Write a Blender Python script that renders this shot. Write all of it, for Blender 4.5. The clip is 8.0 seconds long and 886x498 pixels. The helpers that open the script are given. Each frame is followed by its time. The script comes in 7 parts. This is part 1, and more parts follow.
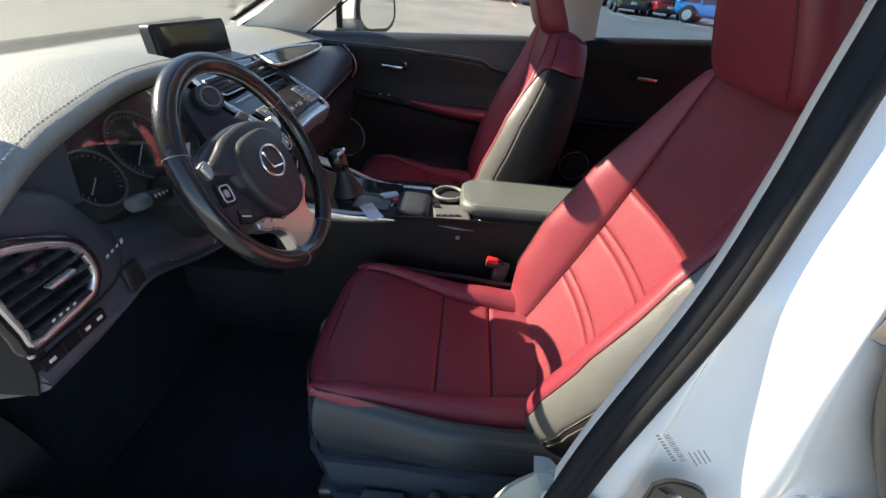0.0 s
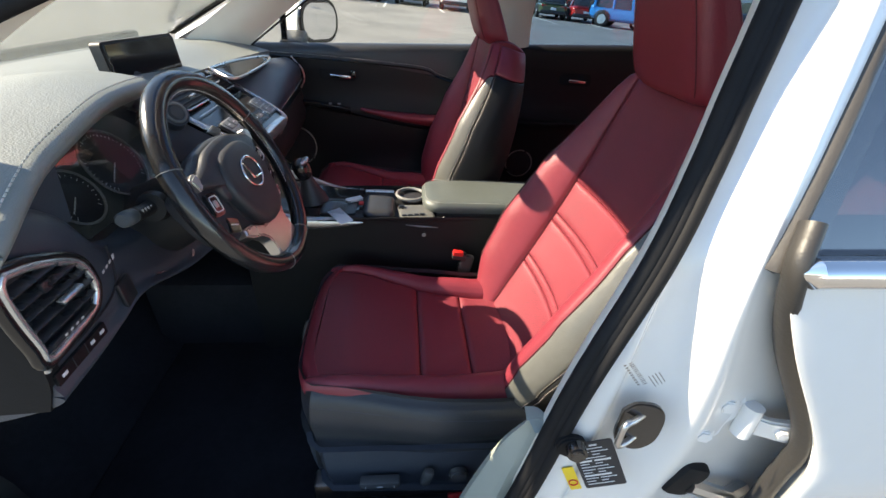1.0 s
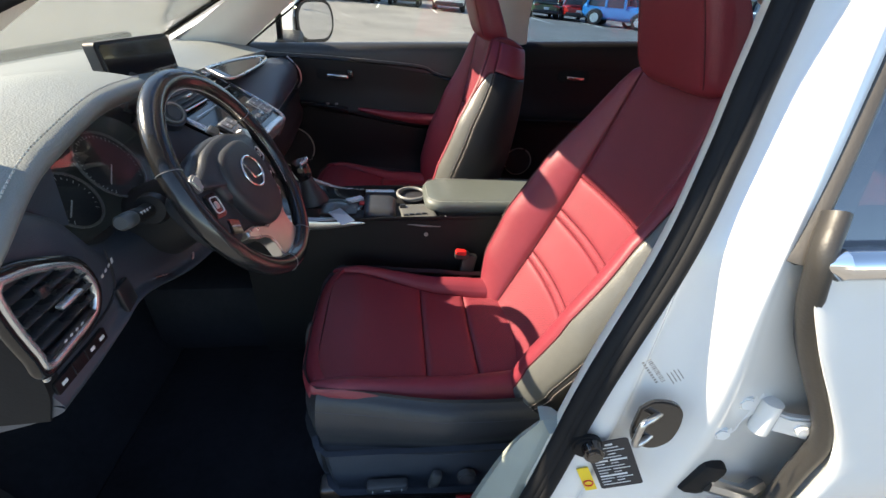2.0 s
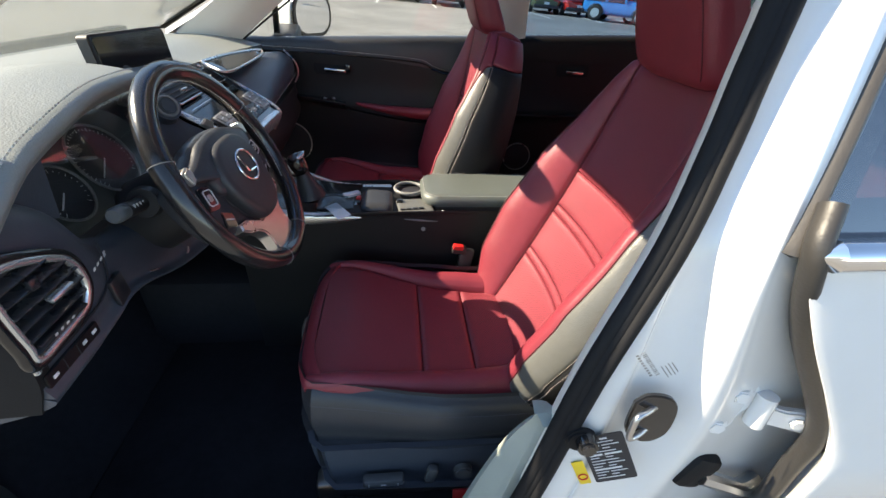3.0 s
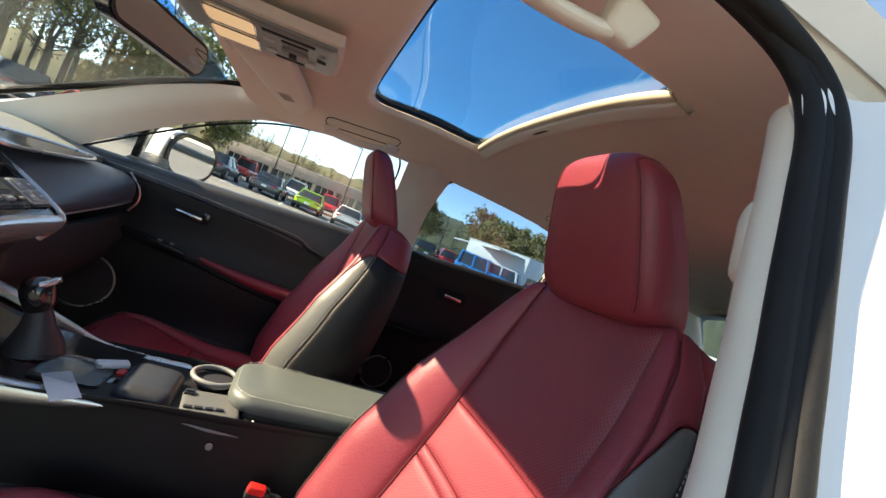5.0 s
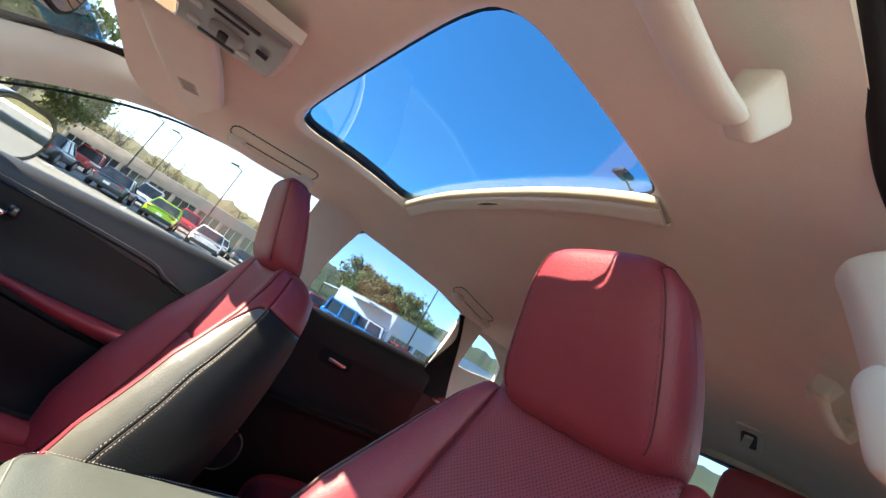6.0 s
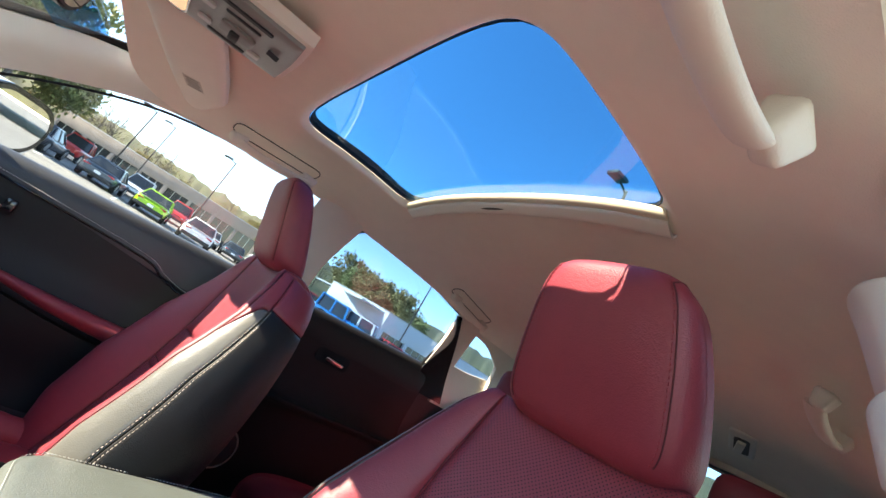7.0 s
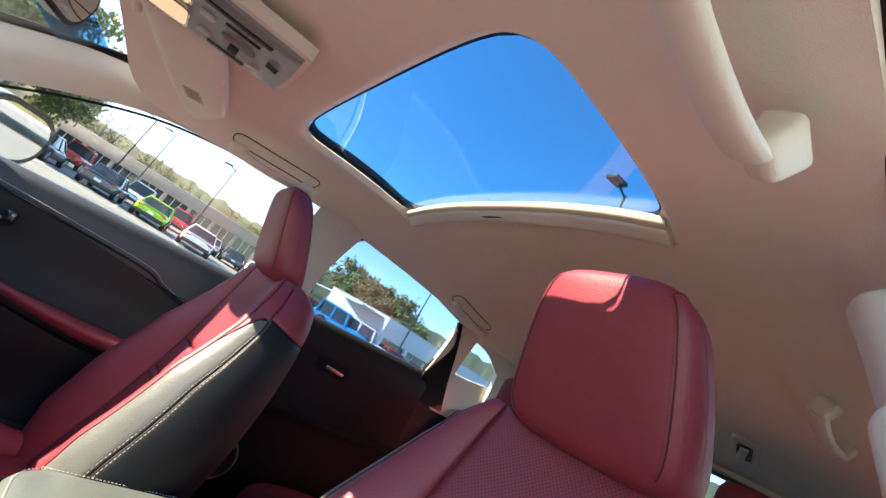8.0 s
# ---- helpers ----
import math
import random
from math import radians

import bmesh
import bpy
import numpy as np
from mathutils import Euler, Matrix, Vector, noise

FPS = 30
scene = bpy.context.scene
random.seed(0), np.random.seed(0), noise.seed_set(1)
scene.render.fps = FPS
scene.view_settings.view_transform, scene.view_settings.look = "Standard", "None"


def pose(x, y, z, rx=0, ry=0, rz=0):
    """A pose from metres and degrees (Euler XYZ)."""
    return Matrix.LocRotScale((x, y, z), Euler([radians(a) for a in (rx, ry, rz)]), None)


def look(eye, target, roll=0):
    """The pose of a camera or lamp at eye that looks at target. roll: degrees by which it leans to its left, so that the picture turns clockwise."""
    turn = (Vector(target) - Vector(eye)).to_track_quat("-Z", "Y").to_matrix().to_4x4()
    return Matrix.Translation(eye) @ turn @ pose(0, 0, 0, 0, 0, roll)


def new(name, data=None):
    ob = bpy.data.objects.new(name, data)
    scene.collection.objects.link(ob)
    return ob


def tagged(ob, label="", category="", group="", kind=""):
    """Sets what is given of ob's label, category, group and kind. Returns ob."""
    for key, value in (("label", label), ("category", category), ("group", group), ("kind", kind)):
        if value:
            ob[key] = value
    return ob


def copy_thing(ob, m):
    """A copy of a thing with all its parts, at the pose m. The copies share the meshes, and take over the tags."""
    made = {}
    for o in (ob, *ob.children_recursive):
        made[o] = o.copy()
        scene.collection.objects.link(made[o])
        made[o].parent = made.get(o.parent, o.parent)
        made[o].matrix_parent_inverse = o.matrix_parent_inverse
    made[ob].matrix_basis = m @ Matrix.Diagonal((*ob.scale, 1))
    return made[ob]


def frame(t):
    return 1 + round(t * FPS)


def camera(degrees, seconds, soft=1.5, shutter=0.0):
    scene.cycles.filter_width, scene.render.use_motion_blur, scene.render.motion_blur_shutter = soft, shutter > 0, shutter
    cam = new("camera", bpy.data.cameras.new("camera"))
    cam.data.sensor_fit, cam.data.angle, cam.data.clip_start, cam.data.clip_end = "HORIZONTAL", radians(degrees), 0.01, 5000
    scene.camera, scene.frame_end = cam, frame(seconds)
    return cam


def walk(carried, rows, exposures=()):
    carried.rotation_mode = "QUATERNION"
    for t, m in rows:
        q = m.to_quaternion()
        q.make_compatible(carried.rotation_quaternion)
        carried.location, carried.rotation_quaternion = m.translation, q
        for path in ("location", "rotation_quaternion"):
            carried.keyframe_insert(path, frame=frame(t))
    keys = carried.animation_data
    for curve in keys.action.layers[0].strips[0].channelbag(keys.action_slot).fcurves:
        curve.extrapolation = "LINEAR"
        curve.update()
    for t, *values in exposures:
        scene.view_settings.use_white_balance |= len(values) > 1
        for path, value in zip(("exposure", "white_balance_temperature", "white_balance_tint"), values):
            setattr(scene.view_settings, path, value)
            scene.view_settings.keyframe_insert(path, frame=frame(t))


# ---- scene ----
cam = camera(94.0, 8.0, soft=1.5)
PATH = [
    (0, (-0.032, -1.067, 1.297), (-0.079, 0.606, 0.201), 4.2),
    (0.5, (-0.088, -1.134, 1.315), (0.04, 0.536, 0.222), 4.6),
    (1, (-0.09, -1.142, 1.315), (0.118, 0.54, 0.253), 4.2),
    (1.5, (-0.107, -1.132, 1.31), (0.117, 0.553, 0.256), 3.6),
    (3, (-0.097, -1.131, 1.299), (0.127, 0.541, 0.225), 3.6),
    (3.5, (-0.095, -1.129, 1.298), (0.136, 0.553, 0.242), 4.1),
    (4, (-0.098, -1.12, 1.297), (0.13, 0.566, 0.246), 4.0),
    (4.5, (-0.094, -1.087, 1.289), (0.142, 0.655, 0.336), 6.2),
    (4.6, (-0.081, -1.063, 1.271), (0.199, 0.739, 0.449), 9.1),
    (4.7, (-0.068, -1.036, 1.246), (0.309, 0.827, 0.624), 12.3),
    (4.8, (-0.057, -0.996, 1.22), (0.439, 0.902, 0.832), 14.9),
    (4.9, (-0.064, -0.945, 1.183), (0.56, 0.949, 1.031), 19.2),
    (5, (-0.029, -0.885, 1.178), (0.655, 0.994, 1.195), 21.2),
    (5.1, (-0.022, -0.842, 1.162), (0.743, 0.995, 1.364), 23.4),
    (5.2, (-0.018, -0.812, 1.164), (0.797, 0.987, 1.482), 24.7),
    (6.3, (-0.09, -0.684, 1.168), (0.979, 0.929, 1.673), 30.4),
    (6.5, (-0.092, -0.682, 1.168), (0.979, 0.93, 1.671), 30.6),
    (7, (-0.095, -0.68, 1.168), (0.974, 0.931, 1.678), 30.8),
    (7.5, (-0.099, -0.678, 1.172), (0.965, 0.933, 1.694), 30.7),
    (8, (-0.099, -0.68, 1.175), (0.957, 0.934, 1.705), 30.5),
]
walk(cam, [(t, look(eye, target, roll)) for t, eye, target, roll in PATH],
     exposures=[(0.0, 1.57, 7800, 8), (4.6, 1.57, 7800, 8), (5.2, 1.75, 9000, 6), (6.3, 2.2, 7600, 6), (8.0, 2.2, 7600, 6)])

# ---- light ----
SUN_TO = Vector((-0.768, 0.160, 0.575)).normalized()      # towards the sun: ahead of the car, slightly to its right
sun = new("sun", bpy.data.lights.new("sun", "SUN"))
sun.data.energy, sun.data.angle, sun.data.color = 4.6, radians(0.53), (1.0, 0.93, 0.83)
sun.matrix_world = look((0, 0, 30), Vector((0, 0, 30)) - SUN_TO)
world = bpy.data.worlds.new("sky")
scene.world = world
world.use_nodes = True
sky = world.node_tree.nodes.new("ShaderNodeTexSky")
sky.sky_type, sky.sun_disc = "NISHITA", False
sky.sun_elevation = math.asin(SUN_TO.z)
sky.sun_rotation = math.atan2(SUN_TO.x, SUN_TO.y)
sky.air_density, sky.dust_density, sky.ozone_density = 0.8, 0.05, 3.2
background = world.node_tree.nodes["Background"]
background.inputs["Strength"].default_value = 0.15
world.node_tree.links.new(sky.outputs[0], background.inputs["Color"])


# ---- materials ----
def surface(name, color, rough=0.5, metal=0.0, grain=0.0, grain_size=0.002, stain=0.12, stain_size=0.15, coat=0.0,
            perforated=False, weave=0.0, second=None, spec=0.5, per_object=0.0):
    """A paint, plastic, leather or cloth with grain relief, soft stains and, if wanted, a staggered grid of holes."""
    m = bpy.data.materials.new(name)
    m.use_nodes = True
    nt = m.node_tree
    b = nt.nodes["Principled BSDF"]
    add = nt.nodes.new

    def link(a, c):
        nt.links.new(a, c)

    def num(op, a, c=0.0, d=0.0):
        n = add("ShaderNodeMath")
        n.operation = op
        for i, v in enumerate((a, c, d)):
            if isinstance(v, (int, float)):
                n.inputs[i].default_value = v
            else:
                link(v, n.inputs[i])
        return n.outputs[0]

    co = add("ShaderNodeTexCoord").outputs["Object"]
    big = add("ShaderNodeTexNoise")
    big.inputs["Scale"].default_value, big.inputs["Detail"].default_value = 1 / stain_size, 4
    link(co, big.inputs["Vector"])
    mid = add("ShaderNodeTexNoise")
    mid.inputs["Scale"].default_value, mid.inputs["Detail"].default_value = 9 / stain_size, 3
    link(co, mid.inputs["Vector"])
    both = num("ADD", num("MULTIPLY", big.outputs["Fac"], 0.65), num("MULTIPLY", mid.outputs["Fac"], 0.35))
    mix = add("ShaderNodeMix")
    mix.data_type = "RGBA"
    low = tuple(c * (1 - stain) for c in color)
    high = second or tuple(min(1, c * (1 + stain)) for c in color)
    mix.inputs["A"].default_value, mix.inputs["B"].default_value = (*low, 1), (*high, 1)
    fac = num("MULTIPLY_ADD", both, 2.2, -0.6)
    fac.node.use_clamp = True
    link(fac, mix.inputs["Factor"])
    out = mix.outputs["Result"]
    if per_object:
        info = add("ShaderNodeObjectInfo")
        hs = add("ShaderNodeHueSaturation")
        link(num("MULTIPLY_ADD", info.outputs["Random"], per_object, 1 - per_object / 2), hs.inputs["Value"])
        link(out, hs.inputs["Color"])
        out = hs.outputs[0]
    b.inputs["Metallic"].default_value = metal
    b.inputs["Coat Weight"].default_value, b.inputs["Coat Roughness"].default_value = coat, 0.03
    b.inputs["Specular IOR Level"].default_value = spec
    link(num("MULTIPLY_ADD", both, 0.25 * rough, rough * 0.875), b.inputs["Roughness"])
    height = None
    if grain:
        if weave:
            w = add("ShaderNodeTexVoronoi")
            w.inputs["Scale"].default_value = 1 / weave
            link(co, w.inputs["Vector"])
            height = w.outputs["Distance"]
        else:
            v = add("ShaderNodeTexVoronoi")
            v.feature = "SMOOTH_F1"
            v.inputs["Scale"].default_value = 1 / grain_size
            link(co, v.inputs["Vector"])
            n = add("ShaderNodeTexNoise")
            n.inputs["Scale"].default_value, n.inputs["Detail"].default_value = 0.25 / grain_size, 3
            link(co, n.inputs["Vector"])
            height = num("ADD", num("MULTIPLY", v.outputs["Distance"], 0.7), num("MULTIPLY", n.outputs["Fac"], 0.6))
    if perforated:
        uv = add("ShaderNodeUVMap")
        sp = add("ShaderNodeSeparateXYZ")
        link(uv.outputs[0], sp.inputs[0])
        cell = 0.0062
        row = num("DIVIDE", sp.outputs["Y"], cell * 0.5)
        shift = num("MULTIPLY", num("MODULO", num("FLOOR", row), 2.0), 0.5)
        fx = num("SUBTRACT", num("FRACT", num("ADD", num("DIVIDE", sp.outputs["X"], cell), shift)), 0.5)
        fy = num("MULTIPLY", num("SUBTRACT", num("FRACT", row), 0.5), 0.5)
        dist = num("SQRT", num("ADD", num("MULTIPLY", fx, fx), num("MULTIPLY", fy, fy)))
        hole = num("LESS_THAN", dist, 0.135)
        hm = add("ShaderNodeMix")
        hm.data_type = "RGBA"
        hm.inputs["B"].default_value = (0.004, 0.002, 0.002, 1)
        link(out, hm.inputs["A"])
        link(hole, hm.inputs["Factor"])
        out = hm.outputs["Result"]
        height = num("SUBTRACT", height if height else 0.0, num("MULTIPLY", hole, 1.2))
    if height is not None:
        bump = add("ShaderNodeBump")
        bump.inputs["Strength"].default_value, bump.inputs["Distance"].default_value = grain, 0.0012
        link(height, bump.inputs["Height"])
        link(bump.outputs[0], b.inputs["Normal"])
    link(out, b.inputs["Base Color"])
    return m


def pane_material(name, tint, gloss=0.05):
    """Thin glass: tinted see-through with a mirror coat that grows towards grazing angles."""
    m = bpy.data.materials.new(name)
    m.use_nodes = True
    nt = m.node_tree
    nt.nodes.remove(nt.nodes["Principled BSDF"])
    see, mirror, mix, lw, power, scale = (nt.nodes.new(k) for k in ("ShaderNodeBsdfTransparent", "ShaderNodeBsdfGlossy", "ShaderNodeMixShader", "ShaderNodeLayerWeight", "ShaderNodeMath", "ShaderNodeMath"))
    see.inputs["Color"].default_value = (*tint, 1)
    mirror.inputs["Roughness"].default_value = 0.01
    lw.inputs["Blend"].default_value = 0.5
    power.operation, scale.operation = "POWER", "MULTIPLY_ADD"
    power.inputs[1].default_value = 4.5
    scale.inputs[1].default_value, scale.inputs[2].default_value = 0.8, gloss
    nt.links.new(lw.outputs["Facing"], power.inputs[0])
    nt.links.new(power.outputs[0], scale.inputs[0])
    nt.links.new(scale.outputs[0], mix.inputs[0])
    nt.links.new(see.outputs[0], mix.inputs[1])
    nt.links.new(mirror.outputs[0], mix.inputs[2])
    nt.links.new(mix.outputs[0], nt.nodes["Material Output"].inputs[0])
    return m


def glow(name, color, strength):
    m = surface(name, color, 0.4)
    b = m.node_tree.nodes["Principled BSDF"]
    b.inputs["Emission Color"].default_value = (*color, 1)
    b.inputs["Emission Strength"].default_value = strength
    return m


RED = surface("red_leather", (0.222, 0.028, 0.043), 0.46, grain=0.35, grain_size=0.0016, stain=0.1)
RED_HOLES = surface("red_perforated_leather", (0.232, 0.034, 0.049), 0.5, grain=0.3, grain_size=0.0016, stain=0.1, perforated=True)
# Dark red for the shade in the seams, laid on as thin tubes.
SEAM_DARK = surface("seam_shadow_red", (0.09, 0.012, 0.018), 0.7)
RED_THREAD = surface("red_thread", (0.26, 0.02, 0.035), 0.6)
# Black leather lightened to grey, for the sun along the bolster edge.
SUNLIT_EDGE = surface("sunlit_edge_leather", (0.114, 0.115, 0.107), 0.34, grain=0.4, grain_size=0.0018, stain=0.12)
HANDLE_DARK = surface("handle_gap", (0.05, 0.045, 0.04), 0.7)
LIP_CREAM = surface("shade_lip", (0.60, 0.52, 0.38), 0.6, grain=0.2, grain_size=0.0012, stain=0.05)
SWITCH_GREY = surface("switch_grey", (0.075, 0.077, 0.08), 0.3, stain=0.05)
CONSOLE_SIDE = surface("console_side", (0.013, 0.013, 0.014), 0.55, grain=0.35, grain_size=0.0012, stain=0.2, spec=0.3)
CONSOLE_PAD = surface("console_pad_grey", (0.115, 0.117, 0.112), 0.4, grain=0.2, grain_size=0.001, stain=0.08)
# Cream trim whose shade and film are put into a grey-green colour.
SHADED_TRIM = surface("shaded_cream_trim", (0.33, 0.36, 0.32), 0.45, grain=0.25, grain_size=0.0012, stain=0.06)
GREY_STALK = surface("stalk_grey", (0.11, 0.118, 0.125), 0.3, stain=0.05)
BLUE_THREAD = surface("blue_thread", (0.06, 0.065, 0.10), 0.7)
SEAT_THREAD = surface("seat_thread", (0.34, 0.29, 0.27), 0.7)
LABEL_BEIGE = surface("label_beige", (0.52, 0.47, 0.40), 0.6)
LABEL_GREY = surface("label_print", (0.22, 0.20, 0.18), 0.6)
BLACK_LEATHER = surface("black_leather", (0.033, 0.036, 0.042), 0.4, grain=0.4, grain_size=0.0018, stain=0.15)
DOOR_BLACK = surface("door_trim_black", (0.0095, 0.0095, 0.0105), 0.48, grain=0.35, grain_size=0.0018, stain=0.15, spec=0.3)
# Black skin given a pale grey that holds the sun's sheen.
SUNLIT_DASH = surface("sunlit_dash_skin", (0.190, 0.206, 0.196), 0.45, spec=1.0, grain=0.5, grain_size=0.0022, stain=0.12)
BLACK_PLASTIC = surface("black_plastic", (0.023, 0.023, 0.025), 0.5, grain=0.35, grain_size=0.0012, stain=0.2)
GLOSS_BLACK = surface("gloss_black", (0.014, 0.014, 0.015), 0.12, coat=0.4)
WHEEL_LEATHER = surface("wheel_leather", (0.018, 0.018, 0.019), 0.22, coat=0.5, grain=0.2, grain_size=0.0014, stain=0.2)
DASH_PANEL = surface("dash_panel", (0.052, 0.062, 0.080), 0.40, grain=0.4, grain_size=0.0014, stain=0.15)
HUB_SKIN = surface("hub_skin", (0.036, 0.037, 0.041), 0.45, grain=0.3, grain_size=0.0013, stain=0.1)
ARM_LEATHER = surface("armrest_leather", (0.098, 0.112, 0.105), 0.42, grain=0.4, grain_size=0.0018, stain=0.12)
SLAT = surface("slat_plastic", (0.020, 0.022, 0.026), 0.28, stain=0.1)
GREY_MID = surface("mid_grey_plastic", (0.22, 0.22, 0.215), 0.4, grain=0.2, grain_size=0.001, stain=0.08)
CHROME_SATIN = surface("satin_chrome", (0.66, 0.66, 0.65), 0.22, metal=0.75, stain=0.05)
THREAD = surface("pale_thread", (0.5, 0.5, 0.47), 0.7)
SILVER = surface("satin_silver", (0.62, 0.61, 0.59), 0.28, metal=0.9, stain=0.06)
CHROME = surface("chrome", (0.8, 0.8, 0.8), 0.06, metal=1.0, stain=0.03)
CREAM = surface("cream_headliner", (0.80, 0.735, 0.635), 0.9, grain=0.4, grain_size=0.0013, stain=0.05, stain_size=0.4, spec=0.2)
CREAM_TRIM = surface("cream_trim", (0.70, 0.65, 0.565), 0.55, grain=0.25, grain_size=0.0012, stain=0.05, stain_size=0.4)
GREY_LIGHT = surface("light_grey_plastic", (0.5, 0.5, 0.48), 0.45, grain=0.2, grain_size=0.001, stain=0.05)
WHITE_PAINT = surface("white_paint", (0.71, 0.71, 0.695), 0.25, coat=0.8, stain=0.025, stain_size=0.3)
RUBBER = surface("black_rubber", (0.014, 0.014, 0.015), 0.6, grain=0.2, grain_size=0.002, stain=0.25, spec=0.12)
CARPET = surface("black_carpet", (0.021, 0.022, 0.026), 0.95, grain=0.8, grain_size=0.003, stain=0.3, spec=0.1)
STEEL = surface("zinc_steel", (0.55, 0.56, 0.57), 0.3, metal=1.0, stain=0.1)
WHITE_PLASTIC = surface("white_card", (0.75, 0.77, 0.8), 0.5, stain=0.04)
INK = surface("ink", (0.02, 0.02, 0.025), 0.6)
PALE_INK = surface("pale_ink", (0.7, 0.7, 0.7), 0.6)
YELLOW = surface("yellow_label", (0.8, 0.55, 0.03), 0.5)
RED_MARK = surface("red_mark", (0.6, 0.02, 0.02), 0.4)
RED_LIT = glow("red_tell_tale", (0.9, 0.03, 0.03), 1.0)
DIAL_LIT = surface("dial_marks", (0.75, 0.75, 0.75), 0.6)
# The grey-green stands for the reflected haze on the gauge cover.
CLUSTER = surface("cluster_haze_grey", (0.075, 0.082, 0.078), 0.22, coat=0.5, stain=0.1)
LAMP_LENS = glow("warm_lamp", (1.0, 0.74, 0.48), 0.15)
SCREEN = surface("dark_screen", (0.012, 0.012, 0.014), 0.08, coat=0.5)
CLEAR = pane_material("clear_glass", (0.96, 0.98, 0.97))
GAUGE_GLASS = pane_material("gauge_cover_glass", (0.92, 0.93, 0.92), 0.12)
WINDSCREEN = pane_material("windscreen_glass", (0.95, 0.975, 0.96))
SHADE_BAND = pane_material("blue_shade_band", (0.25, 0.6, 0.85))
PRIVACY = pane_material("privacy_glass", (0.3, 0.31, 0.32), 0.22)
REAR_GLASS = pane_material("rear_tinted_glass", (0.52, 0.64, 0.75))
ROOF_GLASS = pane_material("roof_glass", (0.33, 0.66, 0.84), 0.03)
MIRROR = surface("mirror", (0.9, 0.9, 0.9), 0.01, metal=1.0, stain=0.0)
ASPHALT = surface("asphalt", (0.185, 0.178, 0.165), 0.85, grain=0.9, grain_size=0.012, stain=0.35, stain_size=2.5)
LINE_PAINT = surface("line_paint", (0.6, 0.6, 0.57), 0.7, grain=0.5, grain_size=0.01, stain=0.3, stain_size=0.3)
GRASS = surface("dry_grass", (0.28, 0.26, 0.11), 0.95, stain=0.4, stain_size=1.5, second=(0.2, 0.23, 0.07))
BARK = surface("bark", (0.11, 0.09, 0.075), 0.9, grain=0.8, grain_size=0.05, stain=0.35, stain_size=0.5)
LEAF_GREEN = surface("green_leaves", (0.165, 0.185, 0.062), 0.7, stain=0.5, stain_size=1.2)
LEAF_AUTUMN = surface("autumn_leaves", (0.235, 0.190, 0.070), 0.7, stain=0.5, stain_size=1.2)
HILL_WOOD = surface("far_woods", (0.17, 0.14, 0.09), 0.9, stain=0.4, stain_size=6.0, second=(0.11, 0.12, 0.05))
STUCCO = surface("white_stucco", (0.72, 0.71, 0.68), 0.8, grain=0.3, grain_size=0.02, stain=0.08, stain_size=3.0)
BRICK_RED = surface("brown_brick", (0.36, 0.29, 0.24), 0.85, stain=0.2, stain_size=1.0)
DARK_GLASS = surface("dark_window", (0.03, 0.035, 0.04), 0.06, coat=0.3)
POLE_METAL = surface("bronze_pole", (0.05, 0.045, 0.04), 0.5, metal=0.3)
TAIL_RED = surface("tail_lamp", (0.4, 0.01, 0.01), 0.15, coat=0.6)
TYRE = surface("tyre", (0.016, 0.016, 0.016), 0.8)


# ---- mesh helpers ----
def thing(name, label, category, at=(0, 0, 0), group="", kind=""):
    ob = new(name)
    ob.location = at
    ob.empty_display_size = 0.05
    return tagged(ob, label, category, group, kind)


def part(name, bm, material, parent=None, label="", smooth=True):
    """One mesh object; its vertices are in the same space as the thing that it belongs to was built in."""
    me = bpy.data.meshes.new(name)
    bm.to_mesh(me)
    bm.free()
    if smooth:
        me.shade_smooth()
        me.set_sharp_from_angle(angle=radians(38))
    me.materials.append(material)
    ob = new(name, me)
    if parent:
        ob.parent = parent
        if parent.type == "EMPTY":
            ob.matrix_parent_inverse = Matrix.Translation(-parent.location)
    return tagged(ob, label)


def spline(points, s):
    """Catmull-Rom through control points (rows), at s in 0..1 (array)."""
    p = np.asarray(points, float)
    n = len(p)
    if n == 2:
        return p[0] + (p[1] - p[0]) * np.asarray(s)[..., None]
    p = np.concatenate([[2 * p[0] - p[1]], p, [2 * p[-1] - p[-2]]])
    x = np.clip(np.asarray(s, float), 0, 1) * (n - 1)
    i = np.minimum(x.astype(int), n - 2)
    f = (x - i)[..., None]
    a, b, c, d = p[i], p[i + 1], p[i + 2], p[i + 3]
    return 0.5 * (2 * b + (c - a) * f + (2 * a - 5 * b + 4 * c - d) * f**2 + (3 * b - a - 3 * c + d) * f**3)


def loft(*lines):
    """A surface P(u, v): u runs along the lines, v from line to line; each line is a row of control points."""
    def at(u, v):
        u, v = np.broadcast_arrays(np.asarray(u, float), np.asarray(v, float))
        rows = np.stack([spline(line, u.ravel()) for line in lines], 1)
        n = rows.shape[1]
        if n == 2:
            return (rows[:, 0] + (rows[:, 1] - rows[:, 0]) * v.ravel()[:, None]).reshape(*u.shape, 3)
        out = np.empty((u.size, 3))
        flat = v.ravel()
        p = np.concatenate([2 * rows[:, :1] - rows[:, 1:2], rows, 2 * rows[:, -1:] - rows[:, -2:-1]], 1)
        x = np.clip(flat, 0, 1) * (n - 1)
        i = np.minimum(x.astype(int), n - 2)
        f = (x - i)[:, None]
        k = np.arange(u.size)
        a, b, c, d = p[k, i], p[k, i + 1], p[k, i + 2], p[k, i + 3]
        out = 0.5 * (2 * b + (c - a) * f + (2 * a - 5 * b + 4 * c - d) * f**2 + (3 * b - a - 3 * c + d) * f**3)
        return out.reshape(*u.shape, 3)
    return at


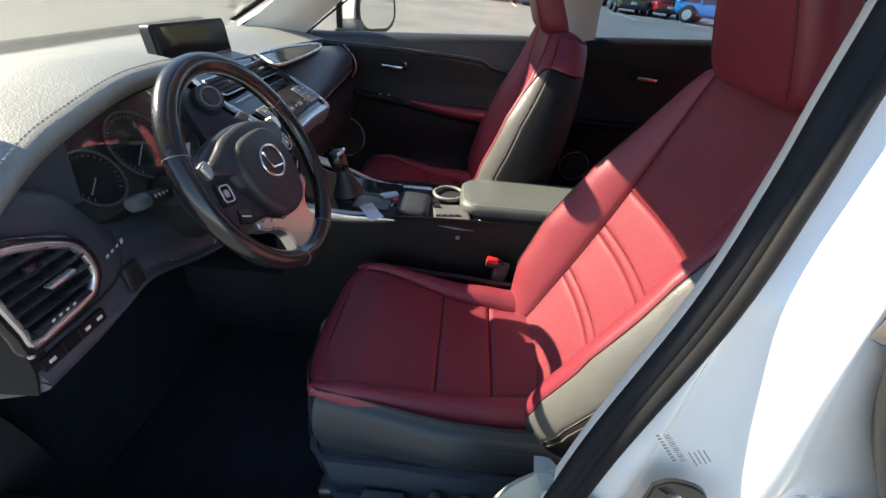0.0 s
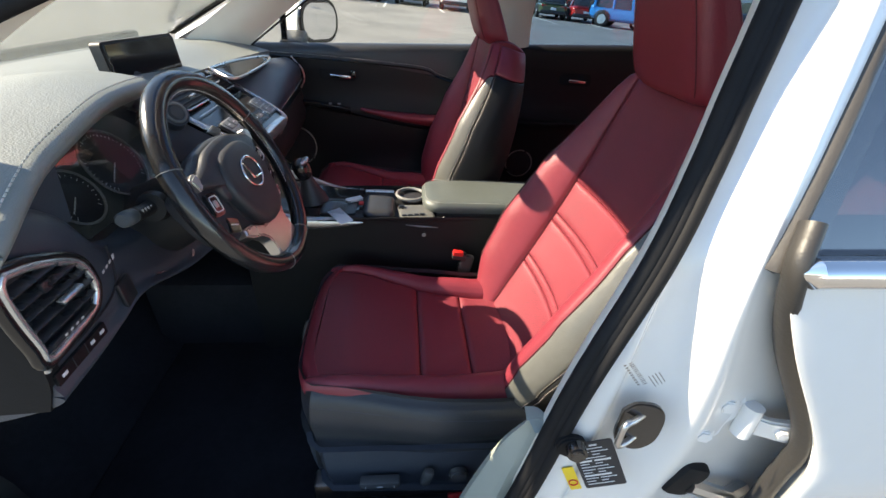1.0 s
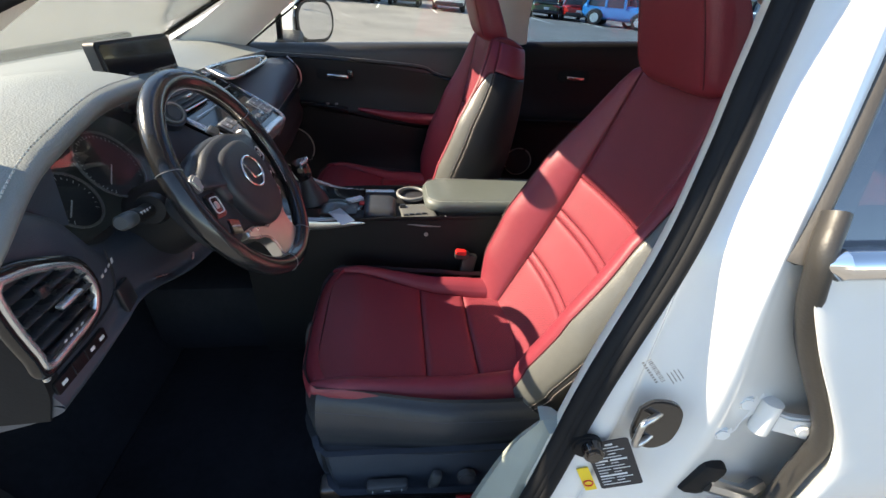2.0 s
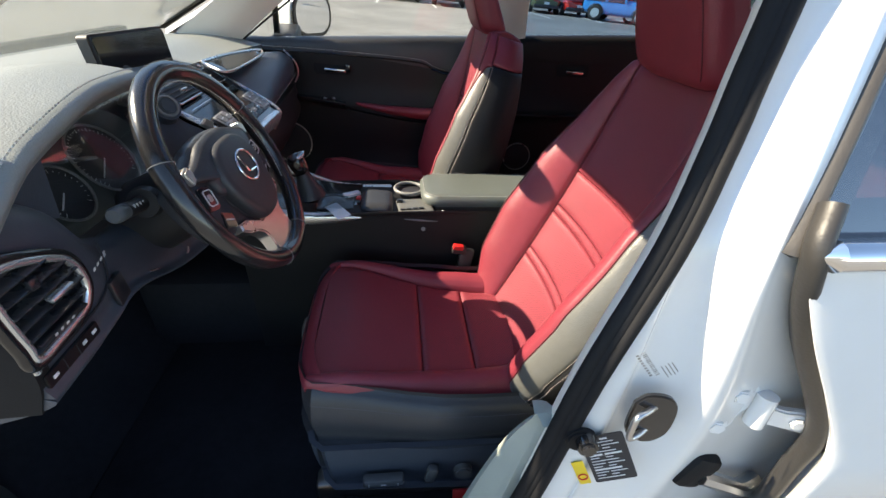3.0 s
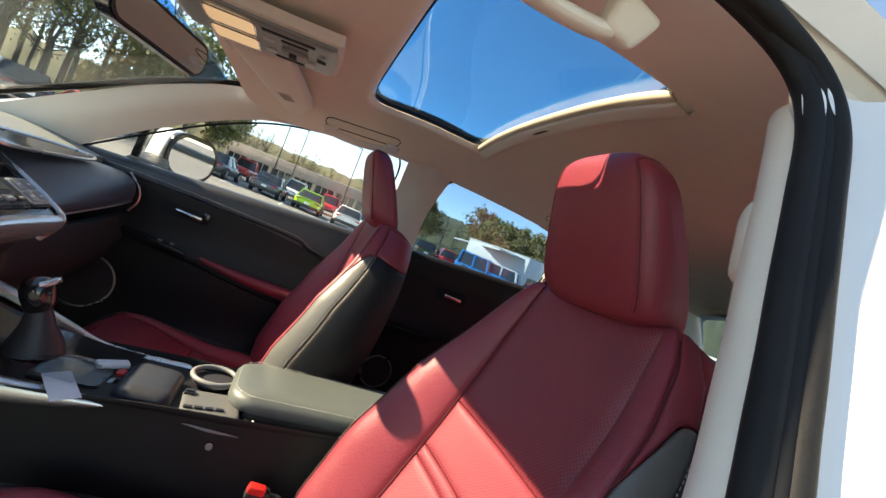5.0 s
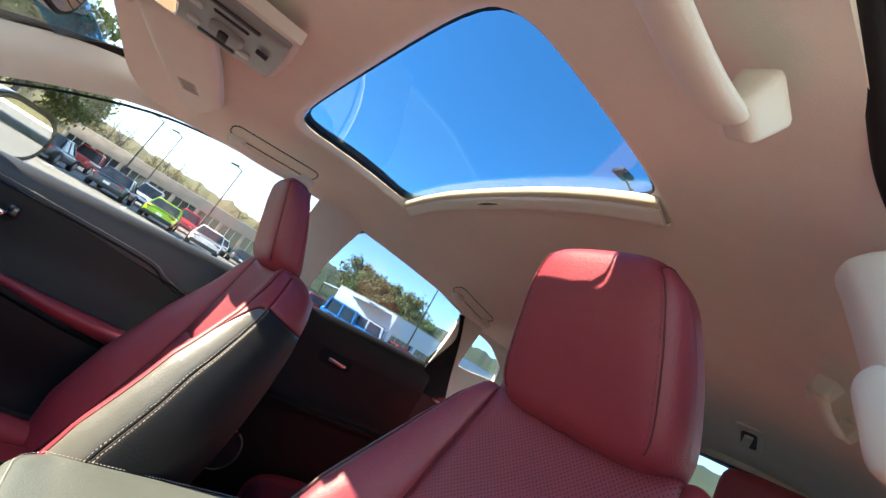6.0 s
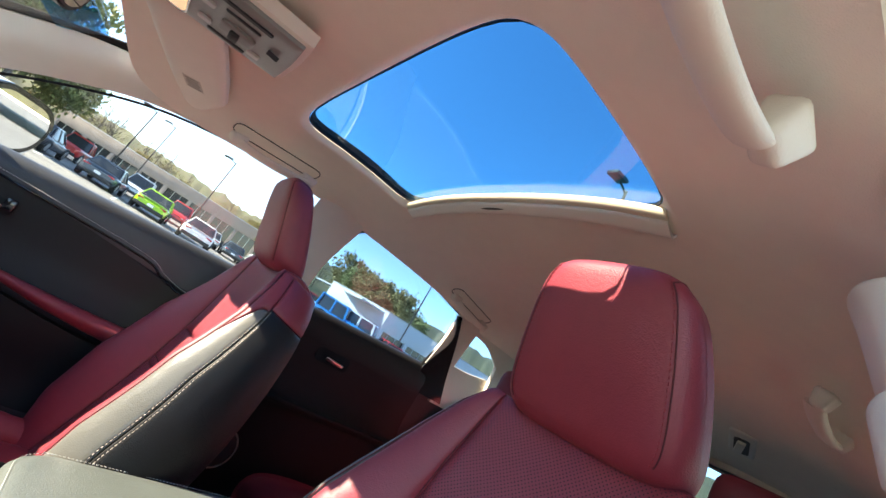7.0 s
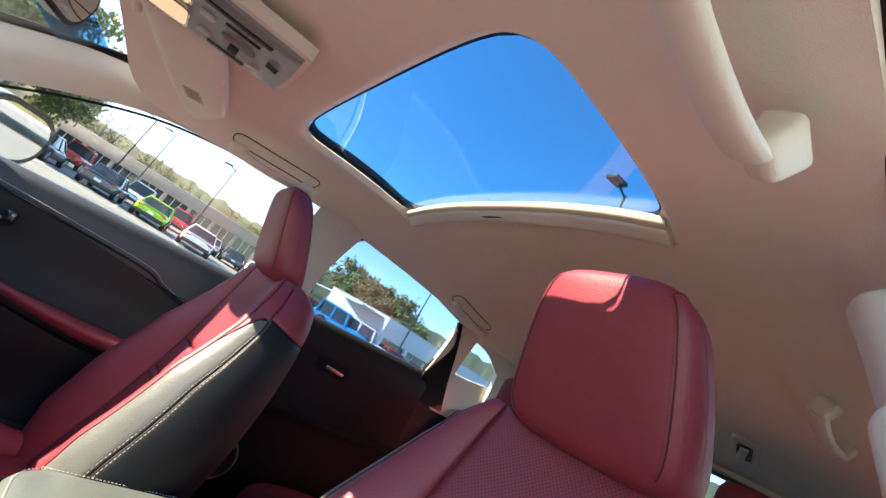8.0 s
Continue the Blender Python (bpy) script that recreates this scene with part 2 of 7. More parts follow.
def window(surf, u0, u1, v0, v1):
    """A piece of a surface."""
    return lambda u, v: surf(u0 + (u1 - u0) * np.asarray(u), v0 + (v1 - v0) * np.asarray(v))


def panel(surf, nu=16, nv=16, puff=0.0, rim=0.01, skirt=0.012, flip=False, edges="uUvV", wrap=False):
    """A padded sheet over surf(u, v), rounded down at its edges, with its edge turned inwards by skirt."""
    probe = surf(*np.meshgrid(np.linspace(0, 1, 9), np.linspace(0, 1, 9), indexing="ij"))
    lu = np.linalg.norm(np.diff(probe, axis=0), axis=-1).sum(0).mean() + 1e-6
    lv = np.linalg.norm(np.diff(probe, axis=1), axis=-1).sum(1).mean() + 1e-6

    def steps(n, length, a, b):
        s = set(np.linspace(0, 1, n + 1).round(5))
        if puff:
            for k in (0.35, 0.9, 1.8):
                e = k * rim / length
                if e < 0.4:
                    s |= ({round(e, 5)} if a in edges else set()) | ({round(1 - e, 5)} if b in edges else set())
        return np.array(sorted(s))

    us, vs = steps(nu, lu, "u", "U"), steps(nv, lv, "v", "V")
    if wrap:
        us = np.linspace(0, 1, nu + 1)[:-1]
    u, v = np.meshgrid(us, vs, indexing="ij")
    p = surf(u, v)
    e = 1e-3
    if wrap:
        du = surf((u + e) % 1.0, v) - surf((u - e) % 1.0, v)
    else:
        du = surf(np.minimum(u + e, 1), v) - surf(np.maximum(u - e, 0), v)
    dv = surf(u, np.minimum(v + e, 1)) - surf(u, np.maximum(v - e, 0))
    n = np.cross(du, dv)
    n /= np.linalg.norm(n, axis=-1, keepdims=True) + 1e-12
    if flip:
        n = -n
    far = np.full(u.shape, 1.0)
    for key, dist in (("u", u * lu), ("U", (1 - u) * lu), ("v", v * lv), ("V", (1 - v) * lv)):
        if key in edges and not (wrap and key in "uU"):
            far = np.minimum(far, dist)
    top = p + n * (puff * (1 - np.exp(-far / rim * 1.6)))[..., None]
    bm = bmesh.new()
    uv = bm.loops.layers.uv.new("UVMap")
    a, b = u.shape
    verts = [[bm.verts.new(top[i, j]) for j in range(b)] for i in range(a)]

    def face(vs4, uv4):
        f = bm.faces.new(vs4 if not flip else vs4[::-1])
        for loop, q in zip(f.loops, uv4 if not flip else uv4[::-1]):
            loop[uv].uv = q

    for i in range(a if wrap else a - 1):
        k = (i + 1) % a
        for j in range(b - 1):
            ui, uk = us[i] * lu, (us[k] if k else 1.0) * lu
            face([verts[i][j], verts[k][j], verts[k][j + 1], verts[i][j + 1]],
                 [(ui, vs[j] * lv), (uk, vs[j] * lv), (uk, vs[j + 1] * lv), (ui, vs[j + 1] * lv)])
    if skirt:
        ring = [(i, 0) for i in range(a)] + ([(a - 1, j) for j in range(1, b)] if not wrap else [])
        if wrap:
            rings = [ring, [(i, b - 1) for i in range(a)][::-1]]
        else:
            rings = [ring + [(i, b - 1) for i in range(a - 2, -1, -1)] + [(0, j) for j in range(b - 2, 0, -1)]]
        for ring in rings:
            low = [bm.verts.new(top[i, j] - n[i, j] * skirt) for i, j in ring]
            for q in range(len(ring)):
                r = (q + 1) % len(ring)
                (i, j), (k, l) = ring[q], ring[r]
                uvs = [(us[k] * lu, vs[l] * lv), (us[i] * lu, vs[j] * lv)] * 2
                face([verts[k][l], verts[i][j], low[q], low[r]], uvs)
    return bm


def slab(surf, nu, nv, thick, flip=False, wrap=False):
    """A closed sheet of even thickness."""
    bm = panel(surf, nu, nv, skirt=0, flip=flip, wrap=wrap)
    bm.normal_update()
    geo = bmesh.ops.solidify(bm, geom=bm.faces[:], thickness=thick)
    return bm


def tube(points, r, sides=8, closed=False, steps=0, flat=1.0, up=(0, 0, 1)):
    """A round bar along points; r may be a row of radii; flat squashes it along up."""
    pts = np.asarray(points, float)
    if steps:
        q = np.concatenate([pts, pts[:1]]) if closed else pts
        pts = spline(q, np.linspace(0, 1, steps + 1))
        if closed:
            pts = pts[:-1]
    n = len(pts)
    rad = np.interp(np.linspace(0, 1, n), np.linspace(0, 1, np.size(r)), np.atleast_1d(r))
    t = np.roll(pts, -1, 0) - np.roll(pts, 1, 0)
    if not closed:
        t[0], t[-1] = pts[1] - pts[0], pts[-1] - pts[-2]
    t /= np.linalg.norm(t, axis=1, keepdims=True) + 1e-12
    bm = bmesh.new()
    ring = []
    side = np.cross(t[0], up)
    if np.linalg.norm(side) < 1e-3:
        side = np.cross(t[0], (0, 1, 0.1))
    for i in range(n):
        side = side - t[i] * (side @ t[i])
        side /= np.linalg.norm(side) + 1e-12
        top = np.cross(side, t[i])
        ring.append([bm.verts.new(pts[i] + rad[i] * (math.cos(a) * side + flat * math.sin(a) * top))
                     for a in np.linspace(0, 2 * math.pi, sides, endpoint=False)])
    for i in range(n if closed else n - 1):
        a, b = ring[i], ring[(i + 1) % n]
        for k in range(sides):
            bm.faces.new((a[k], a[(k + 1) % sides], b[(k + 1) % sides], b[k]))
    if not closed:
        bm.faces.new(ring[0][::-1])
        bm.faces.new(ring[-1])
    bmesh.ops.recalc_face_normals(bm, faces=bm.faces[:])
    return bm


def box(size, at=(0, 0, 0), turn=None, bevel=0.0, segments=2, taper=None):
    """A bevelled block; taper scales its top."""
    bm = bmesh.new()
    bmesh.ops.create_cube(bm, size=1)
    for v in bm.verts:
        k = taper if taper and v.co.z > 0 else (1, 1)
        v.co = Vector((v.co.x * size[0] * k[0], v.co.y * size[1] * k[1], v.co.z * size[2]))
    if bevel:
        bmesh.ops.bevel(bm, geom=bm.edges[:], offset=min(bevel, 0.45 * min(size)), segments=segments, affect="EDGES", profile=0.5)
    m = Matrix.Translation(at) @ (turn or Matrix.Identity(4))
    bmesh.ops.transform(bm, matrix=m, verts=bm.verts)
    return bm


def prism(outline, depth, bevel=0.0, place=None, segments=2):
    """An outline in its own x and y, made depth thick along z, then placed."""
    bm = bmesh.new()
    f = bm.faces.new([bm.verts.new((x, y, 0)) for x, y in outline])
    if f.normal.z < 0:
        f.normal_flip()
    ext = bmesh.ops.extrude_face_region(bm, geom=[f])
    bmesh.ops.translate(bm, vec=(0, 0, depth), verts=[g for g in ext["geom"] if isinstance(g, bmesh.types.BMVert)])
    bmesh.ops.recalc_face_normals(bm, faces=bm.faces[:])
    if bevel:
        rims = [e for e in bm.edges if all(abs(v.co.z - depth) < 1e-6 for v in e.verts)]
        bmesh.ops.bevel(bm, geom=rims, offset=bevel, segments=segments, affect="EDGES")
    if place:
        bmesh.ops.transform(bm, matrix=place, verts=bm.verts)
    return bm


def rounded(w, h, r, n=5):
    """A rounded rectangle round the origin."""
    out = []
    for cx, cy, a0 in ((w / 2 - r, h / 2 - r, 0), (-w / 2 + r, h / 2 - r, 90), (-w / 2 + r, -h / 2 + r, 180), (w / 2 - r, -h / 2 + r, 270)):
        for k in range(n + 1):
            a = radians(a0 + 90 * k / n)
            out.append((cx + r * math.cos(a), cy + r * math.sin(a)))
    return out


def closed_line(points, n=72):
    return [tuple(p) for p in spline([*points, points[0]], np.linspace(0, 1, n + 1))[:-1]]


def dome(outline, profile, place):
    """A pad over an outline: rings inset by d at height z, closed at both ends."""
    o = np.asarray(outline, float)
    half = np.abs(o).max(0)
    bm = bmesh.new()
    rings = []
    for d, z in profile:
        q = o * np.maximum(1 - d / half, 0.02)
        rings.append([bm.verts.new(place @ Vector((x, y, z))) for x, y in q])
    n = len(o)
    for a, b in zip(rings, rings[1:]):
        for k in range(n):
            bm.faces.new((a[k], a[(k + 1) % n], b[(k + 1) % n], b[k]))
    bm.faces.new(rings[0][::-1])
    bm.faces.new(rings[-1])
    bmesh.ops.recalc_face_normals(bm, faces=bm.faces[:])
    return bm


def circle(r, n=24):
    return [(r * math.cos(2 * math.pi * k / n), r * math.sin(2 * math.pi * k / n)) for k in range(n)]


def facing(at, normal, up=(0, 0, 1)):
    """A placing whose z looks along normal and whose y is as near as can be to up."""
    z = Vector(normal).normalized()
    x = Vector(up).cross(z).normalized()
    y = z.cross(x)
    return Matrix(((x.x, y.x, z.x, at[0]), (x.y, y.y, z.y, at[1]), (x.z, y.z, z.z, at[2]), (0, 0, 0, 1)))


def join(*meshes):
    """Several small meshes of one material as one."""
    bm = bmesh.new()
    for other in meshes:
        me = bpy.data.meshes.new("piece")
        other.to_mesh(me)
        other.free()
        bm.from_mesh(me)
        bpy.data.meshes.remove(me)
    return bm


def stitches(line, normal, pitch=0.0065, length=0.0042, r=0.0006):
    """A row of short threads along a line of points."""
    p = np.asarray(line, float)
    s = np.r_[0, np.cumsum(np.linalg.norm(np.diff(p, axis=0), axis=1))]
    n = np.asarray(normal, float) / np.linalg.norm(normal)
    bm = bmesh.new()
    for a in np.arange(0, s[-1] - length, pitch):
        q = np.stack([[np.interp(a + length * k, s, p[:, i]) for i in range(3)] for k in (0, 1)])
        t = q[1] - q[0]
        w = np.cross(t, n)
        w *= r / (np.linalg.norm(w) + 1e-12)
        v = [bm.verts.new(x) for x in (q[0] - w, q[0] + w, q[1] + w, q[1] - w,
                                       q[0] * 0.75 + q[1] * 0.25 + n * r * 1.6, q[0] * 0.25 + q[1] * 0.75 + n * r * 1.6)]
        for f in ((0, 1, 4), (1, 2, 5, 4), (2, 3, 5), (3, 0, 4, 5)):
            bm.faces.new([v[i] for i in f])
    return bm


# ---- ground ----
def gz(x, y):
    """The car park falls away towards the rear and rises towards the far side."""
    return -0.03 * x + 0.015 * y


bm = bmesh.new()
rng = [-900, -300, -120, -60, -30, -15, -6, 0, 6, 15, 30, 60, 120, 300, 900]
gv = [[bm.verts.new((x, y, max(-3, min(3, gz(x, y))))) for y in rng] for x in rng]
for i in range(len(rng) - 1):
    for j in range(len(rng) - 1):
        bm.faces.new((gv[i][j], gv[i + 1][j], gv[i + 1][j + 1], gv[i][j + 1]))
tagged(part("ground", bm, ASPHALT), "weathered grey asphalt car park", "ground", kind="structure")


# ---- the white car: shell ----
CAR = thing("car_shell", "white painted sport utility car body with open front door opening", "car", (0.3, 0, 0), kind="structure")


def mirror_y(points):
    return [(x, -y, z) for x, y, z in points]


# floor pan, tunnel and firewall
part("floor_pan", join(
    box((3.3, 1.42, 0.04), (0.62, 0, 0.27), bevel=0.01),
    box((1.9, 0.24, 0.26), (0.1, 0, 0.41), bevel=0.04)), CARPET, CAR, "black floor carpet")
part("firewall", join(box((0.04, 1.5, 0.9), (-1.12, 0, 0.66), bevel=0.01), box((0.4, 1.42, 0.03), (-0.95, 0, 0.4), turn=pose(0, 0, 0, 0, 35, 0), bevel=0.01)), CARPET, CAR)
part("under_tray", box((4.2, 1.5, 0.05), (0.15, 0, 0.21), bevel=0.01), BLACK_PLASTIC, CAR)

# headliner round the roof opening
OPEN_X0, OPEN_X1, OPEN_Y = 0.045, 0.435, 0.38


def head_z(x, y):
    front = np.clip((0.32 - x) / 0.68, 0, 2)
    back = np.clip((x - 0.45) / 1.0, 0, 2)
    step = np.clip((x - 0.98) / 0.05, 0, 1)
    return 1.547 - 0.105 * front**1.7 - 0.072 * back**2 - 0.010 * step * step * (3 - 2 * step) - 0.088 * np.clip(np.abs(y) / 0.6, 0, 1.2) ** 3.2


def ring_point(a, x0, x1, hy, power):
    """A rounded rectangle by angle."""
    c, s = np.cos(a), np.sin(a)
    k = (np.abs(c) ** power + np.abs(s) ** power) ** (-1 / power)
    return (x0 + x1) / 2 + (x1 - x0) / 2 * c * k, hy * s * k


def headliner(u, v):
    a = 2 * np.pi * np.asarray(u)
    xi, yi = ring_point(a, OPEN_X0, OPEN_X1, OPEN_Y, 9)
    xo, yo = ring_point(a, -0.33, 1.88, 0.63, 12)
    xo = xo + np.where(xo < 0, 0.06 * (yo / 0.63) ** 2, 0)
    x, y = xi + (xo - xi) * v, yi + (yo - yi) * v
    z = head_z(x, y) + 0.014 * np.exp(-np.asarray(v) * 60)
    return np.stack([x, y, z], -1)


tagged(part("ceiling", slab(headliner, 160, 40, 0.012, wrap=True), CREAM), "cream woven headliner round an open sunroof shade", "ceiling", kind="structure")


def roof_skin(u, v):
    first = 0.06 + 0.01 * np.cos(2 * np.pi * np.asarray(u))
    p = headliner(u, first + (1 - first) * np.asarray(v))
    p[..., 2] += 0.040
    p[..., 0] = (p[..., 0] - 0.4) * 1.03 + 0.4
    p[..., 1] *= 1.03
    return p


part("roof", slab(roof_skin, 96, 10, 0.008, wrap=True), WHITE_PAINT, CAR)


def opening_frame(u, v):
    a = 2 * np.pi * np.asarray(u)
    x, y = ring_point(a, OPEN_X0 + 0.002, OPEN_X1 + 0.002, OPEN_Y - 0.002, 9)
    return np.stack([x, y, head_z(x, y) + 0.014 + (0.009 + 0.018 * np.clip(np.sin(a), 0, 1)) * np.asarray(v)], -1)


part("sunroof_frame", slab(opening_frame, 96, 2, 0.002, wrap=True), RUBBER, CAR, "black sunroof frame")
glass = part("sunroof_glass", slab(lambda u, v: np.stack([OPEN_X0 - 0.06 + 0.56 * np.asarray(u), -0.42 + 0.84 * np.asarray(v), head_z(OPEN_X0 - 0.06 + 0.56 * np.asarray(u), -0.42 + 0.84 * np.asarray(v)) + 0.024], -1), 12, 12, 0.004), ROOF_GLASS, CAR, "tinted sunroof glass")
glass.visible_shadow = False

shade = thing("sunroof_shade", "cream sliding sunroof shade pushed back under the roof", "sunshade", (0.46, 0, 1.53))


def shade_surface(u, v):
    y = -0.375 + 0.75 * np.asarray(u)
    x = 0.475 + 0.36 * np.asarray(v)
    return np.stack([x + 0 * y, y + 0 * x, head_z(0.45, y) + 0.016 + 0 * x], -1)


part("board", slab(shade_surface, 24, 6, 0.012), CREAM_TRIM, shade)


def shade_edge(rows, y0=-0.375, y1=0.375):
    """A strip across the roof opening, bowed forward in the middle; rows give its section as steps in x and z."""
    ys = np.linspace(y0, y1, 9)
    return loft(*[[(0.416 + dx - 0.016 * math.cos(math.pi * y / 0.78), y, float(head_z(0.45, y)) + dz) for y in ys] for dx, dz in rows])


part("front_lip", panel(shade_edge([(0.006, 0.018), (-0.002, 0.010), (0.002, 0.001), (0.012, -0.002)]), 40, 10, skirt=0.004), LIP_CREAM, shade, "thick pale front edge")
part("front_face", panel(shade_edge([(0.012, -0.003), (0.016, -0.006), (0.026, -0.009), (0.036, -0.012), (0.046, -0.012), (0.054, -0.002)]), 40, 14, skirt=0.004), CREAM_TRIM, shade, "cream shade edge below the lip")
PULL = pose(0.428, 0.02, float(head_z(0.45, 0)) - 0.0085, 0, 16, 0)
pull = part("pull", prism(closed_line([(0.004, 0.0), (0.003, 0.026), (0.0, 0.040), (-0.003, 0.026), (-0.004, 0.0), (-0.003, -0.026), (0.0, -0.040), (0.003, -0.026)], 32), 0.002, 0, PULL @ pose(0, 0, -0.0012)), HANDLE_DARK, shade, "recessed finger pull")
part("pull_rim", tube([PULL @ Vector((x * 1.25, y * 1.05, -0.001)) for x, y in closed_line([(0.004, 0.0), (0.0, 0.040), (-0.004, 0.0), (0.0, -0.040)], 24)], 0.001, 6, closed=True), CREAM_TRIM, pull)


# side structures, built for the passenger side and mirrored
def sided(side, pts):
    return pts if side > 0 else mirror_y(pts)


def body_side(side):
    # roof rail trim over the windows
    rail = [[(-0.78, 0.70, 1.00), (-0.53, 0.682, 1.20), (-0.36, 0.668, 1.31), (-0.18, 0.640, 1.387), (0.10, 0.632, 1.433), (0.45, 0.632, 1.45), (0.75, 0.632, 1.445), (1.02, 0.635, 1.415), (1.35, 0.63, 1.38), (1.75, 0.60, 1.30)],
            [(-0.89, 0.655, 1.105), (-0.69, 0.636, 1.238), (-0.50, 0.612, 1.352), (-0.28, 0.585, 1.440), (0.10, 0.60, 1.485), (0.45, 0.60, 1.50), (0.75, 0.60, 1.49), (1.02, 0.60, 1.465), (1.35, 0.58, 1.44), (1.75, 0.56, 1.37)]]
    middle = [tuple((a + b) / 2 + d for a, b, d in zip(p, q, (0, -0.014, 0.0))) for p, q in zip(*rail)]
    bm = panel(loft(*[sided(side, r) for r in (rail[0], middle, rail[1])]), 60, 8, skirt=0.02, flip=side < 0)
    part("roof_rail_trim", bm, CREAM_TRIM, CAR, "cream pillar and roof rail trim")
    outer = [[(-0.95, 0.80, 1.08), (-0.70, 0.76, 1.20), (-0.46, 0.715, 1.315), (-0.20, 0.685, 1.41), (0.10, 0.67, 1.465), (0.45, 0.665, 1.485), (0.75, 0.67, 1.475), (1.02, 0.68, 1.44), (1.5, 0.69, 1.37), (1.95, 0.66, 1.26)],
             [(-0.98, 0.78, 1.10), (-0.72, 0.735, 1.235), (-0.5, 0.69, 1.36), (-0.25, 0.655, 1.46), (0.10, 0.61, 1.52), (0.45, 0.605, 1.535), (0.75, 0.61, 1.525), (1.02, 0.61, 1.5), (1.5, 0.62, 1.46), (1.95, 0.60, 1.38)]]
    part("roof_rail", panel(loft(*[sided(side, r) for r in outer]), 60, 4, skirt=0.03, flip=side > 0), WHITE_PAINT, CAR)


body_side(1)
body_side(-1)

# passenger side pillars and glass
part("pillar_trim", panel(loft([(0.24, 0.70, 1.10), (0.27, 0.665, 1.28), (0.27, 0.615, 1.46)], [(0.33, 0.69, 1.10), (0.35, 0.65, 1.28), (0.36, 0.60, 1.46)], [(0.43, 0.70, 1.12), (0.42, 0.665, 1.28), (0.45, 0.615, 1.46)]), 12, 8, skirt=0.02, flip=True), CREAM_TRIM, CAR, "cream centre pillar trim")
part("pillar_trim", panel(loft([(1.02, 0.70, 1.12), (1.03, 0.66, 1.28), (1.02, 0.625, 1.44)], [(1.10, 0.69, 1.12), (1.10, 0.65, 1.28), (1.09, 0.61, 1.45)], [(1.16, 0.69, 1.12), (1.15, 0.65, 1.28), (1.14, 0.60, 1.46)]), 12, 6, skirt=0.02, flip=True), CREAM_TRIM, CAR, "cream rear pillar trim")
part("pillar_trim", panel(loft([(1.36, 0.66, 1.05), (1.36, 0.63, 1.25), (1.30, 0.60, 1.44)], [(1.72, 0.64, 1.03), (1.66, 0.61, 1.22), (1.58, 0.57, 1.43)], [(2.06, 0.59, 1.03), (1.95, 0.56, 1.22), (1.80, 0.53, 1.40)]), 12, 6, skirt=0.02, flip=True), CREAM_TRIM, CAR, "cream tail pillar trim")
part("pillar_trim", panel(loft([(1.15, 0.69, 1.05), (1.25, 0.68, 1.05), (1.4, 0.65, 1.05)], [(1.15, 0.675, 1.225), (1.25, 0.67, 1.23), (1.38, 0.65, 1.25)]), 10, 4, skirt=0.02), CREAM_TRIM, CAR, "cream trim under the quarter window")
part("pillar_trim", panel(loft([(1.13, 0.64, 1.385), (1.25, 0.63, 1.365), (1.38, 0.62, 1.29)], [(1.10, 0.60, 1.46), (1.25, 0.59, 1.455), (1.42, 0.58, 1.43)]), 10, 4, skirt=0.02), CREAM_TRIM, CAR, "cream trim over the quarter window")


def pane(name, corners, material, label, shadow=False):
    g = part(name, slab(loft(*corners), 10, 6, 0.004), material, CAR, label)
    g.visible_shadow = shadow
    return g


pane("window_pane", ([(-0.80, 0.735, 1.07), (-0.3, 0.74, 1.09), (0.30, 0.735, 1.12)], [(-0.42, 0.665, 1.32), (-0.1, 0.65, 1.41), (0.30, 0.64, 1.46)]), CLEAR, "clear door window")
pane("window_pane", ([(0.40, 0.735, 1.12), (0.7, 0.735, 1.13), (1.04, 0.72, 1.15)], [(0.40, 0.64, 1.46), (0.7, 0.64, 1.46), (1.05, 0.65, 1.42)]), REAR_GLASS, "dark tinted rear door window")
pane("quarter_pane", ([(1.14, 0.70, 1.20), (1.38, 0.66, 1.23)], [(1.14, 0.655, 1.39), (1.34, 0.635, 1.36)]), REAR_GLASS, "dark tinted quarter window")
pane("windscreen", ([(-1.02, -0.70, 1.07), (-1.10, 0, 1.07), (-1.02, 0.70, 1.07)], [(-0.34, -0.60, 1.44), (-0.40, 0, 1.465), (-0.34, 0.60, 1.44)]), WINDSCREEN, "clear windscreen")
pane("tint_band", ([(-0.425, -0.612, 1.386), (-0.487, 0, 1.408), (-0.425, 0.612, 1.386)], [(-0.345, -0.60, 1.430), (-0.405, 0, 1.455), (-0.345, 0.60, 1.430)]), SHADE_BAND, "blue shade band along the windscreen top")
pane("rear_glass", ([(2.08, -0.57, 1.05), (2.16, 0, 1.05), (2.08, 0.57, 1.05)], [(1.80, -0.53, 1.37), (1.86, 0, 1.40), (1.80, 0.53, 1.37)]), REAR_GLASS, "dark tinted tailgate window")
for side in (1, -1):
    inner_edge = [(-0.93, 0.665, 1.113), (-0.70, 0.640, 1.243), (-0.50, 0.614, 1.358), (-0.29, 0.586, 1.446)]
    rim_edge = [(x - 0.016, y - 0.020, z + 0.003) for x, y, z in inner_edge]
    outer_edge = [(x - 0.010, y + 0.045, z + 0.004) for x, y, z in inner_edge]
    part("windscreen_border", panel(loft(sided(side, outer_edge), sided(side, inner_edge), sided(side, rim_edge)), 24, 4, skirt=0.003, flip=side < 0), RUBBER, CAR, "black border along the windscreen edge")
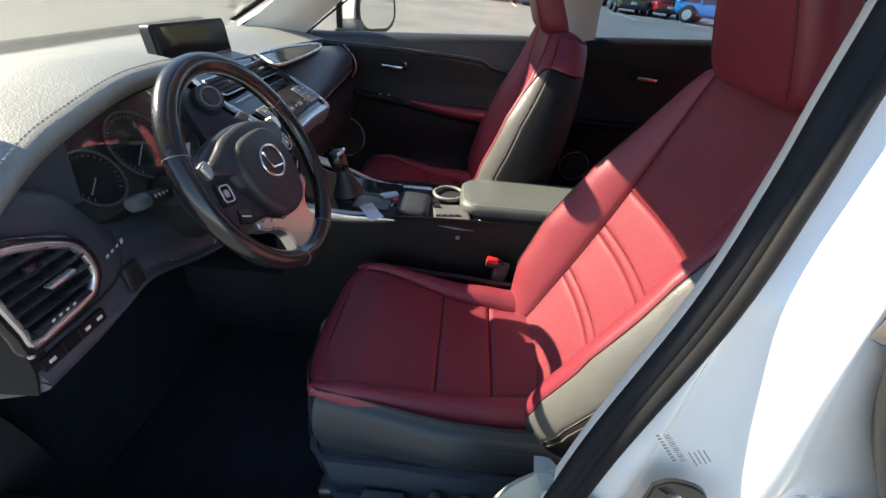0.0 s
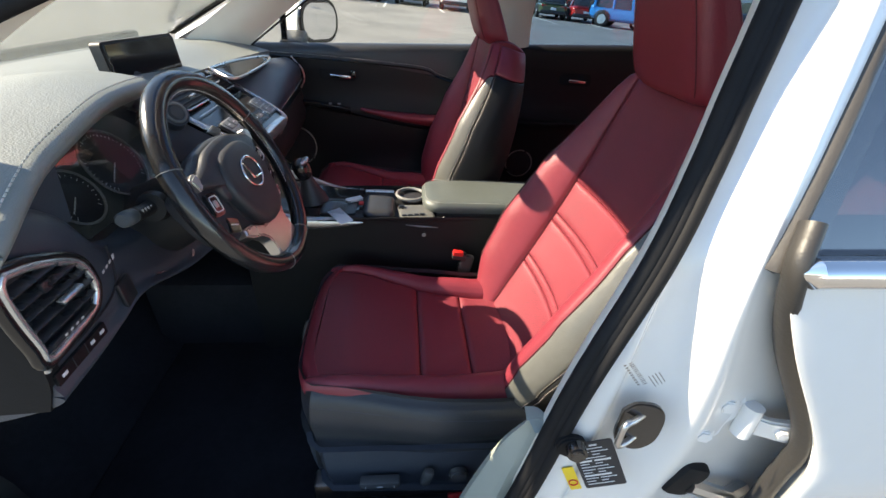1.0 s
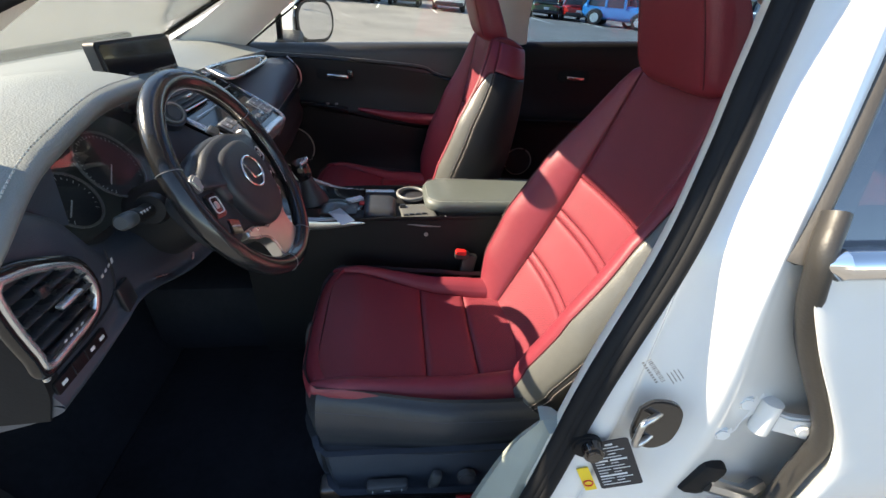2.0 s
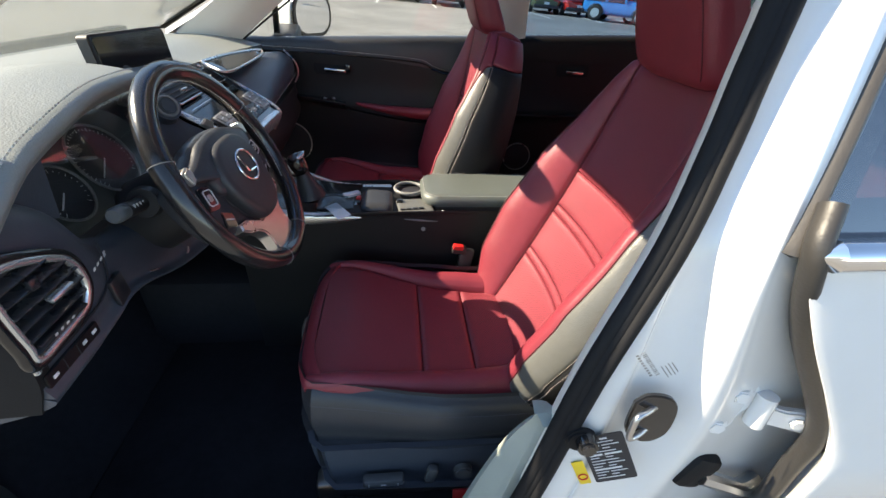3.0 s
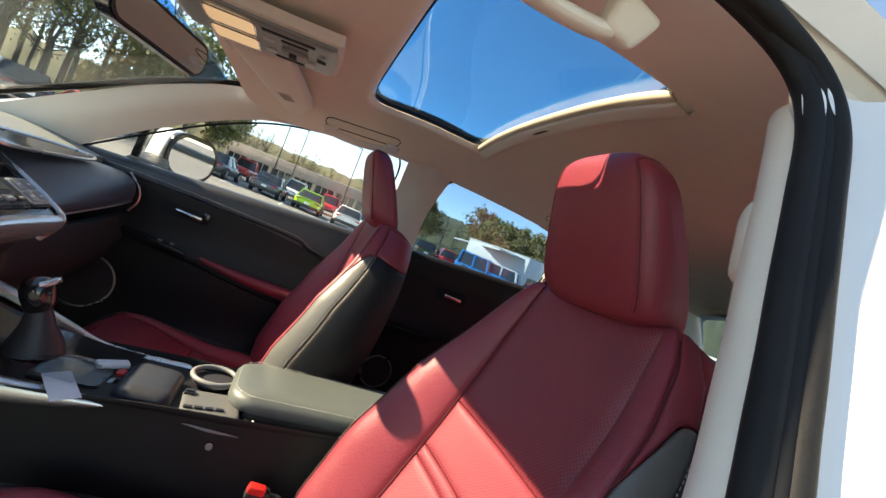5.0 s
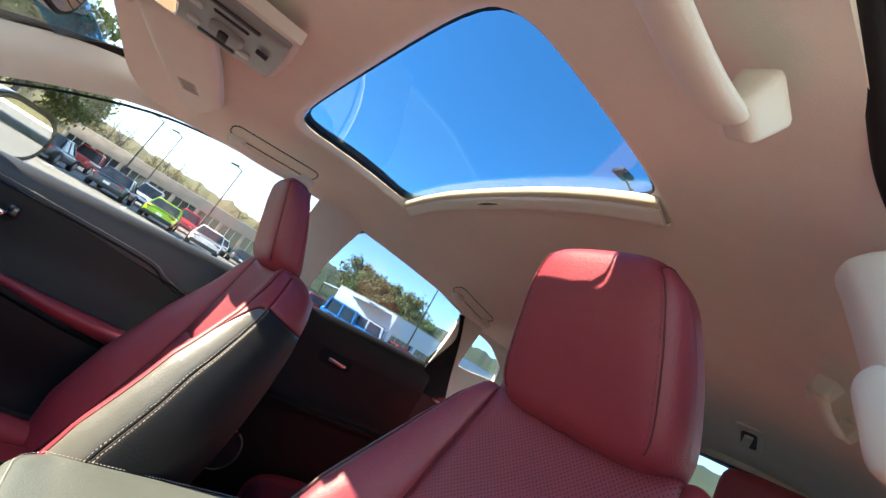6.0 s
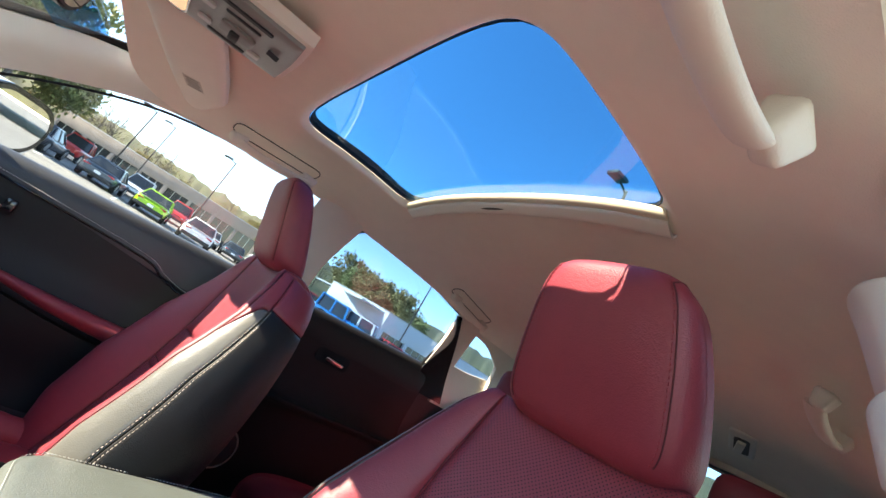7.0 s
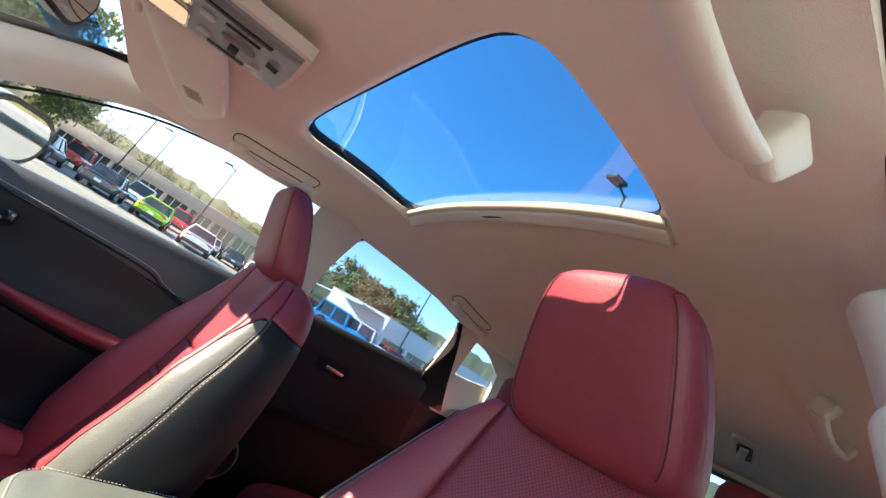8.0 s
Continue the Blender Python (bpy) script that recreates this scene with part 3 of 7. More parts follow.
# tailgate, bonnet and outer passenger side
part("tailgate", panel(loft([(2.25, -0.75, 0.45), (2.32, 0, 0.45), (2.25, 0.75, 0.45)], [(2.24, -0.72, 0.92), (2.31, 0, 0.92), (2.24, 0.72, 0.92)], [(2.09, -0.60, 1.06), (2.17, 0, 1.06), (2.09, 0.60, 1.06)]), 12, 8, skirt=0.04), WHITE_PAINT, CAR)
part("tailgate_trim", panel(loft([(1.81, -0.54, 1.372), (1.87, 0, 1.402), (1.81, 0.54, 1.372)], [(1.76, -0.55, 1.385), (1.78, 0, 1.415), (1.76, 0.55, 1.385)]), 12, 4, skirt=0.02), CREAM_TRIM, CAR)
part("bonnet", panel(loft([(-1.04, -0.72, 1.05), (-1.12, 0, 1.05), (-1.04, 0.72, 1.05)], [(-1.5, -0.74, 1.0), (-1.6, 0, 1.02), (-1.5, 0.74, 1.0)], [(-1.95, -0.66, 0.86), (-2.1, 0, 0.88), (-1.95, 0.66, 0.86)]), 16, 10, skirt=0.03, flip=False), WHITE_PAINT, CAR, "white bonnet")
part("body_panel", panel(loft([(-2.0, 0.70, 0.35), (-1.0, 0.86, 0.30), (0.3, 0.88, 0.28), (1.4, 0.87, 0.32), (2.28, 0.75, 0.4)], [(-2.0, 0.72, 0.7), (-1.0, 0.90, 0.7), (0.3, 0.92, 0.7), (1.4, 0.90, 0.75), (2.28, 0.76, 0.8)], [(-1.95, 0.68, 0.86), (-1.0, 0.82, 1.04), (0.3, 0.83, 1.10), (1.4, 0.78, 1.13), (2.12, 0.62, 1.07)]), 40, 14, skirt=0.03, flip=True), WHITE_PAINT, CAR)
part("body_panel", panel(loft(*[mirror_y(r) for r in ([(-2.0, 0.70, 0.35), (-1.5, 0.80, 0.32), (-1.05, 0.86, 0.30)], [(-2.0, 0.72, 0.7), (-1.5, 0.84, 0.7), (-1.05, 0.9, 0.7)], [(-1.95, 0.68, 0.86), (-1.5, 0.75, 0.98), (-1.02, 0.82, 1.06)])]), 16, 10, skirt=0.03, flip=False), WHITE_PAINT, CAR, "white front wing")
part("front_fascia", panel(loft([(-1.95, -0.67, 0.86), (-2.1, 0, 0.88), (-1.95, 0.67, 0.86)], [(-2.0, -0.72, 0.6), (-2.16, 0, 0.62), (-2.0, 0.72, 0.6)], [(-1.98, -0.70, 0.32), (-2.1, 0, 0.30), (-1.98, 0.70, 0.32)]), 14, 10, skirt=0.03), WHITE_PAINT, CAR, "white front bumper")
part("rear_side_trim", panel(loft([(1.0, 0.72, 0.3), (2.25, 0.70, 0.3)], [(1.0, 0.72, 1.12), (2.08, 0.62, 1.05)]), 6, 6, skirt=0.02), BLACK_PLASTIC, CAR)
part("rear_side_trim", panel(loft([(1.0, -0.72, 0.3), (2.25, -0.70, 0.3)], [(1.0, -0.72, 1.12), (2.08, -0.62, 1.05)]), 6, 6, skirt=0.02, flip=True), BLACK_PLASTIC, CAR)
for side in (1, -1):
    for x in (-1.2, 1.46):
        w = part("wheel", join(tube([(x, side * 0.62, 0.34), (x, side * 0.86, 0.34)], 0.345, 28)), TYRE, CAR, "black tyre")


# ---- seats ----
def seat(name, label, lean, group):
    """A sports seat in red and black leather, built round x 0 (cushion middle) and y 0; the thing is then moved into place."""
    s = thing(name, label, "car seat", group=group)
    zt = [(-0.27, 0.655), (-0.20, 0.655), (-0.10, 0.628), (0.0, 0.605), (0.10, 0.598), (0.22, 0.605)]
    hw = [(-0.27, 0.180), (-0.15, 0.170), (-0.04, 0.150), (0.07, 0.139), (0.22, 0.120)]

    def top_z(x):
        return np.interp(x, [a for a, _ in zt], [b for _, b in zt])

    def half(x):
        return np.interp(x, [a for a, _ in hw], [b for _, b in hw])

    def insert(x0, x1):
        def at(u, v):
            x = x0 + (x1 - x0) * np.asarray(u)
            y = half(x) * (2 * np.asarray(v) - 1)
            return np.stack([x + 0 * y, y, top_z(x) + 0.10 * y**2], -1)
        return at

    cushion = part("cushion", panel(insert(-0.265, -0.044), 14, 14, puff=0.007, rim=0.007, edges="UvV"), RED_HOLES, s, "red perforated leather cushion")
    part("cushion_panel", panel(insert(-0.0425, 0.0715), 10, 14, puff=0.007, rim=0.007), RED_HOLES, cushion)
    part("cushion_panel", panel(insert(0.073, 0.225), 10, 14, puff=0.007, rim=0.007), RED_HOLES, cushion)

    def nose(u, v):
        y = (2 * np.asarray(u) - 1)
        a = np.asarray(v) * np.pi * 0.36
        x = -0.268 - 0.036 * np.sin(a) + 0.030 * y**4
        z = 0.655 - 0.055 * (1 - np.cos(a)) + 0.012 * np.abs(y) ** 3 * (1 - np.asarray(v))
        return np.stack([x, y * (0.184 + 0.008 * np.asarray(v)), z], -1)

    part("cushion_nose", panel(nose, 16, 8, puff=0.007, rim=0.007, edges="uUV"), RED, cushion)

    for k in (1, -1):
        def bolster(u, v, k=k):
            x = -0.272 + 0.50 * np.asarray(u)
            q = np.asarray(v)
            inner = half(x)
            outer = np.interp(x, [-0.272, -0.22, 0.05, 0.23], [0.196, 0.210, 0.216, 0.210])
            y = inner + (outer - inner) * q
            rise = np.interp(x, [-0.272, -0.15, 0.08, 0.23], [0.004, 0.016, 0.034, 0.028])
            z = top_z(x) + 0.1 * inner**2 + rise * np.sin(np.pi * np.minimum(q * 1.15, 1)) ** 0.8 - 0.012 * q**3
            return np.stack([x, k * y, z], -1)

        part("bolster", panel(bolster, 24, 10, puff=0.006, rim=0.01, flip=k < 0), RED, cushion, "red leather cushion bolster")

        def side(u, v, k=k):
            t = np.asarray(u)
            q = np.asarray(v)
            x = np.interp(t, [0, 0.12, 0.2, 1], [-0.300, -0.288, -0.258, 0.235])
            y = np.interp(t, [0, 0.12, 0.2, 0.6, 1], [0.0, 0.165, 0.220, 0.244, 0.238])
            z0 = np.interp(t, [0, 0.12, 0.2, 0.35, 0.5, 0.75, 1], [0.641, 0.647, 0.657, 0.650, 0.634, 0.619, 0.618])
            z = z0 + (0.520 - z0) * q
            roll = (1 - q) ** 4
            z = z + 0.012 * np.sin(np.pi * np.minimum(q * 2.5, 1)) * (1 - q)
            return np.stack([x - 0.006 * np.sin(np.pi * q) + 0.010 * roll * np.clip(1 - t / 0.2, 0, 1), k * (y * (1 - 0.105 * roll) + 0.012 * np.sin(np.pi * q)), z], -1)

        part("cushion_side", panel(side, 44, 14, puff=0.005, rim=0.008, flip=k > 0), BLACK_LEATHER, cushion, "black leather cushion side")
        line = side(np.linspace(0.18, 0.97, 90), np.full(90, 0.24)) + (0, k * 0.006, 0.0)
        part("stitching", stitches(line, (0, k, 0.3), r=0.0005), BLUE_THREAD, cushion, "dark blue stitching")

        def cover(u, v, k=k):
            t, q = np.asarray(u), np.asarray(v)
            x = np.interp(t, [0, 0.08, 1], [-0.262, -0.25, 0.26])
            y = np.interp(t, [0, 0.08, 1], [0.20, 0.238, 0.246])
            z = 0.525 + (0.335 + 0.03 * (1 - t) - 0.525) * q
            return np.stack([x + 0.03 * (1 - q) * 0 - 0.012 * (0.5 - q), k * (y - 0.012 * q + 0.008 * np.sin(np.pi * q)), z], -1)

        base_cover = part("side_cover", panel(cover, 20, 8, puff=0.004, rim=0.006, flip=k > 0), DASH_PANEL, s, "black plastic seat base cover")
        if k < 0:
            for nm, bm2 in (("slide_switch", box((0.085, 0.022, 0.020), (-0.128, -0.254, 0.418), bevel=0.005)),
                            ("recline_switch", box((0.022, 0.018, 0.048), (-0.028, -0.254, 0.428), turn=pose(0, 0, 0, 0, 12, 0), bevel=0.006)),
                            ("lumbar_switch", prism(circle(0.020, 20), 0.014, 0.004, facing((0.040, -0.247, 0.428), (0, -1, 0))))):
                part(nm, bm2, SWITCH_GREY, base_cover)
            for nm, bm2 in (("mark", box((0.012, 0.001, 0.003), (-0.128, -0.2655, 0.417))), ("mark", box((0.002, 0.001, 0.008), (-0.158, -0.2655, 0.416))), ("mark", box((0.002, 0.001, 0.008), (-0.098, -0.2655, 0.416)))):
                part(nm, bm2, PALE_INK, base_cover, "pale switch symbol")
    part("front_cover", box((0.02, 0.42, 0.12), (-0.258, 0, 0.46), bevel=0.008), BLACK_PLASTIC, s)
    for y in (-0.2, 0.2):
        part("seat_rail", box((0.56, 0.045, 0.06), (0.0, y, 0.32), bevel=0.008), STEEL, s, "steel seat rail")

    # backrest: v runs up from the cushion, a leaning frame
    tan = math.tan(radians(lean))
    H = 0.60

    def frame_point(y, v, d):
        z0 = 0.585 + H * v
        bend = -0.035 * np.sin(np.pi * np.clip(v, 0, 1))      # hollow of the back
        x = 0.165 + tan * (z0 - 0.585) - bend * 0.9
        c, n = math.cos(radians(lean)), math.sin(radians(lean))
        return np.stack([x - d * c, y + 0 * x, z0 + d * n], -1)

    def width(v):
        return np.interp(v, [0, 0.12, 0.3, 0.5, 0.68, 0.82, 0.93, 1.0], [0.220, 0.255, 0.274, 0.266, 0.248, 0.226, 0.195, 0.155])

    def insert_w(v):
        return np.interp(v, [0, 0.2, 0.4, 0.6, 0.8, 1.0], [0.108, 0.126, 0.138, 0.142, 0.140, 0.128])

    def forward(v):
        return np.interp(v, [0, 0.15, 0.35, 0.6, 0.8, 1.0], [0.034, 0.074, 0.086, 0.068, 0.032, 0.008])

    def middle(v0, v1):
        def at(u, v):
            q = v0 + (v1 - v0) * np.asarray(v)
            y = insert_w(q) * (2 * np.asarray(u) - 1)
            return frame_point(y, q, 0.9 * y**2)
        return at

    back = part("backrest", panel(middle(0.600, 1.0), 14, 18, puff=0.010, rim=0.012, flip=True), RED_HOLES, s, "red perforated leather backrest")
    for v0, v1 in ((0.0, 0.238), (0.240, 0.269), (0.271, 0.428), (0.430, 0.459), (0.461, 0.597)):
        part("backrest_panel", panel(middle(v0, v1), 14, max(3, int(40 * (v1 - v0))), puff=0.0055 if v1 - v0 > 0.05 else 0.0045, rim=0.005, flip=True), RED_HOLES, back, "red ribbed leather panel")
    for k in (1, -1):
        def wing(u, v, k=k):
            q, t = np.asarray(v), np.asarray(u)
            a, b = insert_w(q), width(q)
            y = a + (b - a) * t
            d = 0.9 * a**2 + forward(q) * np.sin(np.pi * np.minimum(t * 0.78, 1)) ** 0.9 - 0.03 * t**4
            return frame_point(k * y, q, d)

        part("bolster", panel(window(wing, 0.0, 0.63, 0.0, 1.0), 12, 30, puff=0.006, rim=0.010, flip=k > 0), RED, back, "red leather backrest bolster")

        def flank(t0, t1, k=k):
            def at(u, v):
                q, t = np.asarray(v), t0 + (t1 - t0) * np.asarray(u)
                b = width(q)
                d0 = 0.9 * insert_w(q) ** 2 + forward(q) * math.sin(math.pi * 0.78) ** 0.9 - 0.03
                deep = 0.125 - 0.03 * q
                y = b + 0.010 * np.sin(np.pi * t) - 0.05 * t**3
                return frame_point(k * y, q, d0 + (-deep - d0) * t)
            return at

        def outer(u, v, k=k):
            """From the crest of the bolster over its outside and back along the flank."""
            t = np.asarray(u) * 1.0
            first = wing(0.64 + 0.36 * np.minimum(t / 0.35, 1.0), v)
            then = flank(0.0, 1.0)(np.maximum((t - 0.35) / 0.65, 0.0), v)
            return np.where((t < 0.35)[..., None], first, then)

        edge_strip = window(outer, 0.0, 0.30, 0.0, 1.0)

        def slanted(low):
            def at(u, v):
                t, q = np.asarray(u), np.asarray(v)
                cut = 0.70 + 0.16 * t + 0.05 * np.sin(np.pi * t)      # the red shoulder comes down to a point at the front
                return edge_strip(t, (cut - 0.003) * q if low else cut + 0.003 + (0.997 - cut) * q)
            return at

        part("side_panel", panel(slanted(True), 14, 28, puff=0.004, rim=0.006, flip=k > 0), SUNLIT_EDGE, back, "black leather backrest edge, coloured grey for the sun on it")
        part("shoulder_panel", panel(slanted(False), 14, 12, puff=0.004, rim=0.006, flip=k > 0), RED, back, "red leather shoulder")
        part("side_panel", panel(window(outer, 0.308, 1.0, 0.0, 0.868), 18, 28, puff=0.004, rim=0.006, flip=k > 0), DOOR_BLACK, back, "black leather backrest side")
        part("shoulder_side", panel(window(outer, 0.308, 1.0, 0.872, 1.0), 18, 6, puff=0.004, rim=0.006, flip=k > 0), RED, back, "red leather shoulder side")
        for g, nm in ((0.288, "stitching"), (0.326, "stitching")):
            edge = outer(np.full(120, g), np.linspace(0.03, 0.87, 120)) + (-0.002, k * 0.0045, 0)
            part(nm, stitches(edge, (0, k, 0), r=0.0006), SEAT_THREAD, back, "pale stitching")
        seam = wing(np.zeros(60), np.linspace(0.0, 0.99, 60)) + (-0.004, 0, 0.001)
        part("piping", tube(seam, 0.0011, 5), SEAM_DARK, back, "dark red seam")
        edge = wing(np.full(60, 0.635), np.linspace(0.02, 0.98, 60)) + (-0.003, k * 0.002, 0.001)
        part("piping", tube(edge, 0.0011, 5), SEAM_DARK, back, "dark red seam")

    def rear(u, v):
        q = np.asarray(v)
        y = (width(q) - 0.05) * (2 * np.asarray(u) - 1)
        return frame_point(y, q, -(0.125 - 0.03 * q) - 0.012 * (1 - (2 * np.asarray(u) - 1) ** 2))

    part("back_panel", panel(rear, 12, 20, puff=0.004, rim=0.01), BLACK_LEATHER, back, "black seat back panel")

    def crown(u, v):
        y = (2 * np.asarray(u) - 1) * (0.098 + 0.055 * np.asarray(v))
        d = -0.095 + 0.105 * np.asarray(v)
        p = frame_point(y, np.full(np.broadcast(y, d).shape, 1.0), d + 0 * y)
        p[..., 2] += 0.012 * np.sin(np.pi * np.asarray(v)) * np.ones_like(y)
        return p

    part("backrest_top", panel(crown, 10, 6, puff=0.004, rim=0.01), RED, back)

    # headrest: wide below, narrower above, leaning forward, with a nearly flat face
    hr = bmesh.new()
    bmesh.ops.create_cube(hr, size=2)
    bmesh.ops.subdivide_edges(hr, edges=hr.edges[:], cuts=19, use_grid_fill=True)
    top = frame_point(np.array(0.0), np.array(1.0), np.array(0.0))
    fx, cz = float(top[0]) - 0.081, float(top[2]) + 0.098

    def rest_point(a, b, c, grow=0.0):
        n = (abs(a) ** 4.5 + abs(b) ** 6 + abs(c) ** 6.5) ** (-1 / 5.6)
        a, b, c = a * n, b * n, c * n
        up = (c + 1) / 2
        w = 0.124 - 0.030 * up**1.4 + 0.004 * math.sin(math.pi * up)
        deep = 0.094 - 0.034 * up
        x = fx - 0.034 * c + 0.010 * c * c * (1 - b * b) + deep * (a + 1) / 2 + (0.016 * b * b if a < 0 else -0.012 * b * b) * (1 - abs(a)) + 0.010 * b**4
        return (x - grow, w * b * (1 + grow * 4), cz + 0.107 * c - 0.008 * b * b * max(0, c) + 0.010 * max(0, a) * min(0, c))

    for v in hr.verts:
        v.co = rest_point(*v.co)
    rest = part("headrest", hr, RED, s, "red leather headrest")
    for k in (1, -1):
        def seam_line(b, grow):
            """Up the face and over the top, at one part of the width."""
            face = [rest_point(-1, k * b, c, grow) for c in np.linspace(-0.96, 0.98, 40)]
            over = [rest_point(a, k * b, 1, grow) for a in np.linspace(-0.98, 0.9, 20)]
            return face + over

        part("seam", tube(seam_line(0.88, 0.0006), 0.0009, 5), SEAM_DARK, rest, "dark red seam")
        part("stitching", stitches(seam_line(0.83, 0.0010), (-1, 0, 0), r=0.0007), RED_THREAD, rest)
        part("post", tube([(fx + 0.118, k * 0.055, cz - 0.15), (fx + 0.075, k * 0.055, cz - 0.04)], 0.006, 10), CHROME, rest, "chrome post")
    return s


DRIVER_Y, PASS_Y = -0.400, 0.37
driver_seat = seat("front_seat", "red and black leather sports seat with red headrest", 22.5, "front seats")
driver_seat.location = (0.0, DRIVER_Y, 0.0)
passenger_seat = seat("front_seat", "red and black leather sports seat set further forward", 15.0, "front seats")
passenger_seat.location = (-0.12, PASS_Y, 0.0)

# rear bench
bench = thing("bench_seat", "red and black leather rear bench seat", "car seat", (0.95, 0, 0.29))
for y0, y1 in ((-0.66, -0.16), (-0.15, 0.15), (0.16, 0.66)):
    part("cushion", panel(loft([(0.62, y0, 0.44), (0.62, y1, 0.44)], [(0.60, y0, 0.58), (0.60, y1, 0.58)], [(0.72, y0, 0.615), (0.72, y1, 0.615)], [(1.08, y0, 0.59), (1.08, y1, 0.59)]), 8, 16, puff=0.012, rim=0.02, flip=False), RED_HOLES, bench)
    part("backrest", panel(loft([(1.06, y0, 0.57), (1.06, y1, 0.57)], [(1.16, y0, 0.85), (1.16, y1, 0.85)], [(1.26, y0, 1.08), (1.26, y1, 1.08)], [(1.34, y0, 1.08), (1.34, y1, 1.08)]), 8, 16, puff=0.012, rim=0.02, flip=False), RED_HOLES, bench)
part("bench_base", box((0.42, 1.34, 0.2), (0.86, 0, 0.40), bevel=0.02), BLACK_PLASTIC, bench)
part("seat_back_shell", box((0.04, 1.32, 0.66), (1.33, 0, 0.76), turn=pose(0, 0, 0, 0, 10, 0), bevel=0.015), CARPET, bench)
for y in (-0.40, 0.40):
    hb = bmesh.new()
    bmesh.ops.create_cube(hb, size=2)
    bmesh.ops.subdivide_edges(hb, edges=hb.edges[:], cuts=7, use_grid_fill=True)
    for v in hb.verts:
        a, b, c = v.co
        n = (abs(a) ** 5 + abs(b) ** 6 + abs(c) ** 5) ** (-1 / 5.5)
        v.co = (1.32 + 0.05 * a * n, y + 0.125 * b * n, 1.235 + 0.097 * c * n)
    part("headrest", hb, RED, bench, "red leather headrest")


# ---- steering wheel ----
WHEEL_C, WHEEL_TILT = Vector((-0.385, -0.392, 1.0)), 27.0
W = facing(WHEEL_C, (math.cos(radians(WHEEL_TILT)), 0, math.sin(radians(WHEEL_TILT))))
wheel = thing("steering_wheel", "black leather steering wheel with satin silver lower spoke", "steering wheel", WHEEL_C)


def on_wheel(x, y, z=0.0):
    return W @ Vector((x, y, z))


R_WHEEL = 0.178
ring = [on_wheel(R_WHEEL * math.cos(a), R_WHEEL * math.sin(a)) for a in np.linspace(0, 2 * math.pi, 72, endpoint=False)]
rim = part("rim", tube(ring, 0.0172, 18, closed=True), WHEEL_LEATHER, wheel, "glossy black leather rim")
for a in (25, 155, 250, 290):
    c, s_ = math.cos(radians(a)), math.sin(radians(a))
    arc = [on_wheel((R_WHEEL + 0.0176 * math.cos(t)) * c, (R_WHEEL + 0.0176 * math.cos(t)) * s_, 0.0176 * math.sin(t)) for t in np.linspace(0, 2 * math.pi, 24, endpoint=False)]
    part("rim_joint", tube(arc, 0.0007, 5, closed=True), GREY_MID, rim, "grey rim seam")
inside = [on_wheel((R_WHEEL - 0.0170) * math.cos(a), (R_WHEEL - 0.0170) * math.sin(a), 0.003) for a in np.linspace(radians(-30), radians(210), 160)]
part("stitching", stitches(inside, W.to_3x3() @ Vector((0, 0, 1)), r=0.0009), THREAD, rim)


def mirrored(half):
    return [*half, *[(-x, y) for x, y in half[::-1] if abs(x) > 1e-6]]


BASE = mirrored([(0.0, 0.078), (0.050, 0.074), (0.090, 0.062), (0.130, 0.052), (0.164, 0.040), (0.168, 0.004), (0.158, -0.044), (0.136, -0.072), (0.108, -0.074), (0.085, -0.080), (0.040, -0.104), (0.0, -0.108)])
base = part("spoke_plate", dome(closed_line(BASE, 90), [(0.006, -0.044), (0.0, -0.030), (0.002, -0.016), (0.010, -0.010), (0.030, -0.006), (0.07, -0.006)], W), BLACK_LEATHER, wheel, "black spokes with switches")
CAP = mirrored([(0.0, 0.074), (0.046, 0.070), (0.082, 0.058), (0.118, 0.046), (0.122, 0.030), (0.096, 0.018), (0.088, -0.010), (0.060, -0.020), (0.0, -0.024)])
part("hub_cap", dome(closed_line(CAP, 80), [(0.003, -0.014), (0.0, -0.004), (0.002, 0.002), (0.008, 0.006), (0.022, 0.011), (0.045, 0.013)], W), BLACK_LEATHER, wheel, "grey-black upper hub cover")
SHIELD = mirrored([(0.0, 0.056), (0.034, 0.054), (0.060, 0.044), (0.077, 0.022), (0.081, -0.006), (0.074, -0.040), (0.058, -0.072), (0.036, -0.092), (0.0, -0.098)])
hub = part("hub", dome(closed_line(SHIELD, 80), [(0.004, -0.012), (0.0, 0.006), (0.0012, 0.012), (0.004, 0.0165), (0.009, 0.0195), (0.016, 0.021), (0.04, 0.0222), (0.078, 0.023)], W), HUB_SKIN, wheel, "smooth dark padded hub")
part("hub_gap", tube([on_wheel(x * 1.015, y * 1.015, -0.005) for x, y in closed_line(SHIELD, 80)], 0.0022, 6, closed=True), INK, hub)
emblem = part("emblem", tube([on_wheel(0.033 * math.cos(a), -0.002 + 0.0275 * math.sin(a), 0.0245) for a in np.linspace(0, 2 * math.pi, 48, endpoint=False)], 0.0030, 10, closed=True), CHROME, hub, "chrome oval badge")
part("badge_stroke", tube([on_wheel(-0.014, 0.021, 0.0245), on_wheel(-0.0095, -0.009, 0.0245), on_wheel(-0.0075, -0.012, 0.0245), on_wheel(0.021, -0.017, 0.0245)], (0.0024, 0.003, 0.003, 0.0026), 8), CHROME, emblem)
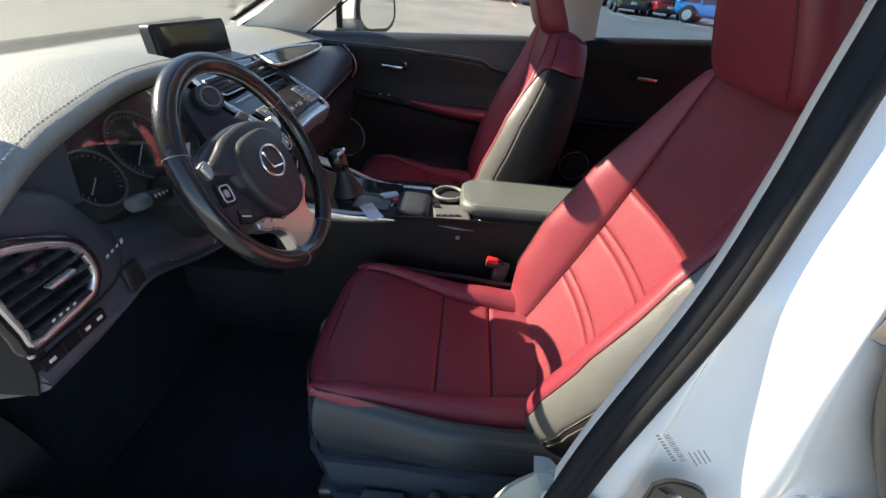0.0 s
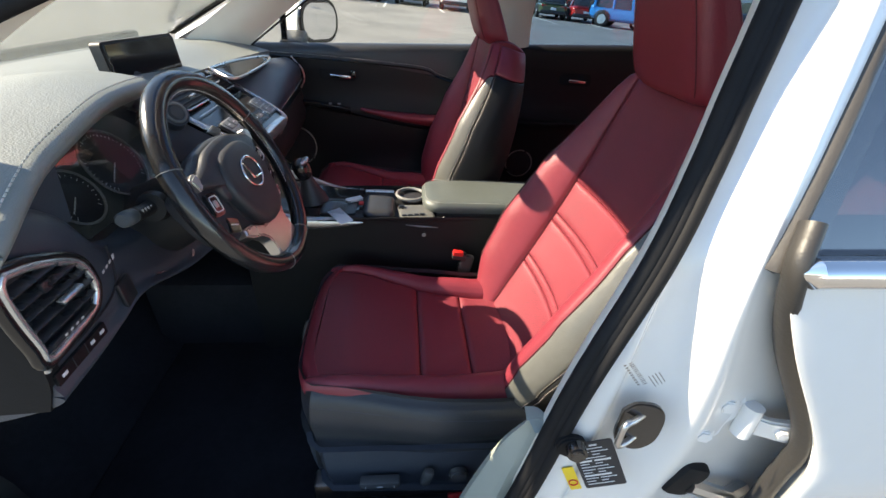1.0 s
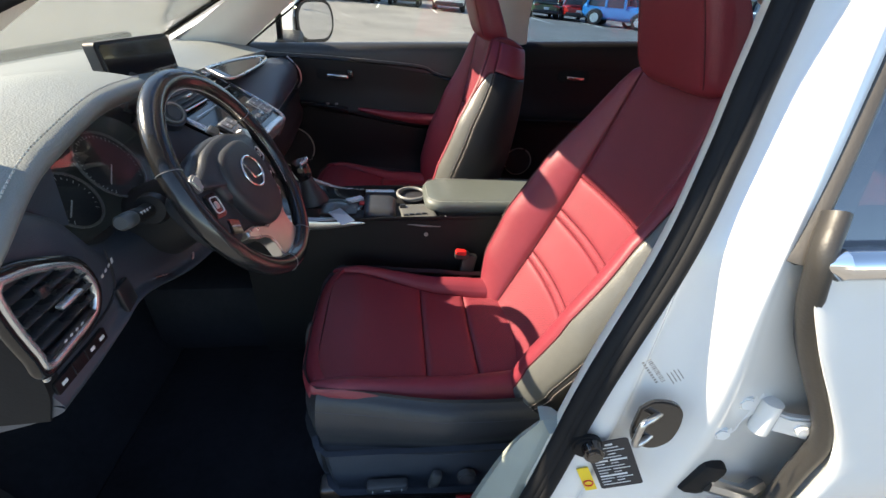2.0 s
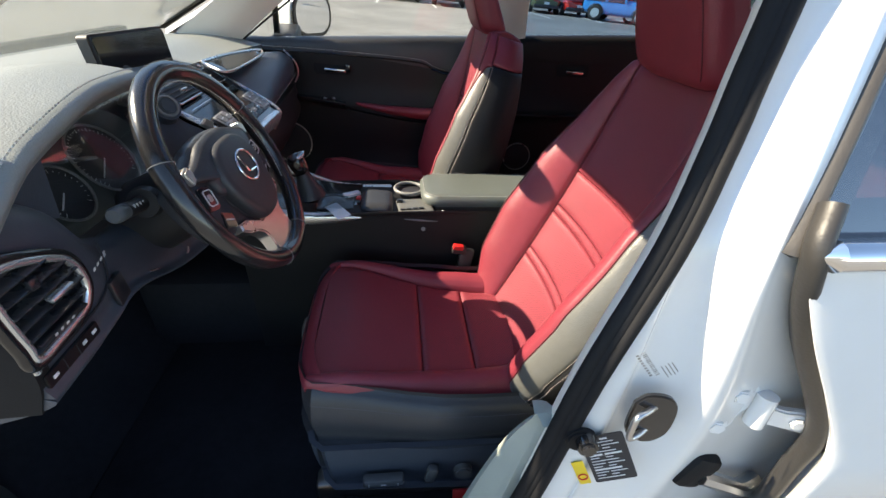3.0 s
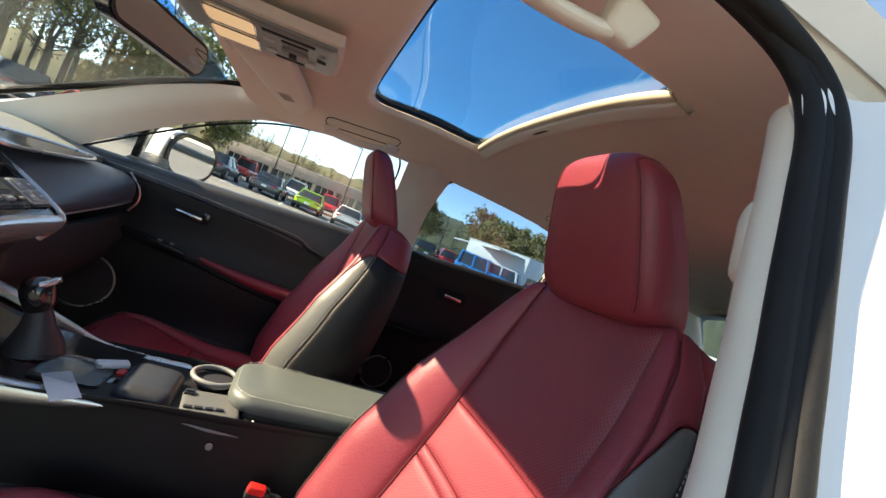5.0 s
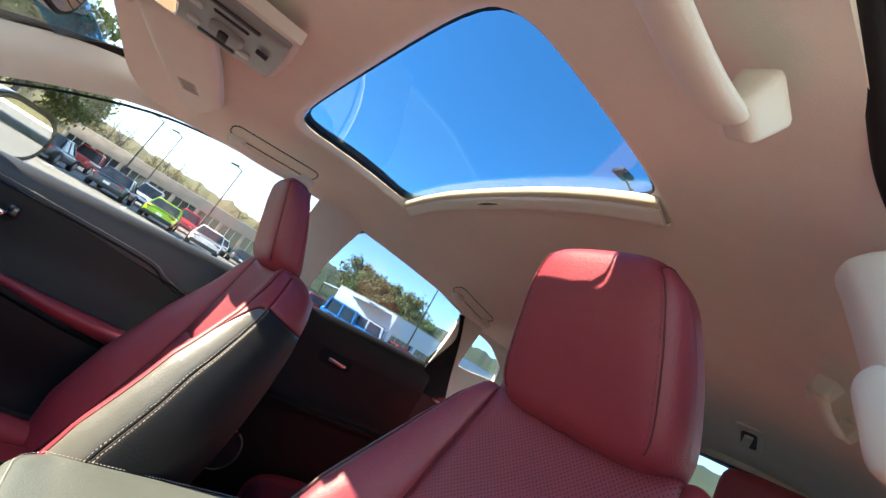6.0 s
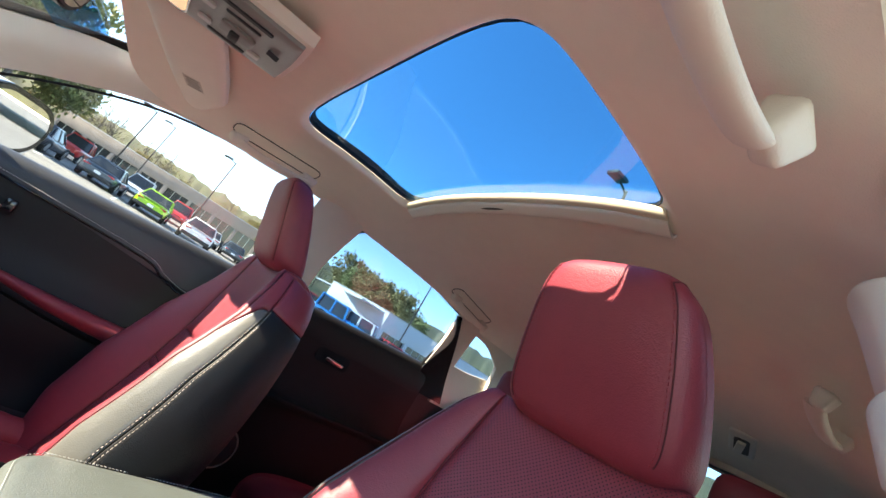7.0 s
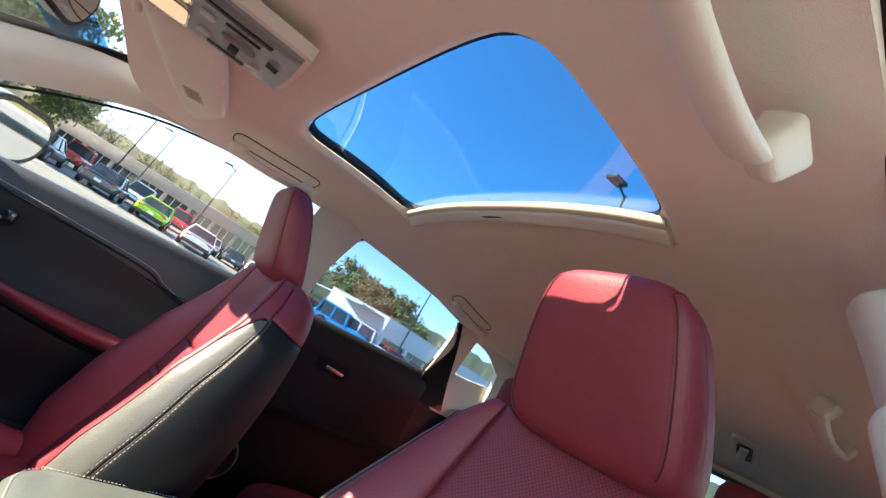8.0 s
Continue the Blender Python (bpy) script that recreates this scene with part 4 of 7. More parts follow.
for k in (1, -1):
    turned = 14 * k
    sw = part("switch_pad", prism(rounded(0.034, 0.040, 0.007), 0.008, 0.0025, W @ pose(k * 0.120, 0.000, -0.009, 0, 0, turned)), GLOSS_BLACK, base)
    part("switch_ring", tube([W @ pose(k * 0.120, 0.0, 0, 0, 0, turned) @ Vector((x, y, 0.0000)) for x, y in rounded(0.022, 0.026, 0.005)], 0.0011, 6, closed=True), PALE_INK, sw, "pale ring mark")
    part("switch_button", prism(rounded(0.010, 0.012, 0.003), 0.004, 0.001, W @ pose(k * 0.120, 0.0, -0.003, 0, 0, turned)), SILVER, sw)
    rk = part("rocker_switch", prism(rounded(0.030, 0.026, 0.004), 0.007, 0.002, W @ pose(k * 0.112, -0.046, -0.010, 0, 0, 30 * k)), GLOSS_BLACK, base)
    part("switch_mark", box((0.020, 0.002, 0.001), (0, 0, 0), turn=W @ pose(k * 0.112, -0.046, -0.0025, 0, 0, 30 * k)), PALE_INK, rk)
    part("spoke_tab", prism(rounded(0.021, 0.025, 0.004), 0.015, 0.003, W @ pose(k * 0.124, 0.042, -0.012, 0, 0, -12 * k)), SILVER, base, "small silver tab")
    part("paddle", prism([(k * x, y) for x, y in ((0.070, 0.084), (0.10, 0.088), (0.118, 0.074), (0.095, 0.064))], 0.005, 0.002, W @ pose(0, 0, -0.040)), SILVER, wheel, "silver shift paddle")
lower = mirrored([(0.0, -0.096), (0.040, -0.092), (0.074, -0.070), (0.104, -0.064), (0.108, -0.076), (0.092, -0.088), (0.066, -0.100), (0.054, -0.112), (0.050, -0.126), (0.053, -0.154), (0.042, -0.166), (0.0, -0.164)])
part("lower_spoke", prism(lower, 0.024, 0.003, W @ pose(0, 0, -0.024), 3), SILVER, wheel, "satin silver lower spoke")
part("column", tube([on_wheel(0, 0, -0.03), on_wheel(0, -0.005, -0.14), on_wheel(0, -0.01, -0.28)], (0.055, 0.066, 0.078), 24), BLACK_PLASTIC, wheel, "black column shroud")
stalk = part("stalk", tube([(-0.515, -0.435, 0.965), (-0.508, -0.50, 0.978), (-0.503, -0.535, 0.988)], (0.0125, 0.0115, 0.0125), 16), BLACK_PLASTIC, wheel, "black indicator stalk")
part("stalk_knob", tube([(-0.504, -0.528, 0.986), (-0.503, -0.534, 0.988), (-0.501, -0.550, 0.992), (-0.500, -0.562, 0.995), (-0.4995, -0.566, 0.996)], (0.009, 0.0118, 0.0124, 0.0118, 0.009), 24), GREY_STALK, stalk, "grey stalk knob")
part("stalk_collar", tube([(-0.51, -0.462, 0.969), (-0.508, -0.478, 0.973)], (0.027, 0.024), 24), BLACK_PLASTIC, stalk)
part("stalk_mark", join(*[box((0.002, 0.004, 0.006), (-0.494 - 0.002 * i, -0.522 + 0.011 * i, 0.990 - 0.003 * i), bevel=0.0005) for i in range(4)]), PALE_INK, stalk)
part("stalk", tube([on_wheel(0.05, 0.0, -0.105), on_wheel(0.12, 0.010, -0.105), on_wheel(0.17, 0.014, -0.10)], (0.011, 0.0105, 0.012), 14), BLACK_PLASTIC, wheel, "black wiper stalk")

# ---- dashboard ----
dash = thing("dashboard", "black soft-touch dashboard with pale stitching", "dashboard", (-0.75, 0, 0.4))
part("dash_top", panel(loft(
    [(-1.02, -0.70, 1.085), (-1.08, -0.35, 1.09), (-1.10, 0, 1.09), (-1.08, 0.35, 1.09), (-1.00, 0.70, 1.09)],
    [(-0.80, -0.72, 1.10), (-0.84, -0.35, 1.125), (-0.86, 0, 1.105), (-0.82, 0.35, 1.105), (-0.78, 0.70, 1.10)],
    [(-0.60, -0.73, 1.090), (-0.66, -0.35, 1.125), (-0.655, 0, 1.086), (-0.635, 0.35, 1.082), (-0.60, 0.70, 1.072)]), 40, 16, skirt=0.02, flip=True), SUNLIT_DASH, dash, "black grained dash top, coloured pale for the sun on it")
HOOD = [(-0.475, -0.772, 1.070), (-0.505, -0.66, 1.103), (-0.52, -0.584, 1.117), (-0.54, -0.44, 1.135), (-0.56, -0.285, 1.130), (-0.61, -0.19, 1.105), (-0.66, -0.15, 1.06)]
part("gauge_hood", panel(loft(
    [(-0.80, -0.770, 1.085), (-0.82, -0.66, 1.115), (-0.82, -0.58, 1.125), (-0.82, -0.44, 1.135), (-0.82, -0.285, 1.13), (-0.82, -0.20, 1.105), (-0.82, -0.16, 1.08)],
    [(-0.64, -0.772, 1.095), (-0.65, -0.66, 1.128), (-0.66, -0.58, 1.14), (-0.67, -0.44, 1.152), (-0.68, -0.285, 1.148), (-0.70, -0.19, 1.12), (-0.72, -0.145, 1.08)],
    [(x - 0.03, y, z + 0.012) for x, y, z in HOOD], HOOD, [(x - 0.012, y, z - 0.020) for x, y, z in HOOD]), 40, 24, puff=0.002, skirt=0.02, flip=True), SUNLIT_DASH, dash, "black stitched gauge hood, coloured pale for the sun on it")
line = spline([(x - 0.012, y, z + 0.0130) for x, y, z in HOOD], np.linspace(0, 0.86, 140))
part("stitching", stitches(line, (0.3, 0, 1), pitch=0.0085, length=0.006, r=0.0012), THREAD, dash, "pale stitching")
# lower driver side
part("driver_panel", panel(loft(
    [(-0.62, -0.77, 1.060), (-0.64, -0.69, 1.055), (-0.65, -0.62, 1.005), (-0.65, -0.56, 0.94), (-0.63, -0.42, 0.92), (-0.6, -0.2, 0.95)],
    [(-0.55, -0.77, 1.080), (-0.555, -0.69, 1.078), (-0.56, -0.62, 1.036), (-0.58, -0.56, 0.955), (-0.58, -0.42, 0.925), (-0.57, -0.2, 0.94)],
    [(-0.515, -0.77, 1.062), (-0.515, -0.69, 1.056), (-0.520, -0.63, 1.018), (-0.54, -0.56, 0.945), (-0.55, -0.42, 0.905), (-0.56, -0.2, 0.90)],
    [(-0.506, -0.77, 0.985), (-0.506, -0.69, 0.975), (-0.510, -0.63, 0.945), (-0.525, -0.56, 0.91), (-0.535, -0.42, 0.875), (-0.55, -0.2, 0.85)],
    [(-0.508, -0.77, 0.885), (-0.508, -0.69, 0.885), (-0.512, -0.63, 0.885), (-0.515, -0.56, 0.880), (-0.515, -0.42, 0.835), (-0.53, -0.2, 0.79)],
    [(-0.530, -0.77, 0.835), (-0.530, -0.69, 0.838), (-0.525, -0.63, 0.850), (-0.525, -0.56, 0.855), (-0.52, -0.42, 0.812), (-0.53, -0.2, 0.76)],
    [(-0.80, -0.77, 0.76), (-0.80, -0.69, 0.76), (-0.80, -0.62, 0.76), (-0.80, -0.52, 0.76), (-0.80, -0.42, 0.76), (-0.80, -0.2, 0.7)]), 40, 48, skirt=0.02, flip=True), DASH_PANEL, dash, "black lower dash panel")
part("panel_seam", tube(spline([(-0.502, -0.765, 0.905), (-0.502, -0.70, 0.903), (-0.507, -0.635, 0.905), (-0.514, -0.60, 0.925), (-0.522, -0.585, 0.965)], np.linspace(0, 1, 30)), 0.0016, 6), INK, dash, "dark panel seam")
part("panel_seam", tube(spline([(-0.5065, -0.70, 0.862), (-0.509, -0.64, 0.868), (-0.513, -0.585, 0.868), (-0.518, -0.575, 0.90)], np.linspace(0, 1, 30)), 0.0014, 6), INK, dash)
part("trim_strip", tube(spline([(-0.512, -0.52, 0.866), (-0.511, -0.46, 0.838), (-0.511, -0.40, 0.823), (-0.512, -0.385, 0.832)], np.linspace(0, 1, 20)), 0.002, 6), SILVER, dash, "thin bright lower trim")
part("dash_end", panel(loft([(-0.53, -0.773, 1.075), (-0.51, -0.774, 1.045), (-0.502, -0.774, 0.97), (-0.505, -0.774, 0.89), (-0.525, -0.773, 0.835)], [(-1.0, -0.773, 1.08), (-1.0, -0.773, 1.0), (-1.0, -0.773, 0.92), (-1.0, -0.773, 0.86), (-1.0, -0.773, 0.80)]), 24, 8, skirt=0.02, flip=True), RUBBER, dash, "black dash end cap")
part("binnacle_side", panel(loft([(-0.535, -0.77, 1.085), (-0.545, -0.68, 1.110), (-0.548, -0.572, 1.112)], [(-0.535, -0.77, 1.03), (-0.545, -0.68, 1.03), (-0.552, -0.584, 1.005)]), 12, 6, skirt=0.01, flip=True), DASH_PANEL, dash, "dark side of the gauge binnacle")
# gauges
G_N = (0.86, -0.02, 0.5)
gauge = part("gauge_cluster", prism(rounded(0.36, 0.15, 0.06, 8), 0.012, 0.004, facing((-0.622, -0.425, 1.005), G_N)), CLUSTER, dash, "glossy instrument cluster, greyed for the haze on its cover")
for y, z, r, marks in ((-0.500, 0.998, 0.046, 7), (-0.385, 1.012, 0.062, 12), (-0.285, 0.99, 0.045, 6)):
    at = Vector((-0.606, y, z))
    m = facing(at, G_N)
    dial = part("dial_ring", tube([m @ Vector((r * math.cos(a), r * math.sin(a), 0.006)) for a in np.linspace(0, 2 * math.pi, 48, endpoint=False)], 0.0022, 8, closed=True), GREY_MID, gauge, "grey dial ring")
    part("dial_face", prism(circle(r - 0.002, 40), 0.003, 0, m), INK, gauge)
    ticks = []
    for i in range(marks * 3 + 1):
        a = radians(225 - 270 * i / (marks * 3))
        ln = 0.006 if i % 3 == 0 else 0.003
        ticks.append(box((ln, 0.0008, 0.0006), (0, 0, 0), turn=m @ pose((r - 0.008) * math.cos(a), (r - 0.008) * math.sin(a), 0.0038, 0, 0, math.degrees(a))))
    part("dial_marks", join(*ticks), DIAL_LIT, gauge)
    a = radians(215)
    part("needle", box((r * 0.7, 0.002, 0.001), (0, 0, 0), turn=m @ pose(r * 0.35 * math.cos(a), r * 0.35 * math.sin(a), 0.006, 0, 0, 215)), PALE_INK, gauge, "pale needle")
part("warning_light", prism(circle(0.003, 10), 0.001, 0, facing((-0.596, -0.500, 0.955), G_N)), RED_LIT, gauge, "lit red warning light")
cover = part("gauge_glass", slab(loft([(-0.565, -0.60, 0.94), (-0.565, -0.25, 0.94)], [(-0.60, -0.60, 1.09), (-0.60, -0.25, 1.10)]), 6, 4, 0.003), GAUGE_GLASS, gauge, "shiny clear gauge cover")
cover.visible_shadow = False
# driver's vent
V0 = facing((-0.500, -0.717, 0.972), (1, 0, 0))
VENT = [(-0.046, 0.066), (-0.012, 0.056), (0.030, 0.034), (0.049, 0.014), (0.054, -0.018), (0.042, -0.040), (0.026, -0.047), (-0.010, -0.050), (-0.048, -0.050), (-0.052, -0.025), (-0.056, 0.020), (-0.055, 0.055)]
vent_line = closed_line(VENT, 84)
vent = part("air_vent", tube([V0 @ Vector((x, y, 0.004)) for x, y in vent_line], 0.0052, 10, closed=True), CHROME_SATIN, dash, "silver rimmed air vent")
part("vent_surround", tube([V0 @ Vector((x * 1.12, y * 1.12, 0.0)) for x, y in vent_line], 0.007, 10, closed=True), GLOSS_BLACK, vent)
part("vent_recess", prism([(x * 0.97, y * 0.97) for x, y in vent_line], 0.002, 0, V0 @ pose(0, 0, -0.005)), INK, vent)
for i in range(6):
    y = 0.047 - 0.0165 * i
    left, right = -0.052, (0.014, 0.037, 0.048, 0.049, 0.045, 0.036)[i]
    part("vent_slat", box((right - left, 0.0022, 0.016), (0, 0, 0), turn=V0 @ pose((left + right) / 2, y - 0.002, 0.003, 22, 0, 0), bevel=0.0008), SLAT, vent)
part("vent_tab", box((0.036, 0.0055, 0.010), (0, 0, 0), turn=V0 @ pose(0.006, 0.003, 0.013, 10, 0, 0), bevel=0.002), CHROME_SATIN, vent, "silver vent tab")
part("vent_wheel", box((0.014, 0.014, 0.008), (0, 0, 0), turn=V0 @ pose(-0.014, 0.030, 0.008), bevel=0.002), SLAT, vent)
part("vent_dial", box((0.076, 0.012, 0.006), (0, 0, 0), turn=V0 @ pose(-0.006, -0.040, 0.006, 18, 0, 0), bevel=0.0015), SLAT, vent)
part("vent_marks", join(*[box((0.004, 0.006, 0.001), (0, 0, 0), turn=V0 @ pose(-0.022 + 0.010 * i, -0.039, 0.0098, 18, 0, 0)) for i in range(4)]), PALE_INK, vent, "pale vent marks")
part("corner_trim", tube(spline([(-0.505, -0.772, 1.00), (-0.500, -0.773, 0.96), (-0.499, -0.772, 0.92), (-0.502, -0.770, 0.905)], np.linspace(0, 1, 20)), 0.004, 8), CHROME_SATIN, dash, "curved satin corner trim")
B0 = facing((-0.506, -0.718, 0.883), (1, 0, -0.02))
buttons = part("switch_panel", prism(rounded(0.098, 0.020, 0.003), 0.004, 0.001, B0), GLOSS_BLACK, dash, "narrow panel of dash switches")
for i, w in enumerate((0.009, 0.008, 0.009)):
    part("switch_mark", box((w, 0.005, 0.0006), (0, 0, 0), turn=B0 @ pose((-0.036, 0.018, 0.038)[i], 0.0, 0.0045), bevel=0.0002), PALE_INK, buttons, "pale switch symbol")
for x in (-0.018, 0.006):
    part("switch_gap", box((0.0012, 0.018, 0.001), (0, 0, 0), turn=B0 @ pose(x, 0, 0.004)), SLAT, buttons)
for i in range(4):
    part("switch_mark", box((0.0008, 0.006, 0.0045 if i < 3 else 0.008), (-0.511 - 0.003 * i, -0.622 + 0.013 * i, 0.944), turn=pose(0, 0, 0, 0, 6, 12)), PALE_INK, dash)
part("drawer", box((0.008, 0.034, 0.044), (-0.508, -0.60, 0.893), turn=pose(0, 0, 0, 0, -4, 6), bevel=0.003), SLAT, dash, "small black drawer front")
# passenger side
part("passenger_pad", panel(loft(
    [(-0.655, 0.13, 1.074), (-0.62, 0.35, 1.074), (-0.57, 0.52, 1.066), (-0.54, 0.655, 1.055)],
    [(-0.575, 0.155, 1.048), (-0.55, 0.35, 1.060), (-0.525, 0.52, 1.052), (-0.512, 0.655, 1.045)],
    [(-0.515, 0.168, 1.010), (-0.500, 0.35, 1.025), (-0.492, 0.52, 1.026), (-0.492, 0.655, 1.024)],
    [(-0.478, 0.18, 0.975), (-0.478, 0.35, 0.985), (-0.482, 0.52, 0.990), (-0.488, 0.655, 0.997)],
    [(-0.480, 0.185, 0.945), (-0.484, 0.35, 0.952), (-0.488, 0.52, 0.960), (-0.494, 0.655, 0.970)]), 30, 24, puff=0.003, skirt=0.02, flip=True), DASH_PANEL, dash, "black padded passenger dash")
lowline = spline([(-0.473, 0.187, 0.955), (-0.478, 0.35, 0.962), (-0.482, 0.52, 0.970), (-0.487, 0.65, 0.980)], np.linspace(0, 1, 90))
part("stitching", stitches(lowline + (0.003, 0, 0), (1, 0, 0), r=0.0009), THREAD, dash)
part("glovebox", panel(loft([(-0.51, 0.14, 0.915), (-0.50, 0.42, 0.915), (-0.50, 0.70, 0.93)], [(-0.50, 0.14, 0.80), (-0.49, 0.42, 0.80), (-0.50, 0.70, 0.81)], [(-0.60, 0.14, 0.66), (-0.60, 0.42, 0.66), (-0.62, 0.70, 0.66)]), 12, 12, puff=0.003, skirt=0.02, flip=True), BLACK_PLASTIC, dash, "black glovebox door")
pv = part("passenger_vent", tube(spline([(-0.625, 0.16, 1.088), (-0.60, 0.30, 1.09), (-0.56, 0.47, 1.082), (-0.54, 0.44, 1.073), (-0.535, 0.25, 1.072), (-0.545, 0.10, 1.075), (-0.625, 0.16, 1.088)], np.linspace(0, 1, 49))[:-1], 0.004, 8, closed=True), SILVER, dash, "silver edged passenger vent")
part("vent_face", panel(loft([(-0.62, 0.16, 1.085), (-0.60, 0.30, 1.088), (-0.562, 0.46, 1.081)], [(-0.545, 0.11, 1.076), (-0.535, 0.25, 1.073), (-0.543, 0.44, 1.075)]), 10, 4, puff=0.002, skirt=0.005, flip=True), GLOSS_BLACK, pv)
part("end_trim", tube(spline([(-0.515, 0.645, 1.062), (-0.48, 0.652, 1.02), (-0.474, 0.655, 0.98), (-0.49, 0.656, 0.945)], np.linspace(0, 1, 20)), 0.003, 8), SILVER, dash, "thin bright end trim")

# screen on the dash
screen = thing("display_screen", "wide dark infotainment display standing on the dash", "screen", (-0.72, 0.01, 1.09))
S0 = facing((-0.722, 0.046, 1.118), (0.97, -0.16, 0.10))
part("housing", prism(rounded(0.250, 0.105, 0.010), 0.030, 0.005, S0 @ pose(0, 0, -0.030)), BLACK_PLASTIC, screen)
part("glass", prism(rounded(0.238, 0.092, 0.007), 0.002, 0.0005, S0 @ pose(0, 0, 0.0005)), SCREEN, screen, "glossy dark glass")
part("stand", box((0.05, 0.14, 0.05), (-0.748, 0.045, 1.08), bevel=0.012), BLACK_PLASTIC, screen)

# centre panel
CN = Vector((0.50, 0, 0.866)).normalized()
C0 = facing((-0.530, 0.0, 1.021), CN)
stack = part("centre_panel", panel(loft(
    [(-0.650, -0.165, 1.078), (-0.655, 0, 1.082), (-0.645, 0.150, 1.078)],
    [(-0.545, -0.168, 1.026), (-0.55, 0, 1.030), (-0.545, 0.165, 1.026)],
    [(-0.442, -0.150, 0.968), (-0.446, 0, 0.972), (-0.442, 0.150, 0.968)]), 16, 16, puff=0.002, skirt=0.06, flip=True), GLOSS_BLACK, dash, "dark centre panel")
part("panel_nose", panel(loft([(-0.442, -0.155, 0.970), (-0.446, 0, 0.974), (-0.442, 0.155, 0.970)], [(-0.430, -0.152, 0.958), (-0.434, 0, 0.961), (-0.430, 0.152, 0.958)], [(-0.438, -0.145, 0.935), (-0.442, 0, 0.935), (-0.438, 0.145, 0.935)], [(-0.475, -0.13, 0.905), (-0.475, 0, 0.905), (-0.475, 0.13, 0.905)]), 14, 12, puff=0.002, skirt=0.01, flip=True), CHROME_SATIN, stack, "silver lower edge")
part("panel_throat", panel(loft([(-0.478, -0.155, 0.925), (-0.478, 0, 0.925), (-0.478, 0.155, 0.925)], [(-0.50, -0.15, 0.86), (-0.50, 0, 0.86), (-0.50, 0.15, 0.86)], [(-0.47, -0.13, 0.775), (-0.47, 0, 0.775), (-0.47, 0.13, 0.775)]), 8, 8, skirt=0.02, flip=True), BLACK_PLASTIC, stack, "dark recess over the console")
for k in (1, -1):
    part("silver_edge", tube(spline([(-0.635, k * 0.150, 1.080), (-0.59, k * 0.166, 1.056), (-0.545, k * 0.172, 1.030), (-0.49, k * 0.166, 1.000), (-0.440, k * 0.152, 0.970), (-0.436, k * 0.146, 0.95), (-0.455, k * 0.138, 0.915)], np.linspace(0, 1, 36)), 0.0075, 10, flat=0.75), CHROME_SATIN, stack, "silver panel edge")
part("side_wing", panel(loft(
    [(-0.655, -0.172, 1.078), (-0.60, -0.176, 1.052), (-0.545, -0.178, 1.018), (-0.49, -0.172, 0.988), (-0.45, -0.158, 0.955)],
    [(-0.62, -0.205, 1.072), (-0.58, -0.208, 1.04), (-0.545, -0.205, 0.995), (-0.50, -0.195, 0.94), (-0.47, -0.18, 0.90)],
    [(-0.60, -0.255, 1.06), (-0.575, -0.255, 1.01), (-0.555, -0.245, 0.95), (-0.525, -0.225, 0.87), (-0.50, -0.20, 0.82)]), 20, 12, skirt=0.02, flip=True), DASH_PANEL, dash, "black side of the centre panel")
ST = facing((-0.562, -0.212, 1.060), (0.72, -0.52, 0.46))
start = part("start_button", prism(circle(0.0155, 32), 0.010, 0.003, ST), SWITCH_GREY, dash, "round start button with grey ring")
part("button_ring", tube([ST @ Vector((0.0195 * math.cos(a), 0.0195 * math.sin(a), 0.006)) for a in np.linspace(0, 2 * math.pi, 36, endpoint=False)], 0.0028, 10, closed=True), GREY_MID, start)
part("button_base", tube([ST @ Vector((0, 0, -0.03)), ST @ Vector((0, 0, 0.003))], (0.032, 0.027), 28), DASH_PANEL, start)
for y in (-0.078, 0.078):
    vt = part("air_vent", prism(rounded(0.135, 0.050, 0.008), 0.004, 0.001, C0 @ pose(y, 0.070, 0.003)), INK, stack, "black centre air vent")
    part("vent_rim", tube([C0 @ Vector((y + px, 0.070 + py, 0.007)) for px, py in rounded(0.139, 0.054, 0.009)], 0.0022, 6, closed=True), CHROME_SATIN, vt)
    for i in range(4):
        part("vent_slat", box((0.130, 0.002, 0.010), (0, 0, 0), turn=C0 @ pose(y, 0.052 + 0.012 * i, 0.006, 25, 0, 0)), SLAT, vt)
    part("vent_tab", box((0.026, 0.005, 0.010), (0, 0, 0), turn=C0 @ pose(y, 0.066, 0.013), bevel=0.0015), CHROME_SATIN, vt, "bright vent tab")
ctl = part("control_panel", prism(rounded(0.292, 0.066, 0.010), 0.006, 0.003, C0 @ pose(0, -0.050, 0.003)), SLAT, stack, "dark climate and audio controls")
part("small_screen", prism(rounded(0.11, 0.028, 0.003), 0.002, 0, C0 @ pose(0, -0.034, 0.009)), SCREEN, ctl)
part("divider", box((0.29, 0.0022, 0.002), (0, 0, 0), turn=C0 @ pose(0, 0.020, 0.005)), CHROME_SATIN, ctl)
for k in (1, -1):
    part("side_plate", prism(rounded(0.060, 0.060, 0.005), 0.003, 0.001, C0 @ pose(k * 0.108, -0.050, 0.008)), GREY_LIGHT, ctl, "light grey button plate")
    for i in range(2):
        for j in range(2):
            part("button", prism(rounded(0.024, 0.024, 0.003), 0.003, 0.001, C0 @ pose(k * 0.108 - 0.014 + 0.028 * i, -0.064 + 0.028 * j, 0.0105)), GREY_MID, ctl)
            part("button_mark", box((0.009, 0.003, 0.0004), (0, 0, 0), turn=C0 @ pose(k * 0.108 - 0.014 + 0.028 * i, -0.064 + 0.028 * j, 0.0137)), PALE_INK, ctl)
